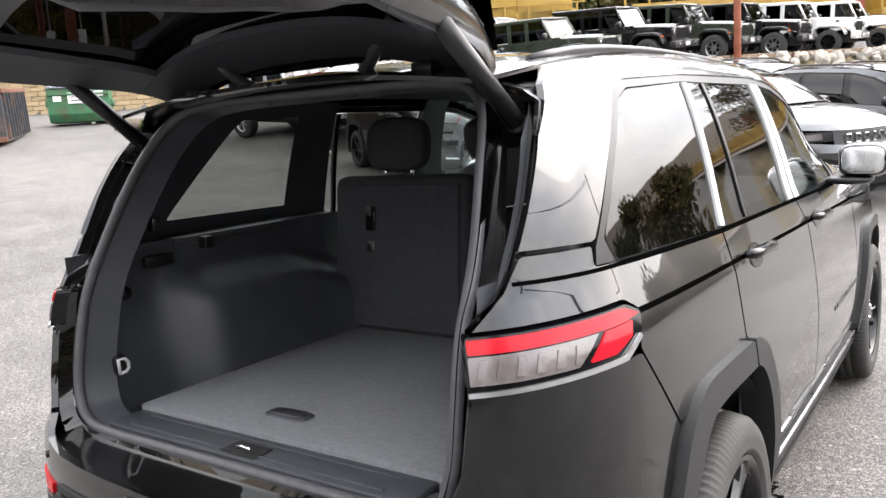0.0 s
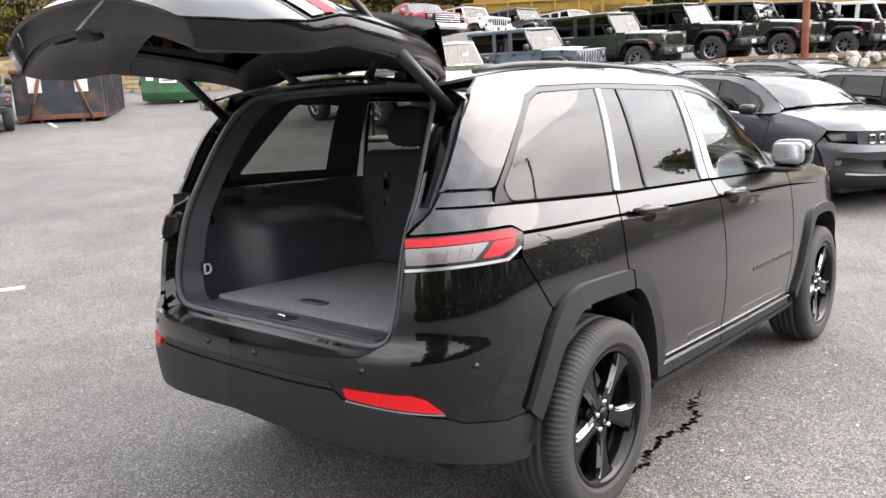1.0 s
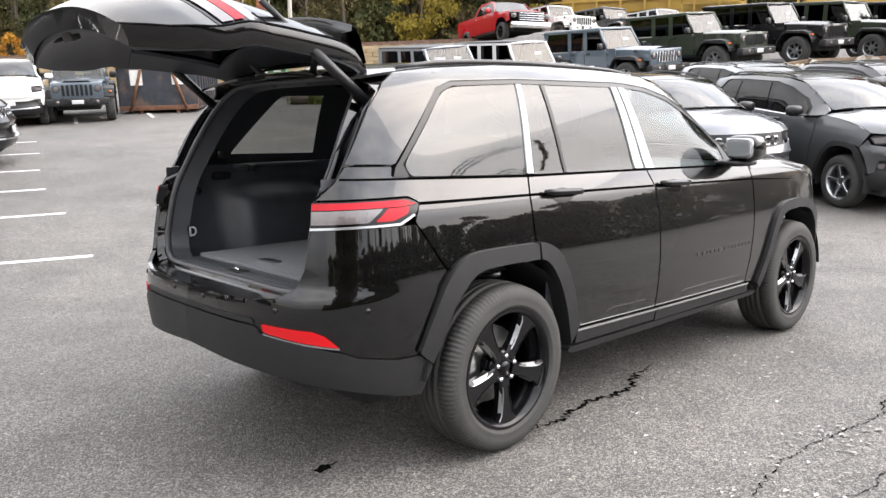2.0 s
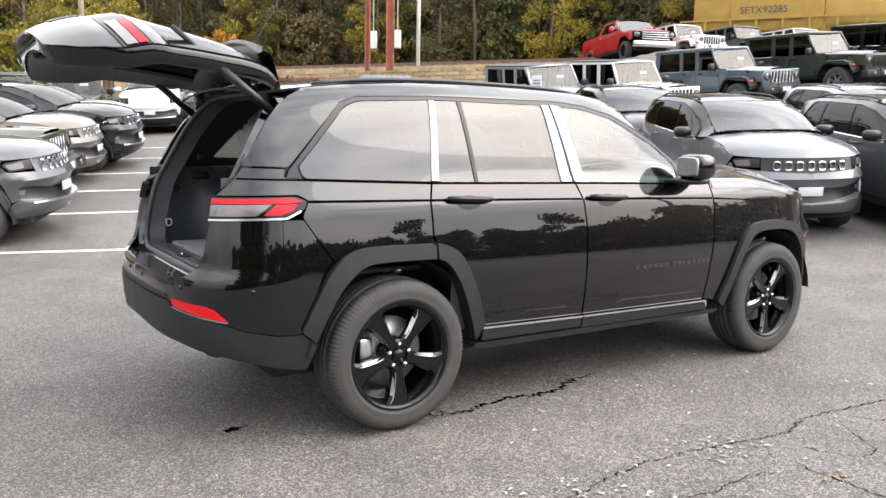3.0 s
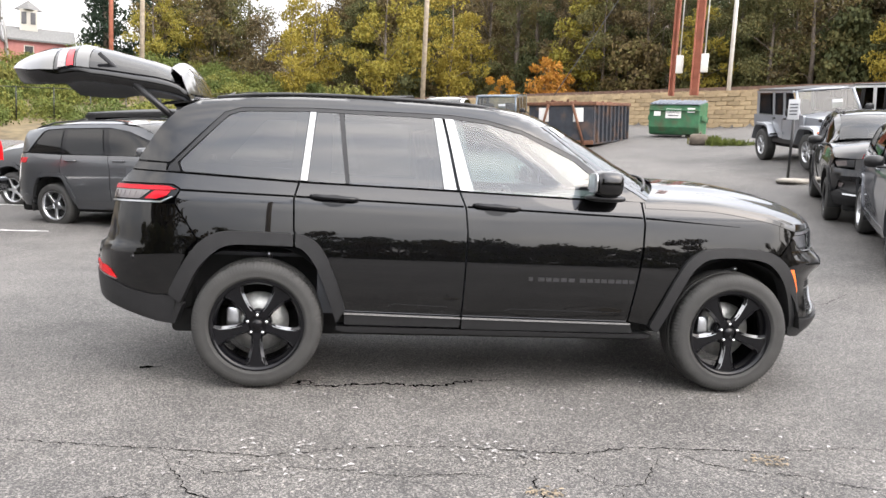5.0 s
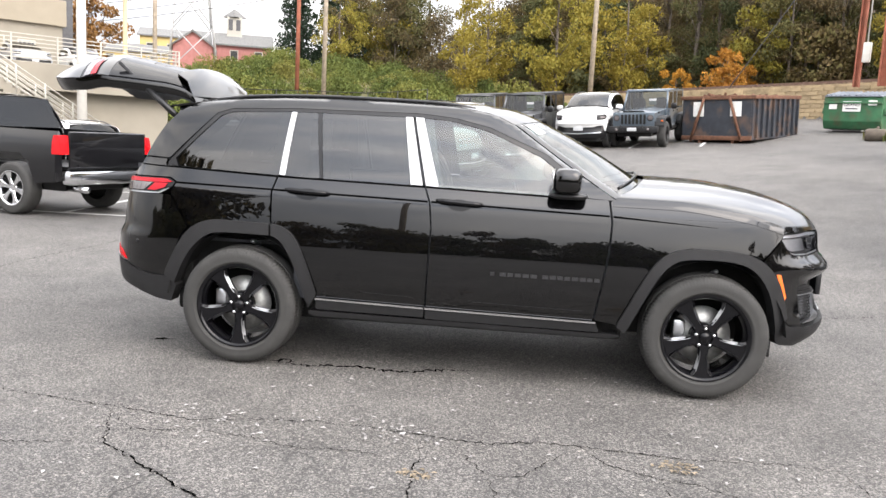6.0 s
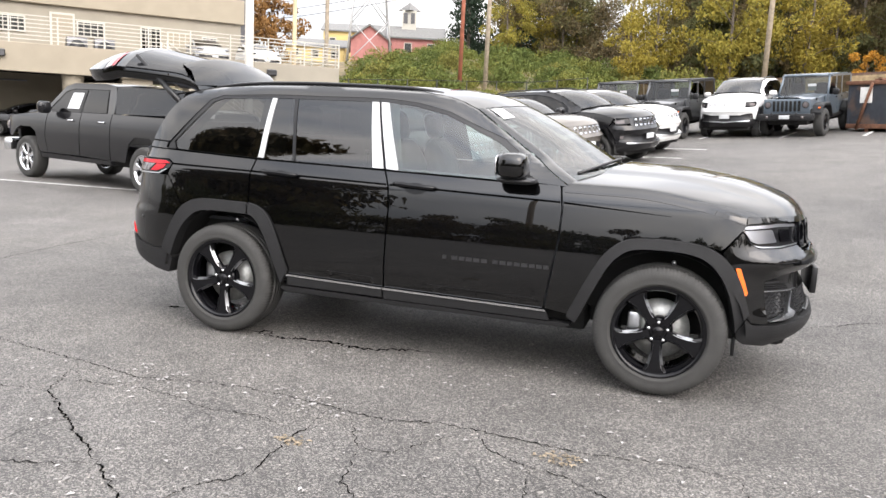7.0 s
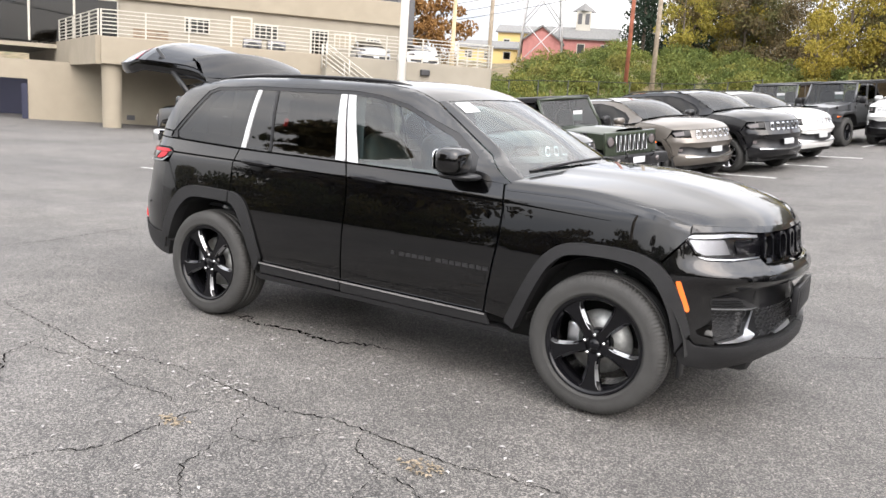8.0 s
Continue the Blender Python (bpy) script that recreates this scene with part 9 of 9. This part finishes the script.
rail_wagon(-12.5, 10.0, "yellow railway maintenance crane with a cab", True)
for k in range(4):
    rail_wagon(-24.5 - 12.5 * k, 11.5, "yellow railway wagon with side rails")
p = along_line(-52, 22)
gable_house("house", "red brick building beyond the train", p.x, p.y, 5.0, -58, 24, 9, 6, 2.0, M_BRICKRED, 6)

# ---- woods ----
def leaf_material(name, stops, rough=0.75):
    m = bpy.data.materials.new(name)
    m.use_nodes = True
    n, l = m.node_tree.nodes, m.node_tree.links
    b = n["Principled BSDF"]
    b.inputs["Roughness"].default_value = rough
    b.inputs["Specular IOR Level"].default_value = 0.25
    info, geo, add, ramp = n.new("ShaderNodeObjectInfo"), n.new("ShaderNodeNewGeometry"), n.new("ShaderNodeMath"), n.new("ShaderNodeValToRGB")
    add.operation, add.use_clamp = "MULTIPLY_ADD", True
    add.inputs[1].default_value = 0.28
    l.new(geo.outputs["Random Per Island"], add.inputs[0])
    sc = n.new("ShaderNodeMath")
    sc.operation = "MULTIPLY"
    sc.inputs[1].default_value = 0.72
    l.new(info.outputs["Random"], sc.inputs[0])
    l.new(sc.outputs[0], add.inputs[2])
    while len(ramp.color_ramp.elements) < len(stops):
        ramp.color_ramp.elements.new(0.5)
    for e, (pos, col) in zip(ramp.color_ramp.elements, stops):
        e.position, e.color = pos, (*col, 1)
    l.new(add.outputs[0], ramp.inputs["Fac"])
    l.new(ramp.outputs["Color"], b.inputs["Base Color"])
    return m


M_LEAF = leaf_material("autumn_leaves", [(0.0, (0.034, 0.044, 0.018)), (0.25, (0.06, 0.067, 0.024)), (0.45, (0.098, 0.09, 0.03)), (0.6, (0.125, 0.092, 0.034)), (0.75, (0.09, 0.064, 0.032)), (0.88, (0.062, 0.057, 0.03)), (1.0, (0.175, 0.12, 0.03))])
M_GOLD = leaf_material("golden_leaves", [(0.0, (0.16, 0.15, 0.025)), (0.5, (0.24, 0.18, 0.025)), (1.0, (0.16, 0.16, 0.03))])
M_ORANGE = leaf_material("orange_leaves", [(0.0, (0.36, 0.15, 0.02)), (0.6, (0.40, 0.20, 0.025)), (1.0, (0.26, 0.10, 0.02))])
M_VINE = leaf_material("vine_leaves", [(0.0, (0.055, 0.078, 0.018)), (0.5, (0.095, 0.115, 0.024)), (0.8, (0.16, 0.15, 0.032)), (1.0, (0.10, 0.095, 0.032))])
M_PINE = leaf_material("conifer_needles", [(0.0, (0.010, 0.022, 0.012)), (1.0, (0.022, 0.040, 0.018))])
M_RUSSET = leaf_material("russet_leaves", [(0.0, (0.14, 0.07, 0.02)), (1.0, (0.20, 0.10, 0.03))])
M_BARK = mat("tree_bark", (0.11, 0.09, 0.072), rough=0.95, var=0.3, scale=5, bump=0.6, bump_scale=25)


def leaf_quads(rng, centre, radii, count, size):
    """Loose leaf sprays scattered through a lumpy clump: points and faces."""
    pts, faces = [], []
    for k in range(count):
        while True:
            v = Vector((rng.uniform(-1, 1), rng.uniform(-1, 1), rng.uniform(-1, 1)))
            if 0.25 < v.length < 1:
                break
        c = Vector((centre[0] + v.x * radii[0], centre[1] + v.y * radii[1], centre[2] + v.z * radii[2]))
        q = Euler((rng.uniform(0, 6.3), rng.uniform(0, 6.3), rng.uniform(0, 6.3))).to_matrix()
        s = size * rng.uniform(0.6, 1.4)
        i = len(pts)
        pts += [c + q @ Vector(p) for p in ((-s, 0, 0), (-0.1 * s, -0.6 * s, 0.15 * s), (s, 0, 0), (0.1 * s, 0.6 * s, 0.15 * s))]
        faces.append((i, i + 1, i + 2, i + 3))
    return pts, faces


def crown_mesh(seed, height, spread, clumps, leaves, size, low=0.25, cone=False):
    rng = random.Random(seed)
    pts, faces = [], []
    centres = []
    for k in range(clumps):
        if cone:
            h = low + (0.98 - low) * (k + 0.5) / clumps
            r = spread * (1.02 - h)
            a = rng.uniform(0, 6.3)
            c = (math.cos(a) * r * 0.5, math.sin(a) * r * 0.5, height * h)
            rad = (r * 0.75, r * 0.75, height * 0.05)
        else:
            h = rng.uniform(low, 1.0)
            r = spread * math.sin(math.pi * min(1, max(0.05, (h - low) / (1.12 - low)) ** 0.8)) * rng.uniform(0.15, 0.95)
            a = rng.uniform(0, 6.3)
            c = (math.cos(a) * r, math.sin(a) * r, height * h)
            b = spread * rng.uniform(0.22, 0.42)
            rad = (b, b, b * 0.7)
        centres.append(c)
        p, f = leaf_quads(rng, c, rad, leaves // clumps, size)
        o = len(pts)
        pts += p
        faces += [tuple(i + o for i in q) for q in f]
    me = bpy.data.meshes.new("crown")
    me.from_pydata(pts, [], faces)
    return me, centres


def tree(name, label, mat_leaf, seed, height, spread, clumps=16, leaves=2400, size=0.19, low=0.28, cone=False, trunk=0.2):
    """One tree at the origin: tapered trunk, limbs into the clumps, and a crown of loose leaves."""
    rng = random.Random(seed + 50)
    t = thing(name, label, "tree", group="woodland trees")
    crown, centres = crown_mesh(seed, height, spread, clumps, leaves, size, low, cone)
    crown.materials.append(mat_leaf)
    bm = tube([(0, 0, -0.8), (0.05, 0.03, height * 0.3), (rng.uniform(-0.3, 0.3), rng.uniform(-0.3, 0.3), height * 0.62), (rng.uniform(-0.4, 0.4), rng.uniform(-0.4, 0.4), height * 0.93)], [trunk * 1.25, trunk, trunk * 0.6, trunk * 0.15], 8)
    if not cone:
        for c in centres[:9]:
            z0 = min(c[2] * 0.7, height * 0.6)
            bm_tube(bm, [(0.04, 0.02, z0), (c[0] * 0.5, c[1] * 0.5, (z0 + c[2]) / 2 + 0.2), c], [trunk * 0.35, trunk * 0.22, trunk * 0.06], 5)
    part("trunk", bm, M_BARK, t)
    ob = new("crown", crown)
    ob.parent = t
    return t


KINDS = [tree("tree", "tall woodland tree in thinning autumn leaf", M_LEAF, 1, 13.0, 3.8, 40, 7200, 0.13, 0.02, trunk=0.15),
         tree("tree", "slender woodland tree in autumn leaf", M_LEAF, 2, 15.0, 3.2, 38, 6800, 0.13, 0.03, trunk=0.15),
         tree("tree", "broad woodland tree in autumn leaf", M_LEAF, 3, 11.0, 4.4, 42, 7600, 0.13, 0.0, trunk=0.15),
         tree("tree", "golden yellow tree on the bank", M_GOLD, 4, 10.0, 3.0, 30, 5200, 0.12, 0.04, trunk=0.14),
         tree("tree", "half-bare tree with grey limbs", M_LEAF, 5, 14.0, 3.4, 26, 3000, 0.12, 0.08, trunk=0.2)]
BUSHES = [tree("bush", "tangled green-yellow bush at the wood's edge", M_LEAF, 11, 3.4, 2.2, 18, 2600, 0.11, 0.0, trunk=0.05),
          tree("bush", "bright orange shrub beside the track", M_ORANGE, 12, 3.6, 1.7, 14, 1700, 0.10, 0.1, trunk=0.05),
          tree("bush", "mound of green vines on the bank", M_VINE, 13, 2.2, 3.2, 26, 4200, 0.10, 0.0, trunk=0.04)]
DEEP = [tree("tree", "dense dark tree of the deep wood", M_LEAF, 41, 14.0, 4.6, 26, 1500, 0.36, 0.02, trunk=0.2), tree("tree", "dense broad tree of the deep wood", M_LEAF, 42, 12.0, 5.0, 26, 1500, 0.36, 0.02, trunk=0.2)]
PINES = [tree("conifer", "tall dark conifer near the house", M_PINE, 21, 17.0, 4.6, 26, 3800, 0.22, 0.08, True, 0.25)]
RUSSETS = [tree("tree", "russet brown tree behind the deck", M_RUSSET, 31, 10.0, 3.8, 20, 2800, 0.2, 0.2), tree("tree", "green tree behind the deck", M_LEAF, 32, 10.5, 3.6, 20, 2800, 0.2, 0.2)]
used = set()


def plant(proto, x, y, scale=1.0, turn=0.0, sink=0.1, tall=0.0):
    if tall:
        # the wood's skyline stands low beyond the tracks and lower over the vine bank
        d, a = math.hypot(x - 1.5, y + 3), math.degrees(math.atan2(y + 3, x - 1.5))
        skyline = 1.5 + d * math.tan(radians(15.5 - 3.0 * ease(50, 75, a)))
        scale = min(scale, max(0.4, (skyline - terrain(x, y)) / tall))
    m = Matrix.Translation((x, y, terrain(x, y) - sink)) @ pose(0, 0, 0, 0, 0, turn)
    if proto.name not in used:
        used.add(proto.name)
        proto.scale = (scale, scale, scale)
        proto.matrix_basis = m @ Matrix.Diagonal((scale, scale, scale, 1))
        return proto
    c = copy_thing(proto, m)
    c.scale = (scale, scale, scale * random.Random(int(x * 31 + y * 17)).uniform(0.9, 1.15))
    return c


rng_wood = random.Random(77)
for k in range(46):
    p = along_line(-18 + 1.75 * k + rng_wood.uniform(-0.8, 0.8), rng_wood.uniform(12.5, 16.5))
    plant(KINDS[rng_wood.choice((0, 0, 1, 1, 2, 2, 4, 4, 3, 3))], p.x, p.y, rng_wood.uniform(0.8, 1.2), rng_wood.uniform(0, 360), tall=13.5)
for k in range(48):
    p = along_line(-22 + 1.75 * k + rng_wood.uniform(-0.8, 0.8), rng_wood.uniform(17, 23))
    plant(KINDS[rng_wood.choice((0, 1, 2, 4))], p.x, p.y, rng_wood.uniform(0.95, 1.3), rng_wood.uniform(0, 360), tall=13.5)
for row in range(3):
    for k in range(24 + 2 * row):
        p = along_line(-34 + 4.2 * k + rng_wood.uniform(-1.5, 1.5), 26 + 6 * row + rng_wood.uniform(-2, 2))
        plant(DEEP[k % 2], p.x, p.y, rng_wood.uniform(0.95, 1.3), rng_wood.uniform(0, 360), tall=13.5)
for k in range(16):
    p = along_line(-62 + 2.6 * k, rng_wood.uniform(13, 22))
    plant(KINDS[rng_wood.choice((0, 1, 2, 4))], p.x, p.y, rng_wood.uniform(0.8, 1.2), rng_wood.uniform(0, 360))
for k in range(150):
    s = rng_wood.uniform(-30, 62)
    p = along_line(s, (13.6 if s < 16 else 12.6) + 8 * rng_wood.random() ** 1.5)
    plant(BUSHES[0], p.x, p.y, rng_wood.uniform(0.5, 1.6), rng_wood.uniform(0, 360), 0.3)
plant(BUSHES[1], 15.0, 50.5, 1.15, 20, 0.2)
for x, y in ((17.3, 52.0), (33.0, 36.0), (13.0, 55.0)):
    plant(BUSHES[1], x, y, 0.8, x * 10, 0.3)
for x, y, s in ((4.2, 58.0, 0.95), (-1.5, 62.0, 0.9), (-3.0, 57.5, 0.75), (9.5, 60.0, 1.0), (19.0, 52.5, 0.9)):
    plant(KINDS[3], x, y, s, x * 37)
for k in range(130):
    x, y = rng_wood.uniform(-26, 6), rng_wood.uniform(40, 74)
    if rail_side(x, y) < 1.0:
        plant(BUSHES[2], x, y, rng_wood.uniform(0.6, 1.0), rng_wood.uniform(0, 360), 1.0)
for x, y, s in ((-23.5, 82, 0.78), (-20.0, 84, 0.82), (-17.0, 80, 0.7), (-26, 92, 0.78), (-14, 86, 0.72)):
    plant(PINES[0], x, y, s, x * 29, tall=16.5)
for k in range(16):
    plant(KINDS[rng_wood.choice((0, 2, 4, 3))], rng_wood.uniform(-18, -4), rng_wood.uniform(70, 90), rng_wood.uniform(0.72, 0.92), rng_wood.uniform(0, 360), tall=13.0)
for k, (x, y, s) in enumerate(((-30.5, 46.5, 0.75), (-33.5, 48.5, 0.9), (-29.8, 50.0, 0.72), (-36.5, 51.0, 0.9), (-40.0, 56.0, 0.9), (-45, 62, 0.8))):
    plant(RUSSETS[1 if k in (1, 3) else 0], x, y, s, x * 13)
# woods and a pole line behind the camera's path, which the car's windows mirror
for k in range(44):
    a, r = radians(250 + 74 * (k + rng_wood.random()) / 44), rng_wood.uniform(58, 70)
    plant(DEEP[k % 2], 1.5 + r * math.cos(a), -3 + r * math.sin(a), rng_wood.uniform(0.45, 0.7), rng_wood.uniform(0, 360))
for k in range(14):
    a, r = radians(222 + 17 * (k + rng_wood.random()) / 14), rng_wood.uniform(25, 30)
    plant(DEEP[k % 2], 1.5 + r * math.cos(a), -3 + r * math.sin(a), rng_wood.uniform(0.65, 0.95), rng_wood.uniform(0, 360))
# unseen ring of bushes, added so the doors mirror something dark
for k in range(34):
    a, r = radians(205 + 142 * (k + 0.6 * rng_wood.random()) / 34), rng_wood.uniform(20, 22)
    plant(BUSHES[0], 1.5 + r * math.cos(a), -3 + r * math.sin(a), rng_wood.uniform(0.85, 1.1), rng_wood.uniform(0, 360), 0.5)
pole("utility_pole", -3.0, -27.0, terrain(-3, -27), 11.0, 0.16, M_WOODPOLE, "wooden utility pole mirrored in the car windows", 2, 20)
pole("utility_pole", 27.0, -22.0, terrain(27, -22), 11.0, 0.16, M_WOODPOLE, "wooden utility pole mirrored in the car windows", 2, 60)
for dy in (-1.0, 0.0, 1.0):
    wire((-3.0 + dy, -27.0, 10.6), (27.0 + dy, -22.0, 10.6), 1.0)

# ---- a cut log, weeds and a broken board on the upper lot ----
def cut_log(x, y):
    rng = random.Random(31)
    pts = [(x - 0.27 + 0.09 * k, y + 0.14 - 0.047 * k, terrain(x, y) + 0.19 + 0.01 * rng.uniform(-1, 1)) for k in range(7)]
    log = thing("cut_log", "short thick brown log lying among weeds", "log")
    part("bark", tube(pts, [0.17, 0.205, 0.20, 0.21, 0.195, 0.205, 0.17], 14), M_BARK, log)
    part("branch_stub", tube([(x, y, terrain(x, y) + 0.33), (x + 0.03, y - 0.05, terrain(x, y) + 0.45)], [0.05, 0.035], 8), M_BARK, log)


def weeds(x, y, dx, dy, count, seed):
    rng = random.Random(seed)
    verts, faces = [], []
    for k in range(count):
        t = rng.random() ** 1.6
        px, py = x + dx * t + rng.gauss(0, 0.12), y + dy * t + rng.gauss(0, 0.12)
        h, a, w = (0.34 - 0.2 * t) * rng.uniform(0.5, 1.2), rng.uniform(0, 6.3), rng.uniform(0.008, 0.02)
        z, lean = terrain(px, py) - 0.01, rng.uniform(0.05, 0.2)
        i = len(verts)
        c, q = math.cos(a), math.sin(a)
        verts += [(px - w * q, py + w * c, z), (px + w * q, py - w * c, z), (px + lean * 0.4 * c + w * q, py + lean * 0.4 * q - w * c, z + h * 0.6), (px + lean * c, py + lean * q, z + h), (px + lean * 0.4 * c - w * q, py + lean * 0.4 * q + w * c, z + h * 0.6)]
        faces.append((i, i + 1, i + 2, i + 3, i + 4))
    me = bpy.data.meshes.new("weeds")
    me.from_pydata(verts, [], faces)
    me.materials.append(M_VINE)
    tagged(new("weeds", me), "low green weeds growing beside the log", "weeds", "weeds on the lot", "stuff")


cut_log(12.86, 20.4)
weeds(13.15, 20.3, 0.5, -2.1, 420, 5)
weeds(12.9, 20.75, 0.7, 0.2, 120, 6)
zb = terrain(14.1, 24.3)
solo("broken_board", box(-0.35, 0.35, -0.06, 0.06, 0.0, 0.025, 0.004, m=pose(14.1, 24.3, zb + 0.10, 0, -14, 58)), M_PALEPOLE, "pale broken board lying on the lot", "board")
